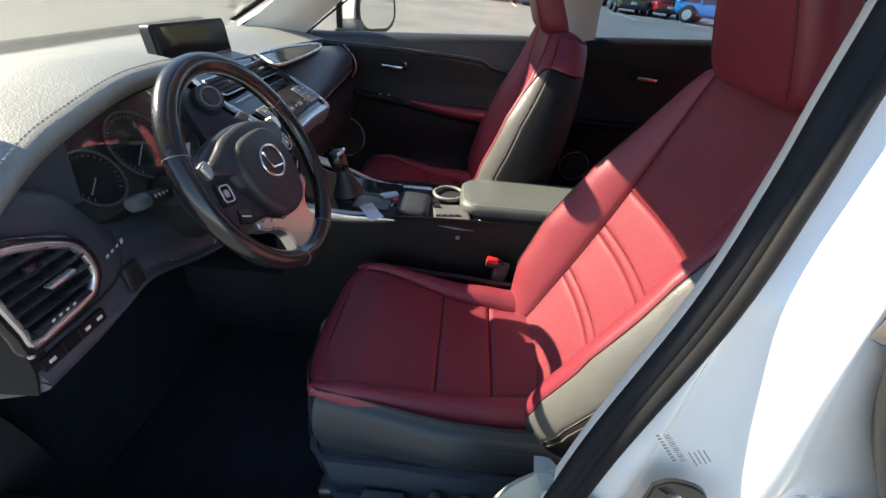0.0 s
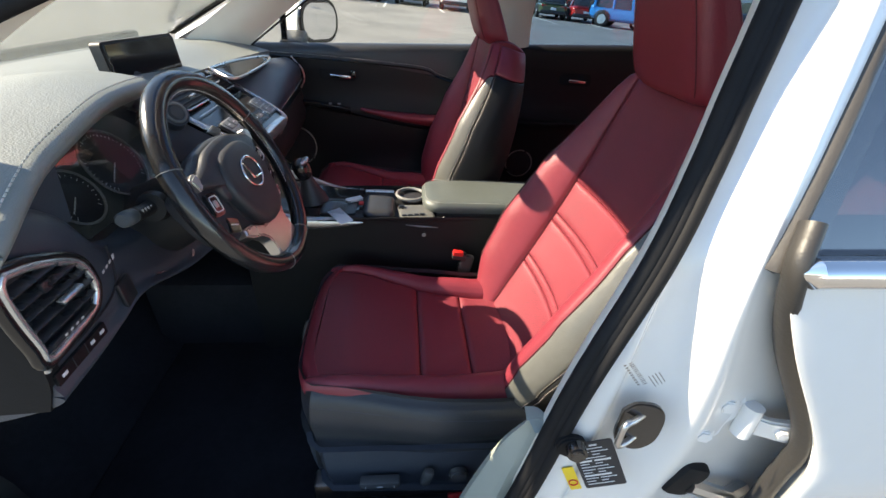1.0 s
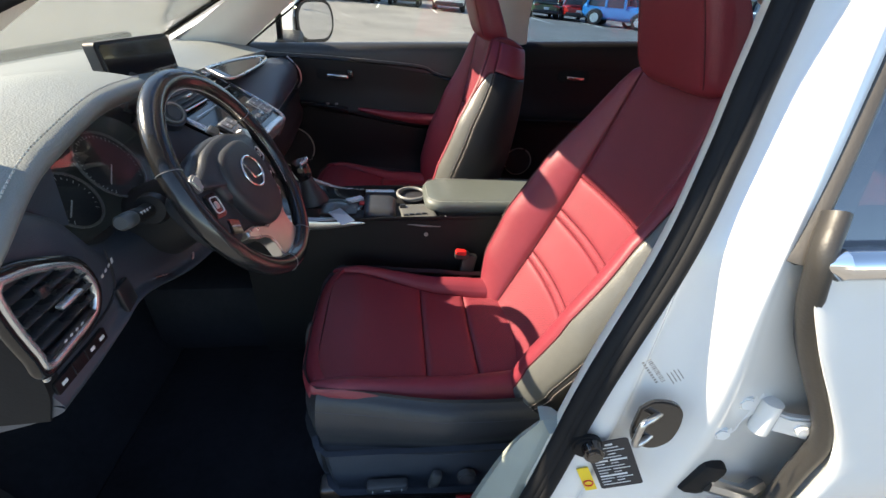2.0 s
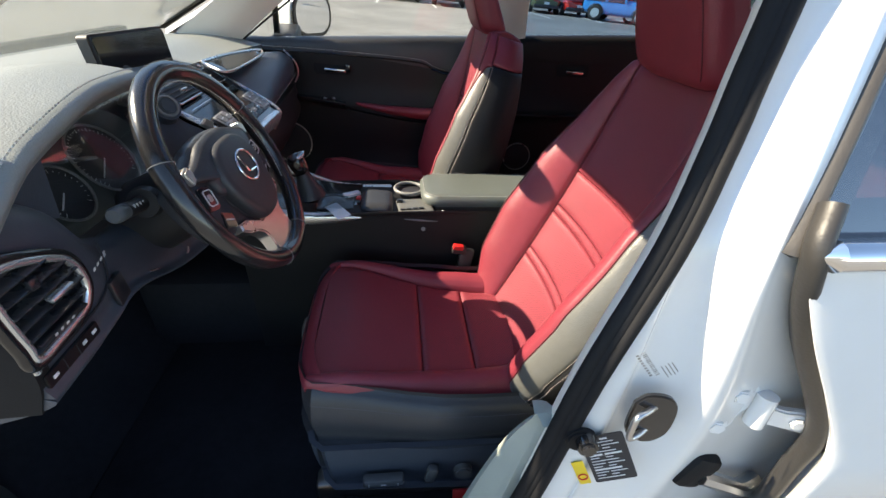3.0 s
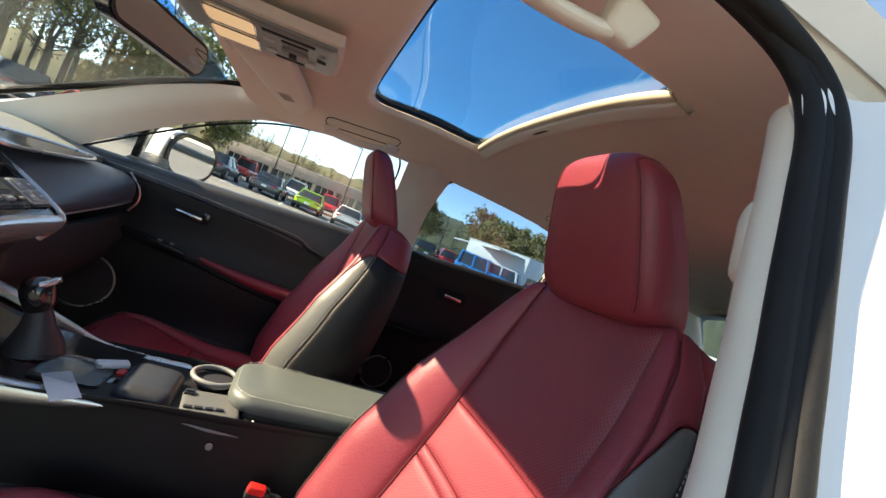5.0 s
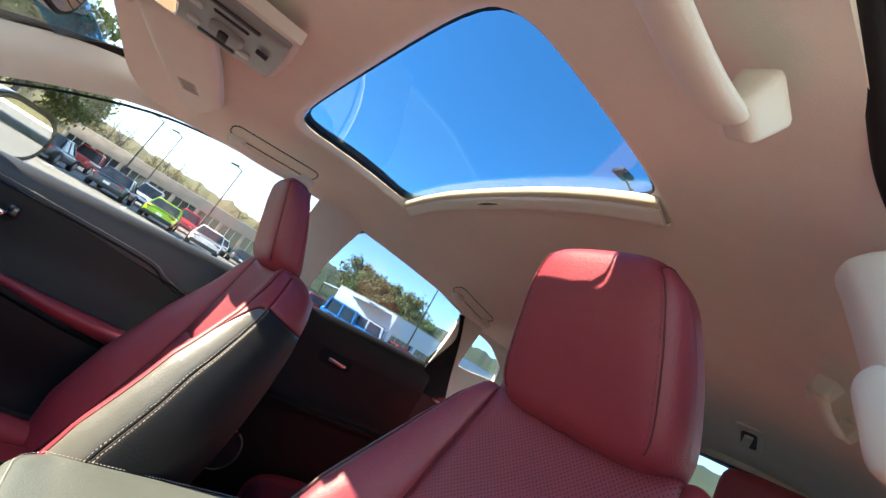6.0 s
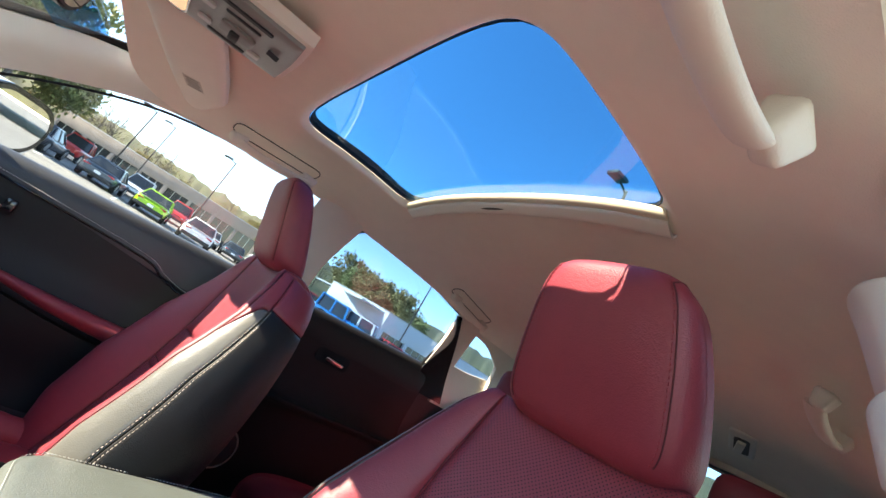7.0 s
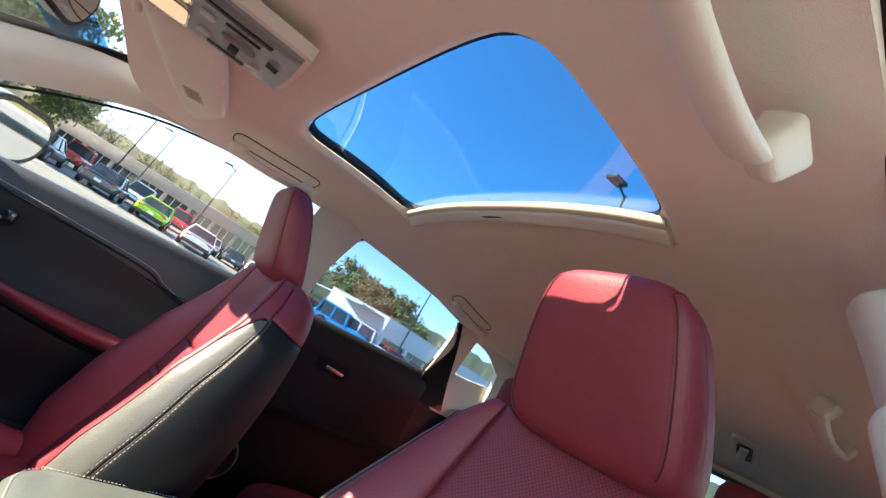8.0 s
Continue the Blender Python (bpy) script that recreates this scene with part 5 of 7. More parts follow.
for i in range(5):
    part("button", prism(rounded(0.026, 0.012, 0.003), 0.004, 0.001, C0 @ pose(-0.058 + 0.029 * i, -0.066, 0.009)), GREY_MID if i % 2 else GLOSS_BLACK, ctl)
    part("button_mark", box((0.010, 0.002, 0.0004), (0, 0, 0), turn=C0 @ pose(-0.058 + 0.029 * i, -0.066, 0.0133)), PALE_INK, ctl)
part("hazard_switch", prism(rounded(0.022, 0.010, 0.003), 0.004, 0.001, C0 @ pose(0.0, -0.010, 0.006)), RED_MARK, ctl, "red hazard switch")

# ---- centre console ----
cons = thing("centre_console", "black centre console with silver rails and leather armrest", "console", (-0.05, 0, 0.28))
part("console_body", panel(loft(
    [(-0.52, -0.128, 0.28), (-0.2, -0.128, 0.28), (0.1, -0.12, 0.28), (0.38, -0.11, 0.28)],
    [(-0.52, -0.130, 0.70), (-0.2, -0.130, 0.73), (0.0, -0.122, 0.735), (0.38, -0.105, 0.73)],
    [(-0.52, -0.124, 0.745), (-0.2, -0.125, 0.764), (0.0, -0.114, 0.758), (0.38, -0.09, 0.745)],
    [(-0.52, 0.0, 0.748), (-0.2, 0.0, 0.756), (0.0, 0.0, 0.752), (0.38, 0.0, 0.745)],
    [(-0.52, 0.112, 0.740), (-0.2, 0.110, 0.744), (0.0, 0.104, 0.745), (0.38, 0.09, 0.74)],
    [(-0.52, 0.118, 0.70), (-0.2, 0.118, 0.72), (0.0, 0.110, 0.725), (0.38, 0.105, 0.72)],
    [(-0.52, 0.12, 0.28), (-0.2, 0.12, 0.28), (0.1, 0.12, 0.28), (0.38, 0.11, 0.28)]), 24, 56, skirt=0.02, flip=False), CONSOLE_SIDE, cons, "black console body")
part("rear_panel", box((0.03, 0.21, 0.4), (0.375, 0, 0.53), bevel=0.01), BLACK_PLASTIC, cons)
part("silver_rail", panel(loft([(-0.52, -0.112, 0.80), (-0.44, -0.116, 0.784), (-0.34, -0.119, 0.771), (-0.25, -0.119, 0.768), (-0.185, -0.121, 0.764)], [(-0.52, -0.128, 0.798), (-0.44, -0.131, 0.782), (-0.34, -0.133, 0.768), (-0.25, -0.132, 0.765), (-0.185, -0.127, 0.760)], [(-0.52, -0.132, 0.765), (-0.44, -0.135, 0.75), (-0.34, -0.137, 0.742), (-0.25, -0.135, 0.748), (-0.185, -0.128, 0.757)]), 28, 10, puff=0.003, rim=0.005, skirt=0.01, flip=True), SILVER, cons, "satin silver console rail")
part("silver_rail", panel(loft([(-0.52, 0.098, 0.83), (-0.44, 0.102, 0.808), (-0.36, 0.106, 0.780), (-0.29, 0.104, 0.757), (-0.22, 0.104, 0.750), (-0.11, 0.100, 0.752)], [(-0.52, 0.122, 0.83), (-0.44, 0.124, 0.806), (-0.36, 0.124, 0.777), (-0.29, 0.118, 0.754), (-0.22, 0.112, 0.748), (-0.11, 0.106, 0.750)], [(-0.52, 0.128, 0.79), (-0.44, 0.128, 0.77), (-0.36, 0.128, 0.745), (-0.29, 0.121, 0.732), (-0.22, 0.114, 0.735), (-0.11, 0.108, 0.742)]), 28, 10, puff=0.003, rim=0.005, skirt=0.01), SILVER, cons, "satin silver console rail")
part("shift_plate", panel(loft([(-0.50, -0.110, 0.790), (-0.40, -0.112, 0.766), (-0.28, -0.112, 0.762), (-0.20, -0.114, 0.760)], [(-0.50, 0.0, 0.795), (-0.40, 0.0, 0.768), (-0.28, 0.0, 0.763), (-0.20, 0.0, 0.762)], [(-0.50, 0.10, 0.81), (-0.40, 0.104, 0.780), (-0.28, 0.103, 0.758), (-0.20, 0.102, 0.754)]), 16, 10, skirt=0.02, flip=False), GLOSS_BLACK, cons, "glossy dark shift surround")
part("inner_tray", prism(rounded(0.10, 0.10, 0.012), 0.006, 0.002, pose(-0.265, -0.045, 0.7615)), SLAT, cons, "dark tray by the lever")
shifter = part("gear_lever", tube([(-0.345, -0.005, 0.765), (-0.347, -0.005, 0.785), (-0.352, -0.005, 0.81), (-0.36, -0.005, 0.845)], (0.045, 0.036, 0.024, 0.015), 24), BLACK_LEATHER, cons, "gear lever with leather boot")
part("lever_knob", tube([(-0.352, -0.006, 0.832), (-0.358, -0.006, 0.838), (-0.364, -0.006, 0.855), (-0.370, -0.006, 0.872), (-0.374, -0.006, 0.884), (-0.376, -0.006, 0.889), (-0.377, -0.006, 0.891)], (0.014, 0.020, 0.0245, 0.0255, 0.021, 0.013, 0.004), 28), GLOSS_BLACK, shifter, "rounded gear knob")
part("knob_trim", tube([(-0.362, -0.028, 0.884), (-0.352, -0.020, 0.889), (-0.350, -0.006, 0.892), (-0.352, 0.008, 0.889), (-0.362, 0.017, 0.884)], 0.0055, 10, steps=16), CHROME_SATIN, shifter, "chrome knob trim")
part("wrist_rest", dome(rounded(0.090, 0.125, 0.020, 6), [(0.0, -0.03), (0.0, 0.002), (0.002, 0.008), (0.006, 0.013), (0.013, 0.0165), (0.026, 0.0185), (0.04, 0.019)], pose(-0.150, -0.050, 0.766, 0, 3, 0)), BLACK_LEATHER, cons, "padded wrist rest")
part("button_panel", dome(rounded(0.098, 0.086, 0.010, 5), [(0.0, -0.015), (0.0, 0.004), (0.0025, 0.007), (0.006, 0.008), (0.02, 0.008)], pose(-0.044, -0.074, 0.762, 0, 1, 8)), CONSOLE_PAD, cons, "grey button panel")
for i in range(4):
    part("button", box((0.014, 0.008, 0.003), (-0.078 + 0.017 * i, -0.106 + 0.003 * i, 0.7725), turn=pose(0, 0, 0, 0, 0, 8), bevel=0.001), SLAT, cons)
part("switch_knob", prism(rounded(0.018, 0.014, 0.004), 0.010, 0.003, pose(-0.086, -0.055, 0.768)), SLAT, cons)
cup = part("cup_holder", tube([(-0.058 + 0.042 * math.cos(a), 0.030 + 0.042 * math.sin(a), 0.774) for a in np.linspace(0, 2 * math.pi, 40, endpoint=False)], 0.0050, 10, closed=True), GREY_MID, cons, "grey cup holder ring")
part("cup_floor", prism(circle(0.040, 28), 0.003, 0, pose(-0.058, 0.030, 0.762)), INK, cup)
arm = part("armrest", dome(rounded(0.385, 0.186, 0.050, 10), [(0.014, -0.032), (0.004, -0.028), (0.0, -0.018), (0.0015, -0.008), (0.006, -0.001), (0.014, 0.0035), (0.026, 0.0055), (0.05, 0.0065), (0.09, 0.007)], pose(0.168, 0.004, 0.797, 0, 0, 0)), ARM_LEATHER, cons, "grey-black leather armrest lid")
edge = [Vector((0.168 + x * 0.955, 0.004 + y * 0.91, 0.8003)) for x, y in rounded(0.385, 0.186, 0.050, 10)]
edge = spline([tuple(p) for p in edge[9:36]], np.linspace(0, 1, 220))
part("stitching", stitches(edge, (0, 0, 1), pitch=0.0055, length=0.0034, r=0.0005), THREAD, arm)
part("armrest_base", box((0.35, 0.170, 0.035), (0.185, 0.004, 0.752), bevel=0.008), BLACK_PLASTIC, cons)
part("hinge_bracket", box((0.008, 0.006, 0.018), (0.030, -0.117, 0.765), turn=pose(0, 0, 0, 0, 30, 0), bevel=0.001), PALE_INK, cons, "small pale bracket")
part("side_strip", tube(spline([(-0.075, -0.125, 0.752), (-0.03, -0.126, 0.748), (0.018, -0.124, 0.744)], np.linspace(0, 1, 12)), (0.001, 0.003, 0.001), 6), GREY_MID, cons)
part("screw_cap", prism(circle(0.006, 14), 0.002, 0.0006, facing((-0.022, -0.128, 0.722), (0, -1, 0.1))), STEEL, cons, "round fixing on the console side")

tag_ob = thing("key_tag", "white card tag lying on the console", "tag", (-0.245, -0.17, 0.79))
part("card", box((0.085, 0.036, 0.0012), (-0.250, -0.137, 0.783), turn=pose(0, 0, 0, 6, 0, -58), bevel=0.0004), WHITE_PLASTIC, tag_ob)
part("bag", panel(loft([(-0.31, -0.13, 0.788), (-0.28, -0.135, 0.795), (-0.24, -0.13, 0.788)], [(-0.31, -0.09, 0.796), (-0.275, -0.09, 0.804), (-0.23, -0.09, 0.795)], [(-0.30, -0.05, 0.782), (-0.27, -0.05, 0.79), (-0.23, -0.05, 0.784)]), 8, 8, skirt=0.004), pane_material("thin_plastic", (0.75, 0.8, 0.82)), tag_ob, "crumpled clear plastic bag")
part("key_fob", box((0.05, 0.022, 0.010), (-0.225, -0.010, 0.772), turn=pose(0, 0, 0, 0, 0, 30), bevel=0.003), WHITE_PLASTIC, tag_ob)
part("red_tab", box((0.014, 0.02, 0.006), (-0.203, -0.034, 0.772), bevel=0.002), RED_MARK, tag_ob)

buckle = thing("seat_belt_buckle", "black seat belt buckle with red button", "buckle", (0.09, -0.15, 0.5))
part("stalk_cover", box((0.042, 0.022, 0.20), (0.09, -0.158, 0.575), turn=pose(0, 0, 0, 0, 8, 0), bevel=0.008), BLACK_PLASTIC, buckle)
part("release_button", box((0.030, 0.018, 0.014), (0.074, -0.170, 0.688), turn=pose(0, 0, 0, 0, 8, 0), bevel=0.004), RED_MARK, buckle, "red release button")
part("buckle_head", box((0.040, 0.022, 0.022), (0.078, -0.166, 0.677), turn=pose(0, 0, 0, 0, 8, 0), bevel=0.005), BLACK_PLASTIC, buckle)


# ---- passenger front door, seen from inside ----
def door_inner(x0, x1, name, label):
    return thing(name, label, "car door", ((x0 + x1) / 2, 0.72, 0.35))


def belt_z(x):
    return 1.121 + 0.046 * x


door = door_inner(-0.75, 0.33, "front_door", "closed front door with black trim and red leather armrest")
part("door_shell", box((1.14, 0.05, 0.80), (-0.22, 0.775, 0.69), bevel=0.01), BLACK_PLASTIC, door)
xs = (-0.80, -0.55, -0.25, 0.05, 0.33)
part("belt_pad", panel(loft([(x, 0.745, belt_z(x) - 0.004) for x in xs], [(x, 0.715, belt_z(x)) for x in xs], [(x, 0.688, belt_z(x) - 0.018) for x in xs],
                            [(-0.80, 0.69, 1.052), (-0.55, 0.684, 1.050), (-0.25, 0.682, 1.045), (0.05, 0.682, 1.012), (0.33, 0.684, 1.0)]), 40, 12, puff=0.003, rim=0.008, skirt=0.02, flip=True), BLACK_LEATHER, door, "black padded door top")
swoop = spline([(-0.72, 0.684, 1.058), (-0.45, 0.679, 1.055), (-0.2, 0.677, 1.045), (0.0, 0.677, 1.032), (0.06, 0.677, 1.008), (0.14, 0.678, 0.99), (0.31, 0.68, 0.992)], np.linspace(0, 1, 60))
part("trim_strip", tube(swoop, 0.0055, 8, flat=0.6), GLOSS_BLACK, door, "gloss black trim strip")
part("stitching", stitches(swoop + (0, -0.001, 0.012), (0, -1, 0.3), r=0.0009), THREAD, door)
part("middle_panel", panel(loft([(-0.76, 0.70, 1.05), (-0.45, 0.695, 1.048), (-0.1, 0.693, 1.04), (0.05, 0.693, 1.005), (0.33, 0.695, 0.99)],
                                [(-0.76, 0.71, 0.93), (-0.45, 0.70, 0.93), (-0.1, 0.695, 0.93), (0.05, 0.695, 0.92), (0.33, 0.70, 0.91)],
                                [(-0.76, 0.70, 0.85), (-0.45, 0.685, 0.85), (-0.1, 0.675, 0.845), (0.05, 0.675, 0.84), (0.33, 0.69, 0.84)]), 24, 14, puff=0.002, skirt=0.02, flip=True), DOOR_BLACK, door, "black leather door panel")
pad = part("armrest", panel(loft([(-0.26, 0.682, 0.868), (-0.1, 0.665, 0.862), (0.1, 0.660, 0.857), (0.33, 0.675, 0.855)],
                                 [(-0.26, 0.676, 0.868), (-0.1, 0.640, 0.861), (0.1, 0.628, 0.856), (0.33, 0.64, 0.853)],
                                 [(-0.26, 0.674, 0.864), (-0.1, 0.630, 0.849), (0.1, 0.616, 0.840), (0.33, 0.63, 0.835)],
                                 [(-0.26, 0.678, 0.860), (-0.1, 0.645, 0.833), (0.1, 0.635, 0.815), (0.33, 0.645, 0.81)],
                                 [(-0.26, 0.684, 0.858), (-0.1, 0.675, 0.826), (0.1, 0.672, 0.803), (0.33, 0.675, 0.80)]), 24, 18, puff=0.003, skirt=0.02, flip=True), RED, door, "red leather armrest")
part("stitching", stitches(spline([(-0.24, 0.671, 0.867), (-0.1, 0.631, 0.857), (0.1, 0.617, 0.850), (0.33, 0.631, 0.846)], np.linspace(0, 1, 90)), (0, -1, 0.5)), RED_THREAD, pad)
sw = part("switch_panel", panel(loft([(-0.50, 0.69, 0.895), (-0.4, 0.675, 0.888), (-0.30, 0.668, 0.874)], [(-0.50, 0.665, 0.888), (-0.4, 0.645, 0.882), (-0.30, 0.645, 0.868)], [(-0.50, 0.68, 0.865), (-0.4, 0.66, 0.855), (-0.30, 0.655, 0.845)]), 10, 8, puff=0.002, skirt=0.01, flip=True), GLOSS_BLACK, door, "gloss black switch panel")
for x in (-0.38, -0.345):
    part("window_switch", box((0.012, 0.010, 0.006), (x, 0.655, 0.888), bevel=0.002), GREY_MID, sw)
recess = part("handle_recess", prism(rounded(0.15, 0.052, 0.018), 0.004, 0.002, facing((-0.345, 0.697, 0.998), (0, -1, 0.1))), RUBBER, door)
part("door_handle", box((0.085, 0.014, 0.016), (-0.335, 0.682, 0.990), turn=pose(0, 0, 0, 8, 3, 0), bevel=0.005, segments=3), CHROME, recess, "chrome inner door handle")
part("lock_switch", box((0.022, 0.012, 0.03), (-0.285, 0.687, 1.0), bevel=0.004), GLOSS_BLACK, recess)
part("lower_panel", panel(loft([(-0.76, 0.705, 0.85), (-0.4, 0.69, 0.85), (0.0, 0.68, 0.79), (0.33, 0.69, 0.79)], [(-0.76, 0.70, 0.65), (-0.4, 0.69, 0.65), (0.0, 0.69, 0.65), (0.33, 0.70, 0.65)],
                               [(-0.76, 0.69, 0.50), (-0.4, 0.655, 0.50), (0.0, 0.655, 0.50), (0.33, 0.69, 0.5)], [(-0.76, 0.70, 0.36), (-0.4, 0.69, 0.36), (0.0, 0.69, 0.36), (0.33, 0.70, 0.36)]), 24, 20, skirt=0.02, flip=True), DOOR_BLACK, door, "black lower door panel")


def speaker(at, r, parent):
    m = facing(at, (0, -1, 0.05))
    sp = part("speaker", prism(circle(r, 32), 0.010, 0.004, m), BLACK_PLASTIC, parent, "round door speaker")
    part("speaker_ring", tube([m @ Vector((r * math.cos(a), r * math.sin(a), 0.009)) for a in np.linspace(0, 2 * math.pi, 40, endpoint=False)], 0.0028, 6, closed=True), SILVER, sp, "thin bright ring")


speaker((-0.545, 0.697, 0.69), 0.085, door)

rear_door = door_inner(0.42, 1.1, "rear_door", "closed rear door with plain black trim")
part("door_shell", box((0.70, 0.05, 0.80), (0.75, 0.775, 0.70), bevel=0.01), BLACK_PLASTIC, rear_door)
xs = (0.36, 0.6, 0.8, 1.08)
part("belt_pad", panel(loft([(x, 0.745, belt_z(x) - 0.004) for x in xs], [(x, 0.715, belt_z(x)) for x in xs], [(x, 0.69, belt_z(x) - 0.018) for x in xs], [(x, 0.69, 1.05) for x in xs]), 24, 12, puff=0.003, skirt=0.02, flip=True), DOOR_BLACK, rear_door, "black door top")
part("middle_panel", panel(loft([(x, 0.695, 1.05) for x in xs], [(x, 0.70, 0.93) for x in xs], [(x, 0.68, 0.86) for x in xs], [(x, 0.655, 0.84) for x in xs], [(x, 0.68, 0.79) for x in xs], [(x, 0.69, 0.60) for x in xs], [(x, 0.69, 0.34) for x in xs]), 16, 30, skirt=0.02, flip=True), DOOR_BLACK, rear_door, "black door panel")
rr = part("handle_recess", prism(rounded(0.14, 0.05, 0.016), 0.004, 0.002, facing((0.655, 0.697, 1.022), (0, -1, 0.1))), RUBBER, rear_door)
part("door_handle", box((0.08, 0.014, 0.015), (0.66, 0.684, 1.016), turn=pose(0, 0, 0, 8, 3, 0), bevel=0.005, segments=3), CHROME, rr, "chrome inner door handle")
speaker((0.462, 0.688, 0.645), 0.062, rear_door)
part("corner_cover", panel(loft([(1.045, 0.690, 1.061), (1.020, 0.684, 1.152), (1.059, 0.644, 1.305), (0.995, 0.613, 1.40)], [(1.20, 0.680, 1.06), (1.16, 0.676, 1.16), (1.085, 0.640, 1.305), (1.018, 0.610, 1.405)]), 24, 4, skirt=0.012, flip=True), GLOSS_BLACK, rear_door, "black window corner cover")
part("window_seal", tube(spline([(0.405, 0.70, 1.14), (0.425, 0.665, 1.33), (0.47, 0.632, 1.452), (0.72, 0.630, 1.452), (1.035, 0.64, 1.413), (1.02, 0.70, 1.16)], np.linspace(0, 1, 60)), 0.006, 6), RUBBER, rear_door, "black window seal")
part("window_seal", tube(spline([(-0.68, 0.70, 1.08), (-0.52, 0.690, 1.195), (-0.35, 0.674, 1.305), (-0.17, 0.645, 1.384), (0.05, 0.63, 1.43), (0.23, 0.628, 1.448), (0.25, 0.66, 1.30), (0.24, 0.70, 1.13)], np.linspace(0, 1, 80)), 0.0035, 6), RUBBER, door, "black window seal")
part("quarter_bar", box((0.022, 0.02, 0.24), (-0.548, 0.735, 1.17), turn=pose(0, 0, 0, 12, 6, 0), bevel=0.004), GLOSS_BLACK, door, "black quarter light bar")

# door mirror outside the passenger window
sm = thing("side_mirror", "white door mirror with black edge", "mirror", (-0.50, 0.85, 1.06))
shell = bmesh.new()
bmesh.ops.create_cube(shell, size=2)
bmesh.ops.subdivide_edges(shell, edges=shell.edges[:], cuts=9, use_grid_fill=True)
for v in shell.verts:
    a, b, c = v.co
    n = (abs(a) ** 4 + abs(b) ** 4 + abs(c) ** 4) ** (-0.25)
    a, b, c = a * n, b * n, c * n
    q = Matrix.Rotation(radians(-35.8), 3, "Z") @ Vector(((0.02 if a > 0 else 0.10) * a - 0.014, 0.113 * b * (1 - 0.1 * c), 0.086 * c))
    v.co = q + Vector((-0.452, 0.95, 1.165))
part("housing", shell, WHITE_PAINT, sm, "white mirror housing")
MN = Vector((0.81, -0.585, -0.02))
M0 = facing((-0.452, 0.95, 1.165), MN)
part("bezel", prism(rounded(0.225, 0.172, 0.075, 8), 0.012, 0.004, M0), GLOSS_BLACK, sm, "black bezel")
part("mirror_glass", prism(rounded(0.192, 0.140, 0.060, 8), 0.001, 0, M0 @ pose(0, 0, 0.0125)), MIRROR, sm, "mirror glass")
part("foot", box((0.09, 0.16, 0.05), (-0.53, 0.80, 1.095), turn=pose(0, 0, 0, 12, 0, 0), bevel=0.015), BLACK_PLASTIC, sm)

# ---- driver side: centre pillar, jamb and rear door ----
SEAL = [(-0.05, -0.80, 0.44), (0.03, -0.822, 0.52), (0.070, -0.822, 0.68), (0.118, -0.802, 0.90), (0.182, -0.768, 1.065), (0.220, -0.733, 1.167), (0.241, -0.709, 1.236), (0.264, -0.684, 1.305), (0.284, -0.660, 1.37), (0.283, -0.640, 1.415), (0.245, -0.627, 1.442), (0.15, -0.629, 1.444), (0.0, -0.635, 1.428), (-0.2, -0.648, 1.38), (-0.42, -0.678, 1.295), (-0.62, -0.715, 1.19), (-0.78, -0.745, 1.06), (-0.84, -0.76, 0.85), (-0.85, -0.78, 0.55), (-0.78, -0.79, 0.44)]
weather = thing("door_seal", "black rubber door opening weatherstrip", "weatherstrip", (0.1, -0.8, 0.4))
curve = spline(SEAL + SEAL[:1], np.linspace(0, 1, 200))[:-1]
part("bulb", tube(curve + (0.012, -0.006, 0), 0.0095, 12, closed=True), RUBBER, weather)
part("web", tube(curve + (0.019, -0.011, 0.0), 0.0080, 10, closed=True), RUBBER, weather)
part("lip", tube(curve + (0.026, -0.017, 0.0), 0.0080, 14, closed=True), RUBBER, weather)

DOOR_GAP = [(0.40, -0.82, 0.44), (0.440, -0.825, 0.638), (0.436, -0.828, 0.80), (0.425, -0.828, 0.885), (0.352, -0.826, 1.014), (0.312, -0.822, 1.10), (0.352, -0.775, 1.21), (0.405, -0.715, 1.335), (0.44, -0.672, 1.44)]


def between(kx, ky, out):
    """A line up the pillar at even heights: kx and ky of the way from the seal to the door gap, along and outwards."""
    zs = np.linspace(0.50, 1.42, 12)
    s, g = np.array(SEAL[1:10]), np.array(DOOR_GAP)
    rows = []
    for z in zs:
        p = np.array([np.interp(z, s[:, 2], s[:, i]) for i in (0, 1)])
        q = np.array([np.interp(z, g[:, 2], g[:, i]) for i in (0, 1)])
        rows.append((p[0] + (q[0] - p[0]) * kx, p[1] + (q[1] - p[1]) * ky - out, z))
    return rows


jamb = part("door_jamb", panel(loft(between(0.06, 0.0, 0.006), between(0.13, 0.0, 0.016), between(0.20, 0.03, 0.019), between(0.26, 0.05, 0.010), between(0.36, 0.10, 0.010), between(0.45, 0.22, 0.013), between(0.51, 0.58, 0.018), between(0.57, 0.86, 0.021), between(0.66, 0.95, 0.016), between(0.80, 1.0, 0.009), between(1.02, 1.0, 0.003), between(1.25, 1.0, -0.004)), 48, 80, skirt=0.02, flip=True), WHITE_PAINT, CAR, "white painted door jamb")
part("sill", panel(loft([(-1.0, -0.86, 0.30), (0.2, -0.88, 0.28), (1.3, -0.87, 0.30)], [(-1.0, -0.885, 0.36), (0.2, -0.90, 0.35), (1.3, -0.89, 0.36)], [(-1.0, -0.85, 0.41), (0.2, -0.86, 0.40), (1.3, -0.85, 0.41)], [(-1.0, -0.79, 0.42), (0.2, -0.79, 0.42), (1.3, -0.79, 0.42)], [(-1.0, -0.76, 0.415), (0.2, -0.76, 0.415), (1.3, -0.76, 0.415)]), 12, 16, skirt=0.02, flip=False), WHITE_PAINT, CAR, "white door sill")
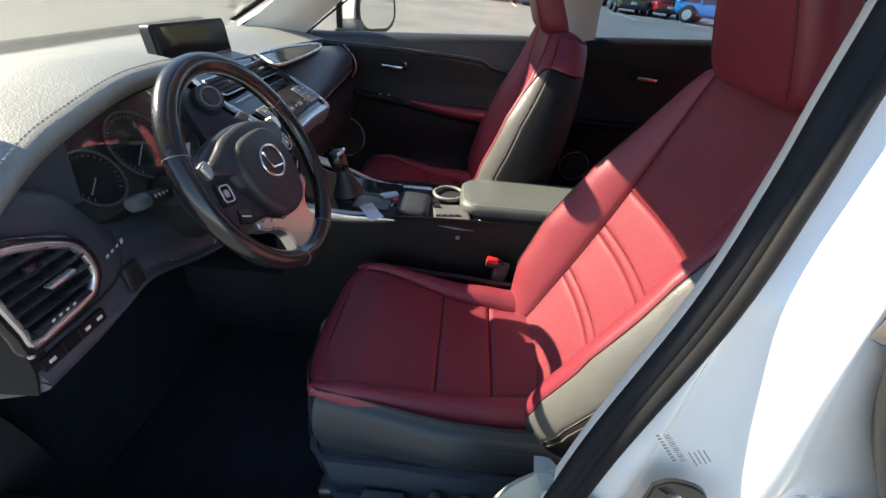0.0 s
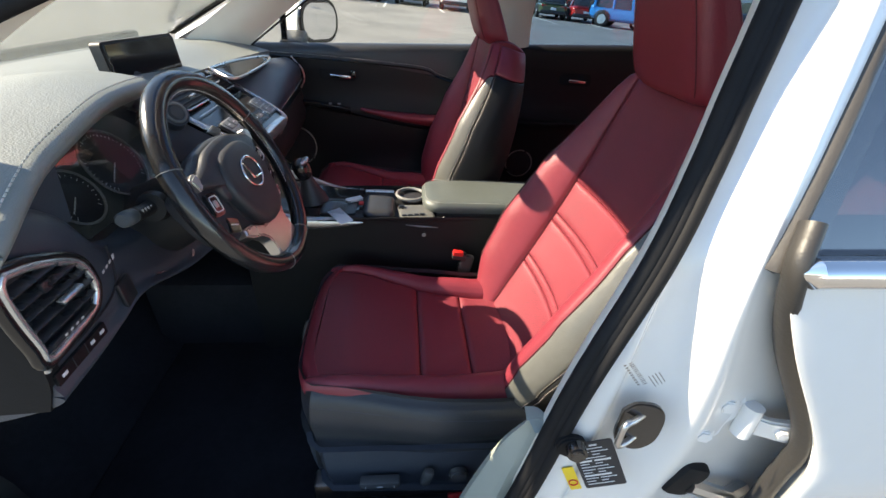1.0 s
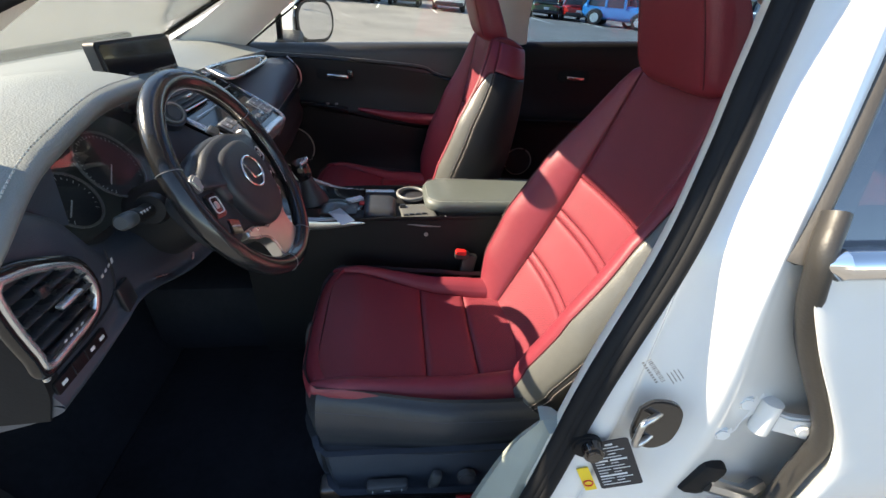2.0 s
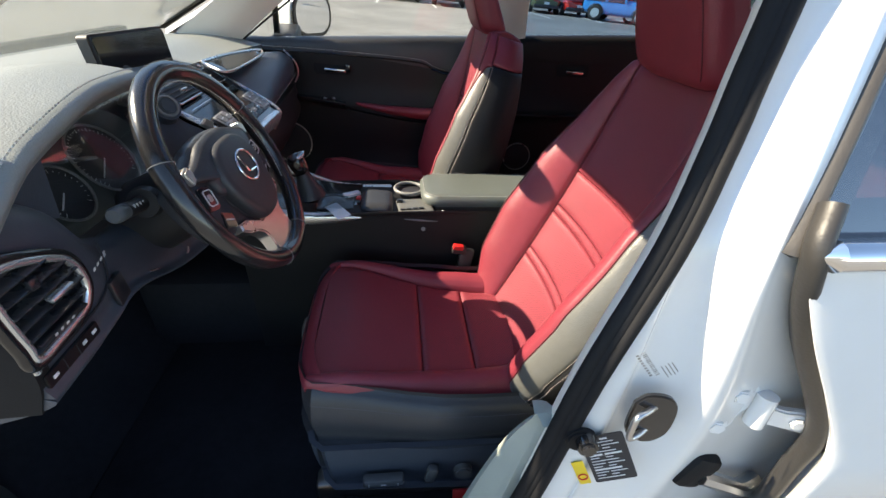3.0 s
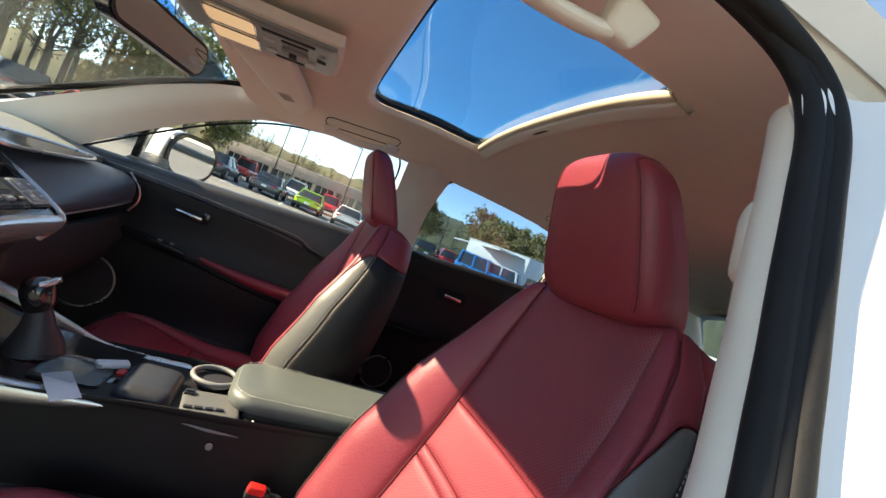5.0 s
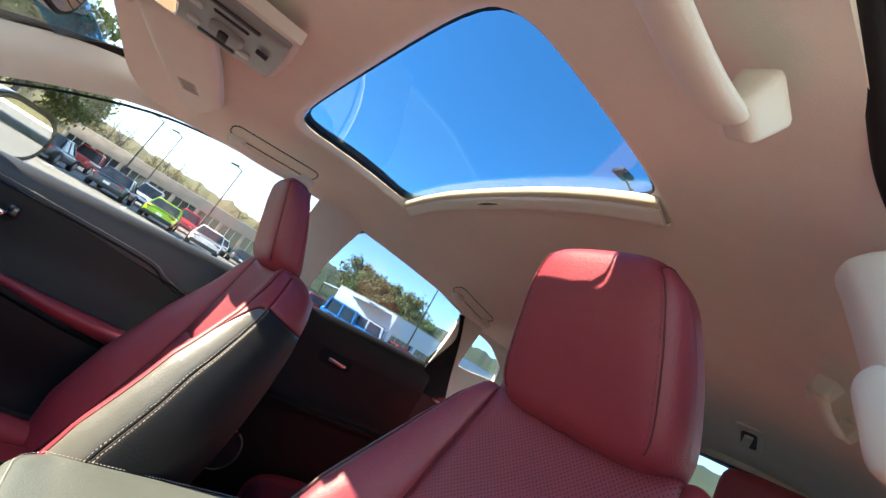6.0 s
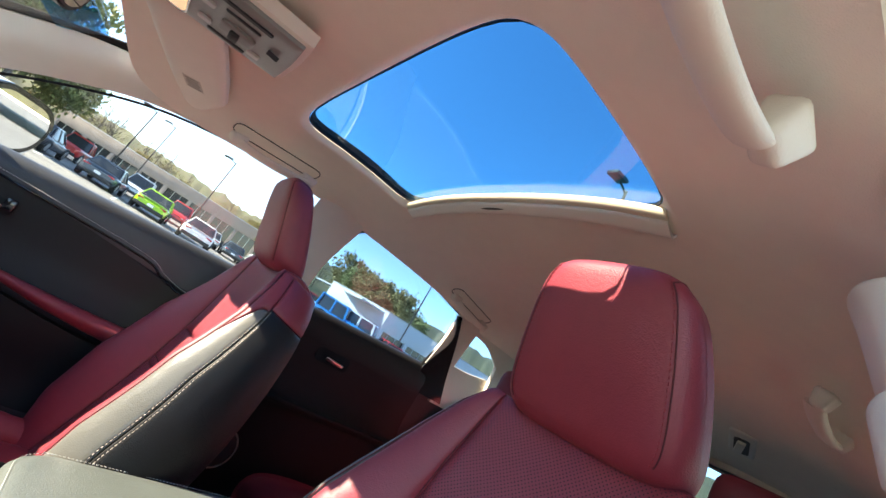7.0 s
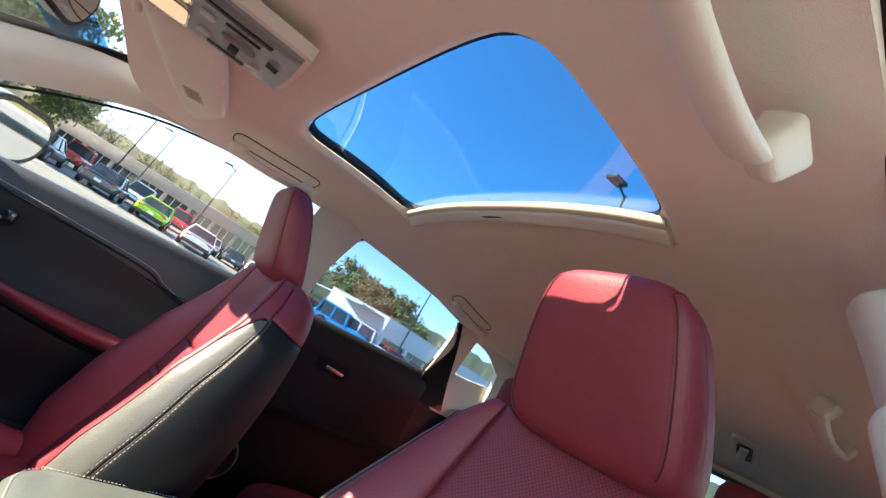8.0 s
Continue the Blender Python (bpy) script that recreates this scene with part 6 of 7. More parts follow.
part("sill_plate", panel(loft([(-0.9, -0.80, 0.425), (1.0, -0.80, 0.425)], [(-0.9, -0.72, 0.42), (1.0, -0.72, 0.42)], [(-0.9, -0.70, 0.30), (1.0, -0.70, 0.30)]), 8, 8, puff=0.003, skirt=0.02, flip=False), BLACK_PLASTIC, CAR, "black scuff plate")
kick = part("front_pillar_inner", panel(loft([(-0.86, -0.79, 0.42), (-0.86, -0.77, 0.8), (-0.80, -0.755, 1.06)], [(-1.1, -0.74, 0.42), (-1.1, -0.74, 0.8), (-1.05, -0.74, 1.06)]), 8, 6, skirt=0.03, flip=True), CARPET, CAR, "black footwell side")

# inner trim of the driver's centre pillar
def pillar_line(dx, dy):
    return [(x + dx, y + dy, z) for x, y, z in SEAL[2:9] + [(0.296, -0.645, 1.405)]]


pillar = part("pillar_trim", panel(loft(pillar_line(0.012, 0.004), pillar_line(0.020, 0.024), pillar_line(0.040, 0.040), pillar_line(0.080, 0.046), pillar_line(0.16, 0.03)), 40, 20, puff=0.003, skirt=0.02, flip=False), CREAM_TRIM, CAR, "cream centre pillar trim")
part("pillar_trim", panel(loft([(0.02, -0.805, 0.44), (0.055, -0.808, 0.58), (0.080, -0.805, 0.72), (0.104, -0.797, 0.82)], [(0.03, -0.735, 0.44), (0.062, -0.738, 0.58), (0.090, -0.758, 0.72), (0.108, -0.792, 0.82)], [(0.4, -0.72, 0.44), (0.4, -0.72, 0.58), (0.4, -0.72, 0.72), (0.4, -0.72, 0.82)]), 10, 10, puff=0.002, skirt=0.02, flip=False), SHADED_TRIM, CAR, "cream lower pillar trim, coloured grey-green as in shade")
belt = thing("seat_belt", "seat belt with cream guide cover on the centre pillar", "seat belt", (0.24, -0.66, 1.2))
GUIDE = pose(0.300, -0.657, 1.275, -18, 14, 0)
part("guide_cover", dome(rounded(0.040, 0.080, 0.018, 6), [(0.004, -0.02), (0.0, 0.002), (0.002, 0.008), (0.006, 0.012), (0.012, 0.014)], GUIDE @ facing((0, 0, 0), (-0.75, 0.66, 0))), CREAM_TRIM, belt, "rounded cream guide cover")

# things on the jamb
striker = thing("door_striker", "steel door latch striker on a black plate", "striker", (0.235, -0.83, 0.84))
P0 = facing((0.207, -0.838, 0.862), (-0.15, -1, 0.05))
part("plate", prism([tuple(p) for p in spline([(-0.020, 0.026), (-0.006, 0.040), (0.020, 0.038), (0.034, 0.018), (0.034, -0.022), (0.016, -0.042), (-0.008, -0.038), (-0.020, -0.018), (-0.020, 0.026)], np.linspace(0, 1, 33))[:-1]], 0.006, 0.002, P0), GLOSS_BLACK, striker, "black striker plate")
part("loop", tube([P0 @ Vector(p) for p in ((0.010, 0.020, 0.0), (-0.006, 0.021, 0.012), (-0.020, 0.019, 0.020), (-0.022, 0, 0.021), (-0.020, -0.019, 0.020), (-0.006, -0.021, 0.012), (0.010, -0.020, 0.0))], 0.004, 10, steps=30), STEEL, striker, "bent steel loop")
stop = thing("door_bumper", "round black rubber door stop", "bumper", (0.145, -0.83, 0.79))
S1 = facing((0.136, -0.834, 0.818), (-0.1, -1, 0.05))
part("base", prism(circle(0.020, 20), 0.008, 0.003, S1), RUBBER, stop)
part("cap", prism(circle(0.013, 16), 0.018, 0.004, S1 @ pose(0.004, 0.004, 0.006)), GLOSS_BLACK, stop)
lab = thing("data_label", "black data label with pale print and yellow warning strip", "label", (0.20, -0.83, 0.76))
L0 = facing((0.182, -0.842, 0.780), (-0.20, -1, 0.05)) @ pose(0, 0, 0, 0, 0, 27)
part("card", prism(rounded(0.056, 0.098, 0.004), 0.0010, 0, L0), INK, lab)
for i in range(14):
    for x0, ln in ((-0.023, 0.012 + 0.005 * ((i * 5) % 3)), (-0.003, 0.010 + 0.006 * ((i * 7) % 3))):
        part("print_line", box((ln, 0.0012 if i % 5 else 0.0030, 0.0005), (0, 0, 0), turn=L0 @ pose(x0 + ln / 2, 0.042 - 0.0063 * i, 0.0013)), PALE_INK, lab, "line of pale print")
part("yellow_strip", prism(rounded(0.016, 0.05, 0.002), 0.0012, 0, L0 @ pose(-0.042, -0.022, 0)), YELLOW, lab, "yellow warning strip")
part("red_mark", tube([L0 @ Vector((-0.042 + 0.006 * math.cos(a), -0.03 + 0.006 * math.sin(a), 0.0018)) for a in np.linspace(0, 2 * math.pi, 16, endpoint=False)], 0.001, 5, closed=True), RED_MARK, lab)
small = thing("paper_label", "small clear label with a printed bar code on white paint", "label", (0.215, -0.83, 0.92))
L1 = facing((0.190, -0.8385, 0.956), (-0.12, -1, 0.06)) @ pose(0, 0, 0, 0, 0, 40)
for i in range(9):
    part("print_mark", box((0.003, 0.0022, 0.0004), (0, 0, 0), turn=L1 @ pose(-0.012, 0.024 - 0.0045 * i, 0.0007)), LABEL_GREY, small, "dark printed character")
for i in range(14):
    part("code_bar", box((0.005, 0.0006 + 0.0004 * (i % 3), 0.0004), (0, 0, 0), turn=L1 @ pose(-0.005, 0.024 - 0.0030 * i, 0.0007)), LABEL_GREY, small)
for i in range(4):
    part("print_line", box((0.0012, 0.020 - 0.003 * (i % 2), 0.0004), (0, 0, 0), turn=L1 @ pose(0.003 + 0.004 * i, -0.016, 0.0007)), LABEL_GREY, small, "small dark print")
H0 = facing((0.322, -0.828, 0.868), (-0.25, -1, 0.1))
hinge = part("hinge", prism(closed_line([(-0.026, 0.040), (0.0, 0.052), (0.024, 0.040), (0.030, 0.010), (0.018, -0.010), (0.014, -0.034), (-0.008, -0.050), (-0.030, -0.038), (-0.030, -0.010), (-0.020, 0.008)], 50), 0.009, 0.003, H0), WHITE_PAINT, CAR, "white painted door hinge")
for x, y in ((0.002, 0.026), (-0.008, -0.030)):
    part("washer", prism(circle(0.0155, 24), 0.003, 0.001, H0 @ pose(x, y, 0.009)), WHITE_PAINT, hinge)
    part("bolt", prism(circle(0.0105, 6), 0.009, 0.002, H0 @ pose(x, y, 0.012)), WHITE_PAINT, hinge, "painted bolt head")
part("knuckle", tube([H0 @ Vector((0.034, 0.030, 0.012)), H0 @ Vector((0.034, -0.018, 0.012))], 0.012, 16), WHITE_PAINT, hinge)
part("arm", prism([(0.026, 0.020), (0.060, 0.012), (0.105, 0.014), (0.112, -0.006), (0.100, -0.022), (0.060, -0.016), (0.026, -0.012)], 0.010, 0.003, H0 @ pose(0, 0, 0.008)), WHITE_PAINT, hinge)
for x, y in ((0.075, -0.002), (0.098, -0.004)):
    part("bolt", prism(circle(0.008, 6), 0.006, 0.0015, H0 @ pose(x, y, 0.018)), WHITE_PAINT, hinge)
strap = thing("door_check", "black rubber door check boot", "door check", (0.33, -0.83, 0.72))
part("boot", box((0.05, 0.04, 0.07), (0.325, -0.835, 0.735), turn=pose(0, 0, 0, 0, 20, 0), bevel=0.014), RUBBER, strap)
part("link", tube([(0.33, -0.85, 0.73), (0.39, -0.86, 0.71), (0.44, -0.84, 0.69)], 0.012, 8), STEEL, strap)

# rear door, outside
outer_door = thing("rear_door", "closed white rear door with chrome moulding and dark glass", "car door", (0.8, -0.85, 0.4))
edge_x = [(0.405, 0.44), (0.448, 0.638), (0.446, 0.80), (0.434, 0.885), (0.362, 1.014), (0.322, 1.106)]
lines = []
for x, z in edge_x:
    y = -float(np.interp(z, [0.44, 0.64, 0.80, 0.90, 1.0, 1.09], [0.872, 0.900, 0.912, 0.900, 0.882, 0.856]))
    lines.append([(x, y + 0.012, z), (x + 0.012, y, z), (0.6, y - 0.004, z), (0.9, y - 0.002, z + 0.004), (1.18, y + 0.012, z + 0.012)])
part("door_skin", panel(loft(*lines), 36, 40, skirt=0.03, flip=False), WHITE_PAINT, outer_door, "white door skin")
part("edge_seal", tube(spline([(x - 0.002, -0.83 if z > 1.12 else -0.852 if z > 0.9 else -0.878, z) for x, z in edge_x + [(0.335, 1.15)]], np.linspace(0, 1, 50)), 0.0125, 14, flat=0.75), surface("grey_rubber", (0.032, 0.030, 0.028), 0.45, grain=0.2, grain_size=0.003), outer_door, "grey rubber edge seal")
part("chrome_moulding", tube(spline([(0.316, -0.858, 1.112), (0.6, -0.872, 1.126), (1.19, -0.862, 1.157)], np.linspace(0, 1, 48)), [0.004] + [0.016] * 46, 12), CHROME, outer_door, "chrome belt moulding")
part("window_frame", panel(loft([(0.305, -0.832, 1.10), (0.356, -0.775, 1.225), (0.404, -0.715, 1.345), (0.44, -0.675, 1.44)], [(0.316, -0.842, 1.10), (0.368, -0.784, 1.225), (0.417, -0.722, 1.345), (0.455, -0.679, 1.44)], [(0.326, -0.834, 1.10), (0.379, -0.775, 1.225), (0.428, -0.713, 1.345), (0.468, -0.671, 1.43)]), 24, 8, puff=0.002, skirt=0.015, flip=True), surface("brown_grey_rubber", (0.055, 0.05, 0.045), 0.5, grain=0.2, grain_size=0.003), outer_door, "grey window frame moulding")
g = part("window_pane", slab(loft([(0.33, -0.832, 1.105), (0.7, -0.838, 1.125), (1.16, -0.83, 1.15)], [(0.45, -0.695, 1.40), (0.7, -0.68, 1.44), (1.10, -0.69, 1.41)]), 12, 8, 0.004), PRIVACY, outer_door, "dark privacy glass")
g.visible_shadow = False
part("door_trim", panel(loft([(0.40, -0.80, 1.09), (0.8, -0.80, 1.10), (1.1, -0.79, 1.12)], [(0.40, -0.72, 1.09), (0.8, -0.72, 1.10), (1.1, -0.71, 1.12)], [(0.40, -0.71, 0.8), (0.8, -0.70, 0.8), (1.1, -0.70, 0.8)], [(0.40, -0.71, 0.35), (0.8, -0.70, 0.35), (1.1, -0.70, 0.35)]), 12, 16, skirt=0.02, flip=False), BLACK_PLASTIC, outer_door, "black inner door trim")
part("body_quarter", panel(loft([(1.19, -0.86, 0.42), (1.7, -0.87, 0.45), (2.28, -0.75, 0.45)], [(1.19, -0.90, 0.8), (1.7, -0.90, 0.8), (2.28, -0.76, 0.8)], [(1.19, -0.84, 1.12), (1.7, -0.76, 1.11), (2.12, -0.62, 1.07)]), 16, 12, skirt=0.03, flip=True), WHITE_PAINT, CAR)
part("tail_pillar", panel(loft([(1.12, -0.72, 1.13), (1.12, -0.66, 1.30), (1.08, -0.62, 1.45)], [(1.6, -0.68, 1.10), (1.52, -0.64, 1.28), (1.45, -0.60, 1.43)], [(2.08, -0.60, 1.04), (1.96, -0.57, 1.22), (1.80, -0.53, 1.39)]), 14, 12, skirt=0.02, flip=False), CREAM_TRIM, CAR, "cream tail pillar trim")

outer_door.location.x -= 0.035

# ---- roof fittings ----
def grab_handle(x0, x1, side, y, label):
    xm = (x0 + x1) / 2
    z = float(head_z(xm, y)) - (0.038 if side > 0 else 0.018)
    lean = -side * math.degrees(math.atan2(head_z(xm, y - 0.02) - head_z(xm, y + 0.02), 0.04))
    rise = math.degrees(math.atan2(float(head_z(x1, y) - head_z(x0, y)), x1 - x0)) if side > 0 else 0.0
    m = pose(xm, side * y, z, lean, -rise, 0)
    w = x1 - x0
    h = thing("grab_handle", label, "grab handle", (xm, side * y, z + 0.02), group="roof grab handles")
    drop = 0.026 if side > 0 else 0.034
    if side > 0:
        # Dark tube drawn for the shade where the handle stands off the roof.
        part("outline", tube([m @ Vector((px, py, 0.020 if side > 0 else 0.008)) for px, py in rounded(w + 0.058, 0.056, 0.022, 6)], 0.0016, 6, closed=True), HANDLE_DARK, h, "dark line for the shade round the handle")
    for k in (-1, 1):
        foot = m @ pose(k * w / 2, 0, -0.010)
        part("end_cap", box((0.050, 0.034, drop), (0, 0, 0), turn=foot @ pose(k * 0.006, 0, 0, 180, k * 8, 0), bevel=0.008, segments=4, taper=(0.70, 0.70)), CREAM_TRIM, h, "faceted cream end cap")
    bow = [m @ Vector((q * w / 2, -side * 0.006, d - drop * 0.4)) for q, d in ((-0.99, -0.006), (-0.9, -0.010), (-0.6, -0.014), (-0.2, -0.016), (0.2, -0.016), (0.6, -0.014), (0.9, -0.010), (0.99, -0.006))]
    part("grip", tube(bow, 0.0172, 18, steps=28, flat=0.50, up=m.to_3x3() @ Vector((0, 0, 1))), CREAM_TRIM, h, "flat curved cream grip")
    return h


grab_handle(-0.015, 0.175, 1, 0.520, "cream folding grab handle over the passenger window")
grab_handle(-0.030, 0.158, -1, 0.580, "cream folding grab handle over the door opening")
grab_handle(0.88, 1.05, 1, 0.53, "cream grab handle over the rear window")
grab_handle(0.82, 1.04, -1, 0.525, "cream grab handle behind the centre pillar")

visor = thing("sun_visor", "cream sun visor folded up with small warning label", "sun visor", (-0.19, 0.38, 1.46))
part("blade", panel(loft([(-0.275, 0.12, 1.432), (-0.222, 0.36, 1.428), (-0.165, 0.51, 1.416)], [(-0.215, 0.105, 1.438), (-0.170, 0.34, 1.433), (-0.125, 0.53, 1.418)], [(-0.155, 0.09, 1.446), (-0.122, 0.24, 1.443), (-0.090, 0.39, 1.430)]), 24, 16, puff=0.008, rim=0.014, skirt=0.012, flip=False), CREAM_TRIM, visor, "padded cream visor blade")
LB = pose(-0.160, 0.375, 1.4215, -4, -7, -20)
part("label", box((0.036, 0.048, 0.0006), (0, 0, 0), turn=LB), LABEL_BEIGE, visor, "small pale warning label")
for i in range(5):
    part("print_line", box((0.028 - 0.004 * (i % 2), 0.004, 0.0004), (0, 0, 0), turn=LB @ pose(0, -0.018 + 0.009 * i, -0.0005)), LABEL_GREY, visor, "line of grey print")
part("pivot", tube([(-0.285, 0.15, 1.440), (-0.285, 0.20, 1.440)], 0.008, 10), CREAM_TRIM, visor)
part("clip", box((0.03, 0.03, 0.02), (-0.283, 0.13, 1.442), bevel=0.006), CREAM_TRIM, visor)

lamp = thing("overhead_console", "grey overhead map lamp console with switches", "map lamp", (-0.15, 0, 1.46))
part("surround", panel(loft([(-0.34, -0.085, 1.440), (-0.345, 0, 1.442), (-0.34, 0.095, 1.440)], [(-0.19, -0.088, 1.449), (-0.19, 0, 1.451), (-0.19, 0.098, 1.449)], [(-0.042, -0.084, 1.466), (-0.038, 0, 1.468), (-0.042, 0.094, 1.466)]), 14, 14, puff=0.004, skirt=0.02, flip=False), CREAM_TRIM, lamp, "cream console surround")
plate = part("console_plate", panel(loft([(-0.325, -0.077, 1.433), (-0.33, 0, 1.434), (-0.325, 0.087, 1.433)], [(-0.19, -0.080, 1.441), (-0.19, 0, 1.442), (-0.19, 0.090, 1.441)], [(-0.050, -0.077, 1.456), (-0.047, 0, 1.458), (-0.050, 0.087, 1.456)]), 10, 10, puff=0.003, skirt=0.008, flip=False), surface("console_grey", (0.22, 0.235, 0.225), 0.32, grain=0.2, grain_size=0.001), lamp, "grey console plate")


def on_plate(x, y):
    return pose(x, y, 1.4382 + 0.104 * (x + 0.19), 0, -6, 0)


for y in (-0.036, 0.046):
    part("lamp_lens", prism(rounded(0.080, 0.060, 0.008), 0.004, 0.0015, on_plate(-0.235, y) @ pose(0, 0, 0.001, 180, 0, 0)), LAMP_LENS, plate, "warm map lamp lens")
    part("lens_rim", tube([on_plate(-0.235, y) @ Vector((px, py, -0.002)) for px, py in rounded(0.084, 0.064, 0.010)], 0.0018, 6, closed=True), CHROME_SATIN, plate)
part("slot", prism(rounded(0.095, 0.010, 0.003), 0.003, 0.001, on_plate(-0.135, -0.054) @ pose(0, 0, 0.001, 180, 0, 0)), INK, plate, "black slot")
part("slot", prism(rounded(0.050, 0.006, 0.002), 0.003, 0.001, on_plate(-0.125, -0.030) @ pose(0, 0, 0.001, 180, 0, 0)), INK, plate, "black slot")
part("slot", prism(rounded(0.058, 0.009, 0.003), 0.003, 0.001, on_plate(-0.135, 0.068) @ pose(0, 0, 0.001, 180, 0, 0)), INK, plate, "black slot")
roller = part("roof_switch", dome(rounded(0.050, 0.038, 0.008), [(0.0, 0.0), (0.0, 0.004), (0.003, 0.006), (0.010, 0.006)], on_plate(-0.125, 0.020) @ pose(0, 0, 0.001, 180, 0, 0)), GREY_MID, plate, "grey roof switch")
part("switch_ridge", box((0.014, 0.026, 0.007), (0, 0, 0), turn=on_plate(-0.128, 0.020) @ pose(0, 0, -0.008), bevel=0.002), INK, roller)
for x, y in ((-0.170, 0.046), (-0.095, 0.050), (-0.172, -0.012)):
    part("switch", prism(rounded(0.020, 0.014, 0.003), 0.004, 0.001, on_plate(x, y) @ pose(0, 0, 0.001, 180, 0, 0)), GREY_LIGHT, plate)
part("grille", join(*[box((0.018, 0.0026, 0.002), (0, 0, 0), turn=on_plate(-0.074, -0.010 + 0.0065 * i) @ pose(0, 0, -0.003, 0, 0, 12)) for i in range(3)]), INK, plate, "microphone slots")

lamp.location = (-0.163, 0.008, 1.455)
rvm = thing("rear_view_mirror", "black framed rear view mirror below the windscreen top", "mirror", (-0.36, 0, 1.40))
R0 = facing((-0.340, 0.005, 1.362), (0.955, -0.28, -0.04))
part("housing", prism([(x, y) for x, y in rounded(0.262, 0.070, 0.028, 6)], 0.03, 0.010, R0 @ pose(0, 0, 0.0, 0, 180, 0)), GLOSS_BLACK, rvm)
part("frame", prism(rounded(0.262, 0.070, 0.028, 6), 0.006, 0.003, R0), GLOSS_BLACK, rvm)
part("mirror_glass", prism(rounded(0.246, 0.056, 0.023, 6), 0.001, 0, R0 @ pose(0, 0, 0.0062)), MIRROR, rvm, "mirror glass")
part("arm", tube([(-0.355, 0.0, 1.375), (-0.40, 0.0, 1.405), (-0.45, 0.0, 1.425)], 0.012, 10), BLACK_PLASTIC, rvm)
part("sensor_cover", box((0.10, 0.09, 0.05), (-0.44, 0.0, 1.43), turn=pose(0, 0, 0, 0, -28, 0), bevel=0.015), BLACK_PLASTIC, rvm)
anchor = thing("belt_anchor", "cream rear belt guide in the headliner", "belt guide", (1.55, -0.25, 1.42))
AN = pose(1.50, -0.255, float(head_z(1.50, 0.255)) - 0.002, 0, 8, 12)
part("plate", dome(rounded(0.20, 0.070, 0.016, 5), [(0.0, 0.006), (0.0, -0.004), (0.003, -0.007), (0.010, -0.008)], AN), CREAM_TRIM, anchor)
part("slot", prism(rounded(0.13, 0.040, 0.012), 0.003, 0, AN @ pose(0, 0, -0.011)), HANDLE_DARK, anchor, "dark belt slot")
part("tongue", box((0.10, 0.022, 0.012), (0, 0, 0), turn=AN @ pose(0.0, 0.004, -0.014, 0, 0, 6), bevel=0.004), CREAM_TRIM, anchor)

reflector = thing("sill_reflector", "red honeycomb reflector beside the seat base", "reflector", (0.06, -0.68, 0.36))
part("lens", box((0.075, 0.012, 0.04), (0.058, -0.672, 0.352), turn=pose(0, 0, 0, -40, 0, 0), bevel=0.003), RED_MARK, reflector)
for i in range(3):
    part("rib", box((0.07, 0.002, 0.002), (0.058, -0.682 + 0.003 * i, 0.350 + 0.009 * (i - 1)), turn=pose(0, 0, 0, -40, 0, 0)), RED_THREAD, reflector)


# ---- the car park ----
marks = thing("parking_line", "worn white painted parking line on asphalt", "road marking", (0, 0, 0), group="parking lines")
part("stripe", box((0.11, 5.2, 0.006), (0, 0, 0.004)), LINE_PAINT, marks)
slope = Matrix.Rotation(math.atan(0.03), 4, "Y") @ Matrix.Rotation(math.atan(0.015), 4, "X")
marks.matrix_basis = Matrix.Translation((-1.0, 26.2, gz(-1.0, 26.2) + 0.004)) @ slope
for k in range(-6, 9):
    if k:
        x = -1.0 + 3.1 * k
        copy_thing(marks, Matrix.Translation((x, 26.2, gz(x, 26.2) + 0.004)) @ slope)
for k in range(7):
    x, y = -17.0 - 1.2 * k, 4.0 + 3.0 * k
    copy_thing(marks, Matrix.Translation((x, y, gz(x, y) + 0.004)) @ slope @ Matrix.Rotation(radians(70), 4, "Z"))


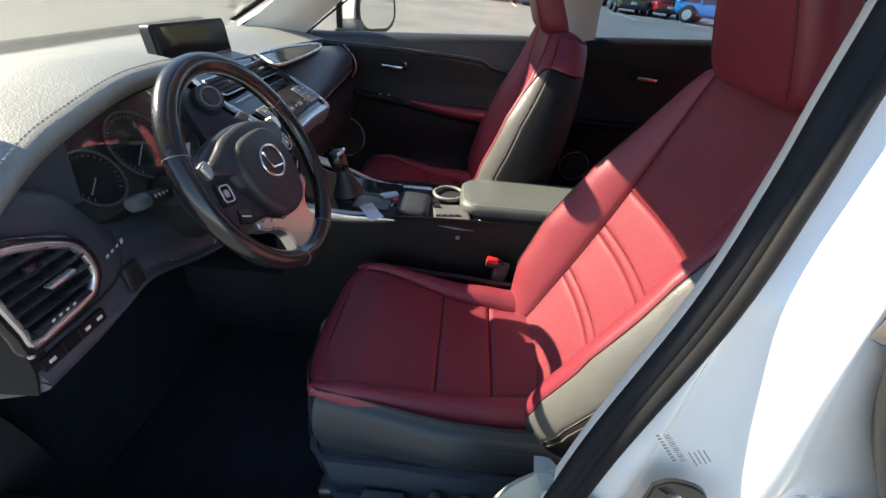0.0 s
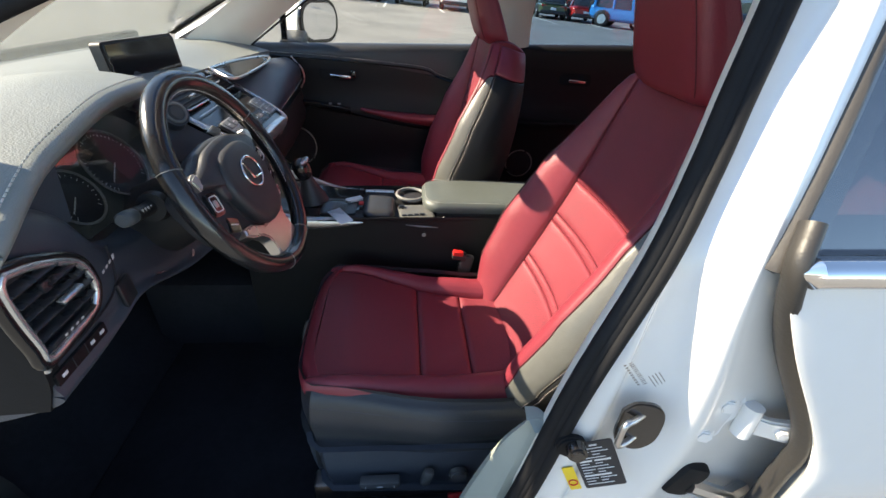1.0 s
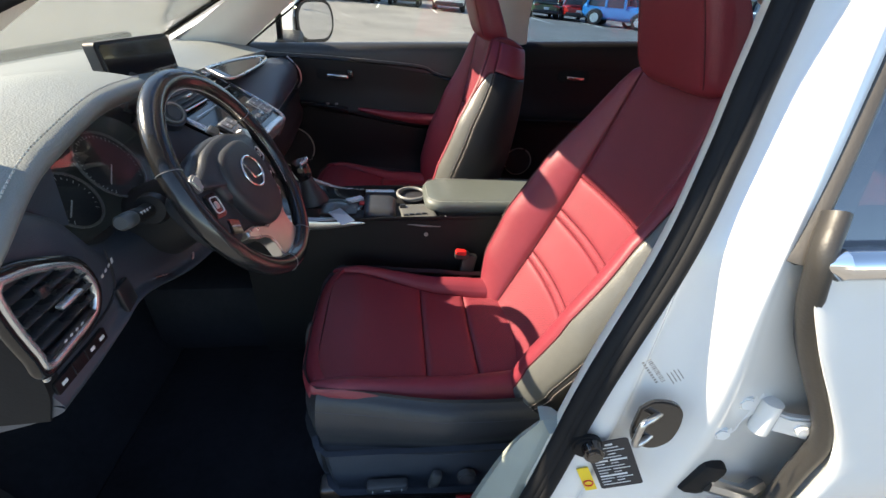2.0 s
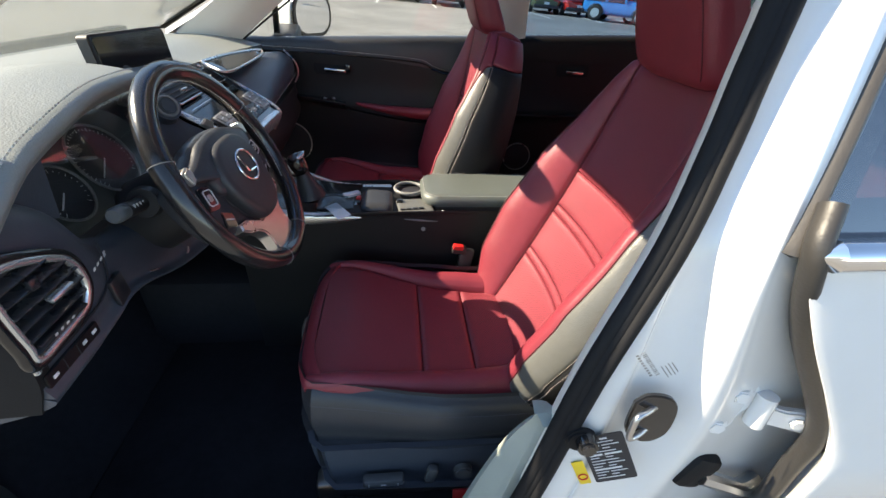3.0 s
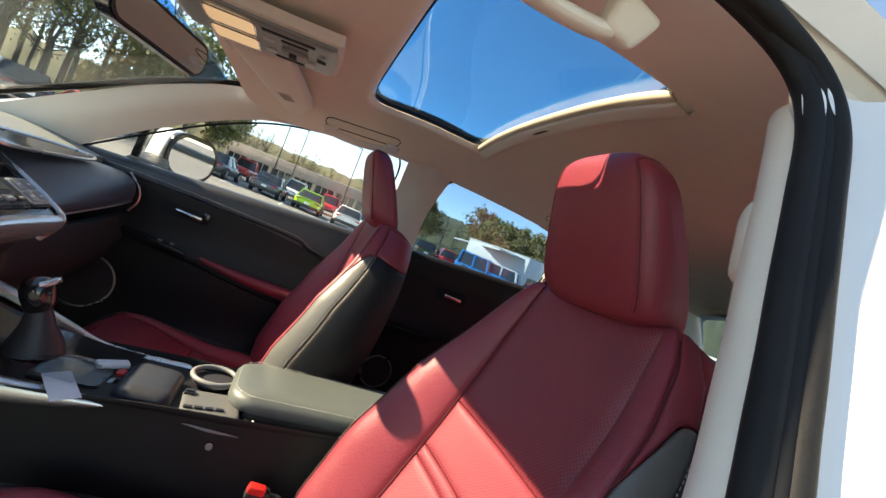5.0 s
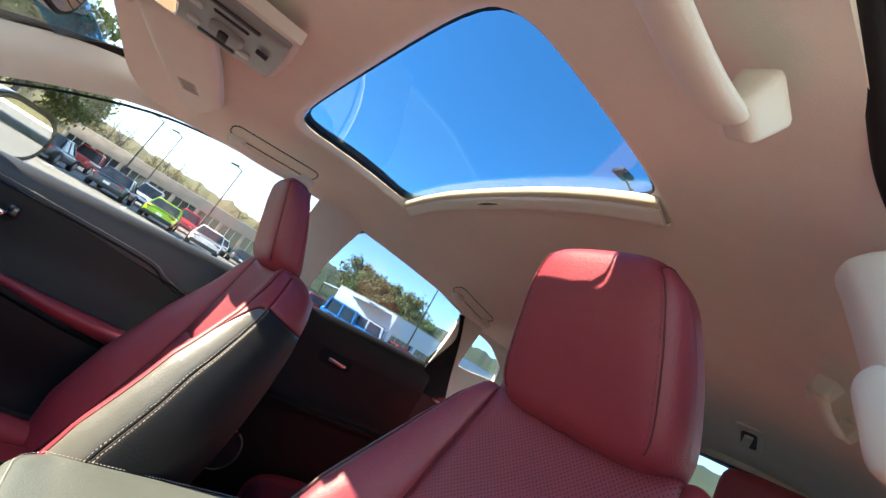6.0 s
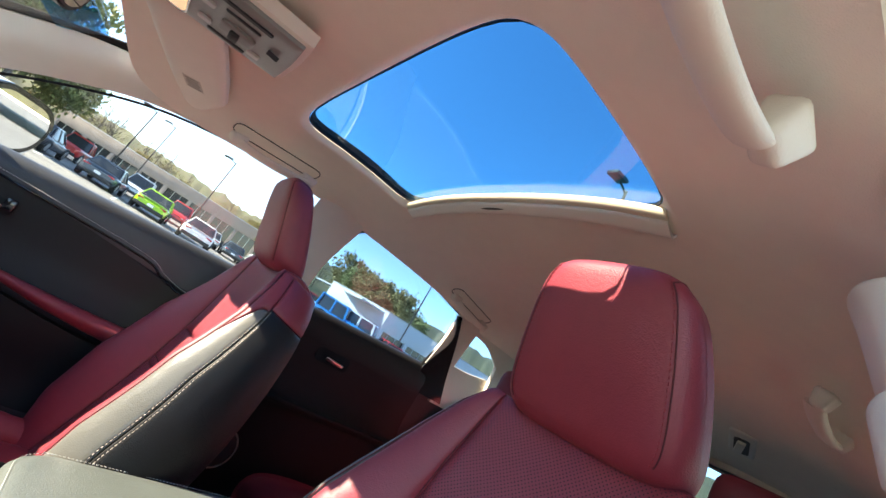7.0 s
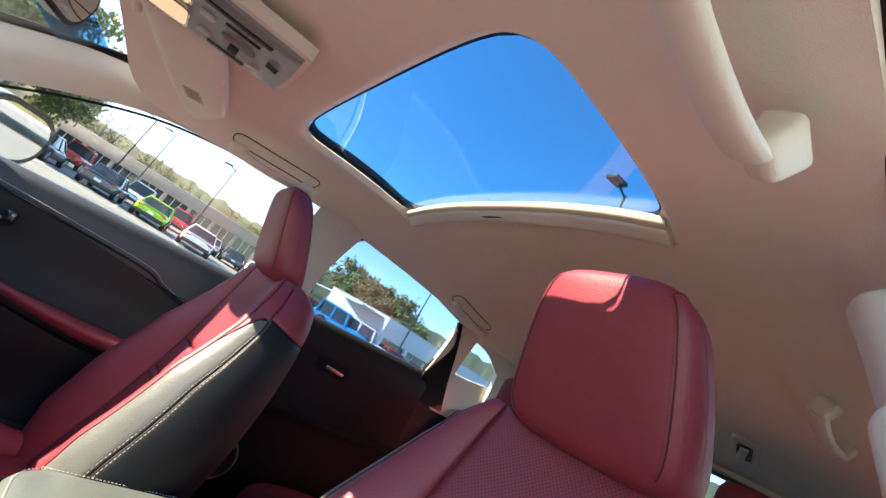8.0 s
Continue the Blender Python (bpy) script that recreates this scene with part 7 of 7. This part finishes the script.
def parked_car(name, label, paint, length=4.7, width=1.86, height=1.42, style="coupe"):
    """A car standing at the origin and facing +x."""
    c = thing(name, label, "car", group="parked cars")
    tall = style in ("jeep", "suv", "pickup")
    z0, belt = (0.32, 1.05) if tall else (0.24, 0.88)
    half = length / 2

    def hull(u, v):
        a = 2 * np.pi * np.asarray(u)
        q = np.asarray(v)
        if style == "jeep":
            w = np.interp(q, [0, 0.02, 0.1, 0.9, 0.98, 1], [0.80, 0.86, 0.9, 0.86, 0.80, 0.7])
            top = np.interp(q, [0, 0.02, 0.62, 0.66, 0.97, 1], [1.0, 1.10, 1.10, 1.08, 1.04, 0.95])
        elif tall:
            w = np.interp(q, [0, 0.03, 0.15, 0.85, 0.97, 1], [0.7, 0.9, 1, 1, 0.86, 0.6])
            top = np.interp(q, [0, 0.03, 0.65, 0.75, 0.95, 1], [0.9, 1.06, 1.06, 1.04, 0.95, 0.7])
        else:
            w = np.interp(q, [0, 0.04, 0.2, 0.5, 0.8, 0.96, 1], [0.72, 0.92, 1, 0.97, 0.98, 0.84, 0.6])
            top = np.interp(q, [0, 0.03, 0.12, 0.3, 0.65, 0.95, 1], [0.82, 0.98, 1.02, 0.97, 0.95, 0.76, 0.6])
        top = top * belt
        bot = z0 + 0.10 * (np.abs(2 * q - 1) ** 6)
        cs, sn = np.cos(a), np.sin(a)
        e = 0.42
        y = width / 2 * w * np.sign(cs) * np.abs(cs) ** e
        z = (top + bot) / 2 + (top - bot) / 2 * np.sign(sn) * np.abs(sn) ** e
        return np.stack([(-half + length * q) + 0 * y, y, z], -1)

    bm2 = panel(hull, 40, 28, skirt=0, wrap=True)
    bmesh.ops.holes_fill(bm2, edges=[e for e in bm2.edges if e.is_boundary])
    bmesh.ops.recalc_face_normals(bm2, faces=bm2.faces[:])
    body = part("body", bm2, paint, c)
    spans = {"coupe": (0.13, 0.24, 0.55, 0.72), "sedan": (0.10, 0.24, 0.58, 0.75), "suv": (0.015, 0.06, 0.58, 0.74), "jeep": (0.02, 0.03, 0.58, 0.63), "pickup": (0.40, 0.44, 0.64, 0.74)}[style]

    def cabin(grow, t0, t1):
        def at(u, v):
            a = 2 * np.pi * np.asarray(u)
            t = t0 + (t1 - t0) * np.asarray(v)
            s0 = spans[0] + (spans[1] - spans[0]) * t
            s1 = spans[3] + (spans[2] - spans[3]) * t
            cs, sn = np.cos(a), np.sin(a)
            k = (np.abs(cs) ** 8 + np.abs(sn) ** 8) ** (-1 / 8)
            lean_in = 0.06 if style == "jeep" else 0.20
            x = -half + length * ((s0 + s1) / 2 + (s1 - s0) / 2 * cs * k)
            y = (width / 2 * 0.90 - lean_in * t + grow) * sn * k
            return np.stack([x + grow * cs, y, belt * 0.93 + (height - belt * 0.93) * t + 0 * x], -1)
        return at

    part("window_glass", panel(cabin(0.0, 0.0, 0.97), 40, 6, skirt=0, wrap=True), DARK_GLASS, body, "dark glasshouse")
    roof_bm = panel(cabin(0.012, 0.90, 1.0), 40, 3, skirt=0, wrap=True)
    bmesh.ops.holes_fill(roof_bm, edges=[e for e in roof_bm.edges if e.is_boundary])
    part("roof", roof_bm, paint, body)
    for s in (1, -1):
        for f in (0.03, 0.5, 0.97):
            a0 = spans[0] + 0.02 + (spans[3] - spans[0] - 0.04) * f
            a1 = spans[1] + 0.02 + (spans[2] - spans[1] - 0.04) * f
            part("pillar", tube([(-half + length * a0, s * width * 0.452, belt * 0.93), (-half + length * a1, s * (width * 0.452 - (0.06 if style == "jeep" else 0.20) * 0.94), height - 0.06)], 0.075 if style == "jeep" else 0.035, 6), paint, body)
        part("tail_lamp", box((0.04, 0.34 if style == "coupe" else 0.14, 0.10 if style != "jeep" else 0.2), (-half + 0.03, s * width * 0.32, belt * 0.82), bevel=0.015), TAIL_RED, body, "red tail lamp")
        part("head_lamp", box((0.05, 0.22, 0.09), (half - 0.07, s * width * 0.30, belt * 0.70), bevel=0.02), GREY_LIGHT, body, "pale head lamp")
    part("bumper", box((0.12, width * 0.86, 0.20), (-half + 0.03, 0, z0 + 0.16), bevel=0.05), BLACK_PLASTIC, body, "dark rear bumper")
    part("bumper", box((0.12, width * 0.80, 0.20), (half - 0.04, 0, z0 + 0.14), bevel=0.05), BLACK_PLASTIC, body, "dark front bumper")
    part("grille", box((0.04, width * 0.45, 0.22), (half - 0.035, 0, belt * 0.66), bevel=0.02), INK, body)
    part("number_plate", box((0.02, 0.32, 0.13), (-half - 0.012, 0, belt * 0.66), bevel=0.004), WHITE_PLASTIC, body, "pale number plate")
    rad = 0.40 if tall else 0.345
    for fx in (-0.30, 0.31):
        for s in (1, -1):
            x, y = length * fx, s * (width / 2 - 0.10)
            ty = part("wheel", tube([(x, y - 0.11 * s, rad), (x, y - 0.09 * s, rad), (x, y + 0.09 * s, rad), (x, y + 0.115 * s, rad)], (rad - 0.04, rad, rad, rad - 0.04), 24), TYRE, c, "black tyre")
            part("rim", tube([(x, y + 0.10 * s, rad), (x, y + 0.122 * s, rad)], (rad * 0.64, rad * 0.60), 20), SILVER, ty, "silver rim")
            part("wheel_arch", tube([(x + (rad + 0.05) * math.cos(a), s * width / 2 * 0.985, rad + (rad + 0.04) * math.sin(a)) for a in np.linspace(0.05, math.pi - 0.05, 14)], 0.035, 6), BLACK_PLASTIC, body, "dark wheel arch")
    if style == "coupe":
        part("spoiler", box((0.16, width * 0.8, 0.03), (-half + 0.14, 0, belt * 1.08), bevel=0.01), INK, body)
    if style == "jeep":
        part("spare_wheel", tube([(-half - 0.02, 0, 1.0), (-half - 0.22, 0, 1.0)], 0.37, 24), TYRE, c, "spare wheel")
    return c


def paint(name, color):
    return surface(name, color, 0.3, coat=0.8, stain=0.05, stain_size=0.5)


P_DARK, P_GREY, P_LIME = paint("dark_blue_paint", (0.02, 0.024, 0.035)), paint("slate_paint", (0.06, 0.085, 0.115)), paint("lime_paint", (0.28, 0.55, 0.02))
P_WHITE, P_OLIVE, P_RED, P_BLUE = WHITE_PAINT, paint("olive_paint", (0.07, 0.09, 0.035)), paint("red_paint", (0.5, 0.02, 0.015)), paint("bright_blue_paint", (0.004, 0.22, 0.55))


def park(ob, az, dist, turn):
    x, y = -0.08 + dist * math.sin(radians(az)), -1.0 + dist * math.cos(radians(az))
    ob.matrix_basis = Matrix.Translation((x, y, gz(x, y))) @ slope @ Matrix.Rotation(radians(turn), 4, "Z")
    return ob


dark = park(parked_car("parked_car", "dark blue coupe parked nose in", P_DARK), -9.9, 29.5, 84)
grey = park(parked_car("parked_car", "slate grey coupe parked nose in", P_GREY), -3.8, 30.5, 84)
lime = park(parked_car("parked_car", "lime green coupe parked nose in", P_LIME), 1.3, 30.3, 84)
white = park(parked_car("parked_car", "white coupe parked nose in", P_WHITE), 6.4, 29.0, 84)
olive = park(parked_car("parked_car", "olive green coupe parked nose in", P_OLIVE), 17.4, 32.5, 80)
red = park(parked_car("parked_car", "red coupe parked nose in", P_RED), 20.9, 32.5, 80)
jeep = park(parked_car("parked_jeep", "bright blue boxy off-road car with flat roof", P_BLUE, 4.1, 1.87, 1.86, "jeep"), 26.3, 29.5, 322)
wjeep = park(parked_car("parked_jeep", "white boxy off-road car with flat roof", P_WHITE, 4.5, 1.87, 1.86, "jeep"), 30.3, 30.0, 322)
pickup = park(parked_car("parked_truck", "white pickup truck in the second row", P_WHITE, 5.5, 1.98, 1.90, "pickup"), -0.9, 41.0, 262)
red_truck = park(parked_car("parked_truck", "red pickup truck in the second row", P_RED, 5.5, 1.98, 1.9, "pickup"), 3.6, 43.0, 262)
for az, d, src in ((7.6, 41.5, white), (10.6, 41, grey), (-7.2, 42, red_truck), (13.4, 40, white), (23.3, 41, white), (27.2, 41, olive), (33.4, 30.5, red), (36.4, 31, grey), (39.4, 30.5, white),
                   (-13.8, 30.5, grey), (-28.0, 24.5, dark), (-23.0, 31.0, red), (-32.5, 27.0, grey), (-37.0, 26.0, pickup), (-42.5, 25.0, dark)):
    x, y = -0.08 + d * math.sin(radians(az)), -1.0 + d * math.cos(radians(az))
    copy_thing(src, Matrix.Translation((x, y, gz(x, y))) @ slope @ Matrix.Rotation(radians(84 if az > -20 else 130), 4, "Z"))


def light_pole(az, dist, top, r=0.07):
    x, y = -0.08 + dist * math.sin(radians(az)), -1.0 + dist * math.cos(radians(az))
    z = gz(x, y)
    p = thing("street_lamp", "dark bronze car park light pole", "street lamp", (x, y, z), group="light poles")
    part("foot", tube([(x, y, z - 0.1), (x, y, z + 0.75)], 0.26, 16), STUCCO, p, "round concrete foot")
    part("pole", tube([(x, y, z + 0.7), (x, y, top)], (r, r * 0.7), 10), POLE_METAL, p)
    part("arm", tube([(x, y, top - 0.1), (x - 0.5, y, top + 0.02)], 0.04, 8), POLE_METAL, p)
    part("lamp_head", box((0.75, 0.42, 0.14), (x - 0.75, y, top + 0.05), turn=pose(0, 0, 0, 0, -10, 0), bevel=0.03), POLE_METAL, p, "flat square lamp head")


for az, d, top in ((-4.2, 44, 7.8), (-2.0, 52, 8.8), (5.0, 43, 8.0), (34.6, 36, 9.6)):
    light_pole(az, d, top)
light_pole(51.9, 13.5, 9.6, r=0.08)



def building(name, label, corners, z_top, wall_mat, bays, band=0.42):
    """A long low building along a row of ground points, with a recessed dark glass front under a plain parapet."""
    b = thing(name, label, "building", (*corners[0], gz(*corners[0])))
    for (x0, y0), (x1, y1) in zip(corners, corners[1:]):
        d = Vector((x1 - x0, y1 - y0, 0))
        ln, ang = d.length, math.degrees(math.atan2(d.y, d.x))
        zb = min(gz(x0, y0), gz(x1, y1)) - 0.3
        cut = zb + (z_top - zb) * (1 - band)
        base = Matrix.Translation((x0, y0, 0)) @ Matrix.Rotation(radians(ang), 4, "Z")
        wall = part("wall", box((ln, 0.5, z_top - cut), (ln / 2, 0.25, (z_top + cut) / 2), bevel=0.03), wall_mat, b)
        bmx = base
        wall.data.transform(bmx)
        cap = part("coping", box((ln + 0.1, 0.62, 0.12), (ln / 2, 0.25, z_top + 0.06), bevel=0.02), GREY_LIGHT, b)
        cap.data.transform(bmx)
        n = max(1, round(ln / bays))
        for i in range(n + 1):
            pier = part("pier", box((0.55, 0.6, cut - zb), (min(max(ln * i / n, 0.3), ln - 0.3), 0.25, (cut + zb) / 2), bevel=0.02), wall_mat, b)
            pier.data.transform(bmx)
        for i in range(n):
            w0, w1 = ln * i / n + 0.3, ln * (i + 1) / n - 0.3
            win = part("window", box((w1 - w0, 0.08, cut - zb), ((w0 + w1) / 2, 0.40, (cut + zb) / 2)), DARK_GLASS, b, "dark shop window")
            win.data.transform(bmx)
            for k in range(1, 3):
                bar = part("mullion", box((0.08, 0.12, cut - zb), (w0 + (w1 - w0) * k / 3, 0.36, (cut + zb) / 2)), GREY_LIGHT, win)
                bar.data.transform(bmx)
    return b


building("dealer_building", "white flat-roofed showroom with dark windows", [(21.8, 50.5), (27.0, 43.0), (50.0, 43.5)], 4.35, STUCCO, 5.0)
part("roof_deck", box((30, 16, 0.2), (38, 51.5, 4.0)), GREY_LIGHT, bpy.data.objects["dealer_building"])
building("long_building", "long low brick building with rows of pale framed windows", [(-14, 78), (20, 72)], 6.0, BRICK_RED, 4.0, band=0.3)


# ---- trees ----
def tree(name, label, height, leaf, leaves, seed, bare=False, leaf_size=0.16):
    rnd = random.Random(seed)
    t = thing(name, label, "tree", group="trees at the car park edge")
    tips = []
    trunk = [(0, 0, -0.2)]
    for k in range(1, 7):
        trunk.append((rnd.uniform(-0.12, 0.12) * k * 0.5, rnd.uniform(-0.12, 0.12) * k * 0.5, height * 0.95 * k / 6))
    r0 = height * 0.014 + 0.04
    part("trunk", tube(trunk, (r0, r0 * 0.75, r0 * 0.3), 7, steps=10), BARK, t)
    line = spline(trunk, np.linspace(0, 1, 40))
    limbs = []
    for k in range(16 if bare else 13):
        s = rnd.uniform(0.3 if not bare else 0.35, 0.97)
        p = line[int(s * 39)]
        a, up = rnd.uniform(0, 6.283), rnd.uniform(0.3, 1.1)
        ln = height * (0.34 if not bare else 0.26) * (1.15 - s) + 0.5
        q = p + np.array([math.cos(a) * ln, math.sin(a) * ln, up * ln])
        m = (p + q) / 2 + np.array([rnd.uniform(-0.2, 0.2), rnd.uniform(-0.2, 0.2), -0.1 * ln])
        limbs.append(tube([p, m, q], (r0 * 0.35, r0 * 0.1), 5, steps=5))
        tips += [m, q, (m + q) / 2]
        for j in range(4 if bare else 2):
            e = q + np.array([rnd.uniform(-1, 1), rnd.uniform(-1, 1), rnd.uniform(0.1, 1.2)]) * ln * 0.45
            st = m + (q - m) * rnd.random()
            limbs.append(tube([st, (st + e) / 2 + np.array([0, 0, 0.08 * ln]), e], (r0 * 0.12, r0 * 0.04), 4))
            tips.append(e)
    part("limbs", join(*limbs), BARK, t, "spreading branches")
    bm3 = bmesh.new()
    for k in range(leaves):
        c = tips[rnd.randrange(len(tips))]
        spread = height * 0.055
        o = Vector((c[0] + rnd.gauss(0, spread), c[1] + rnd.gauss(0, spread), c[2] + rnd.gauss(0, spread * 0.8)))
        s = leaf_size * rnd.uniform(0.6, 1.5)
        e = Euler((rnd.uniform(0, 3.14), rnd.uniform(0, 3.14), rnd.uniform(0, 6.28))).to_matrix()
        v = [bm3.verts.new(o + e @ Vector(w)) for w in ((-s, 0, 0), (0, -s * 0.5, s * 0.15), (s, 0, 0), (0, s * 0.5, s * 0.15))]
        bm3.faces.new(v)
    part("crown", bm3, leaf, t, "thin scattered leaves" if bare else "leafy crown", smooth=False)
    return t


T_BARE = [tree("tree", "tall bare tree with thin autumn leaves", 13, LEAF_AUTUMN, 500, 3, True), tree("tree", "tall leafless woodland tree", 15, LEAF_AUTUMN, 220, 5, True), tree("tree", "slim woodland tree with green undergrowth leaves", 10, LEAF_GREEN, 900, 9, True)]
T_FULL = [tree("tree", "green broad tree with a full crown", 9, LEAF_GREEN, 5200, 12, leaf_size=0.2), tree("tree", "yellowing broad autumn tree", 9, LEAF_AUTUMN, 4800, 21, leaf_size=0.2)]
rnd = random.Random(77)


def plant(src, az, d, turn, s=1.0, first=False):
    x, y = -0.08 + d * math.sin(radians(az)), -1.0 + d * math.cos(radians(az))
    m = Matrix.Translation((x, y, max(-3, min(3, gz(x, y))))) @ Matrix.Rotation(turn, 4, "Z")
    if first:
        src.matrix_basis = m
        return src
    src = copy_thing(src, m)
    src.scale = (s, s, s)
    return src


for k, src in enumerate(T_BARE):
    plant(src, -30 - 9 * k, 40 + 3 * k, k, first=True)
plant(T_FULL[0], -14.5, 36, 0.3, first=True)
plant(T_FULL[1], 29.5, 70, 1.0, first=True)
for k in range(64):
    plant(T_BARE[k % 3], rnd.uniform(-80, -17), rnd.uniform(37, 62), rnd.uniform(0, 6.28), rnd.uniform(0.8, 1.15))
for az, d, i, s in ((-16.8, 40, 0, 0.9), (-11.5, 44, 0, 0.8), (-19, 42, 1, 0.9), (26.5, 72, 0, 1.1), (32.5, 68, 1, 1.0), (24.2, 80, 1, 1.2), (35, 74, 0, 0.9), (14.5, 76, 0, 0.85), (16.5, 82, 1, 1.0), (30.8, 75, 0, 1.1), (28, 66, 1, 0.9)):
    plant(T_FULL[i], az, d, rnd.uniform(0, 6.28), s)
for k in range(26):
    plant(T_FULL[k % 2], rnd.uniform(-82, -18), rnd.uniform(46, 60), rnd.uniform(0, 6.28), rnd.uniform(0.35, 0.6))

for k in range(110):
    plant((T_BARE[0], T_BARE[1], T_FULL[1])[k % 3], rnd.uniform(-24, 22), rnd.uniform(105, 170), rnd.uniform(0, 6.28), rnd.uniform(0.55, 0.9))

# grass bank and wooded ridge far off
bm = bmesh.new()
rows_ = []
for i in range(61):
    az = radians(-95 + 75 * i / 60)
    rows_.append([bm.verts.new((r * math.sin(az), r * math.cos(az), gz(r * math.sin(az), r * math.cos(az)) + h)) for r, h in ((33, 0.02), (36, 0.5), (44, 1.0), (70, 1.2))])
for a, b in zip(rows_, rows_[1:]):
    for j in range(3):
        bm.faces.new((a[j], a[j + 1], b[j + 1], b[j]))
tagged(part("grass_bank", bm, GRASS), "dry grass bank along the car park edge", "grass", kind="stuff")
bm = bmesh.new()
rows_ = []
for i in range(481):
    az = radians(-100 + 200 * i / 480)
    col = []
    for j, (r, el) in enumerate(((120, 0.0), (135, 2.6), (165, 4.6), (190, 5.0), (215, 3.0))):
        n = noise.noise(Vector((i * 0.23, j * 1.7, 0))) + 0.9 * noise.noise(Vector((i * 1.3, j * 3.1, 4)))
        col.append(bm.verts.new((r * math.sin(az), r * math.cos(az), 1.2 + r * math.tan(radians(el)) + (1.3 * n if j else 0))))
    rows_.append(col)
for a, b in zip(rows_, rows_[1:]):
    for j in range(4):
        bm.faces.new((a[j], a[j + 1], b[j + 1], b[j]))
tagged(part("wooded_ridge", bm, HILL_WOOD), "far wooded ridge in autumn colours", "woods", kind="stuff")
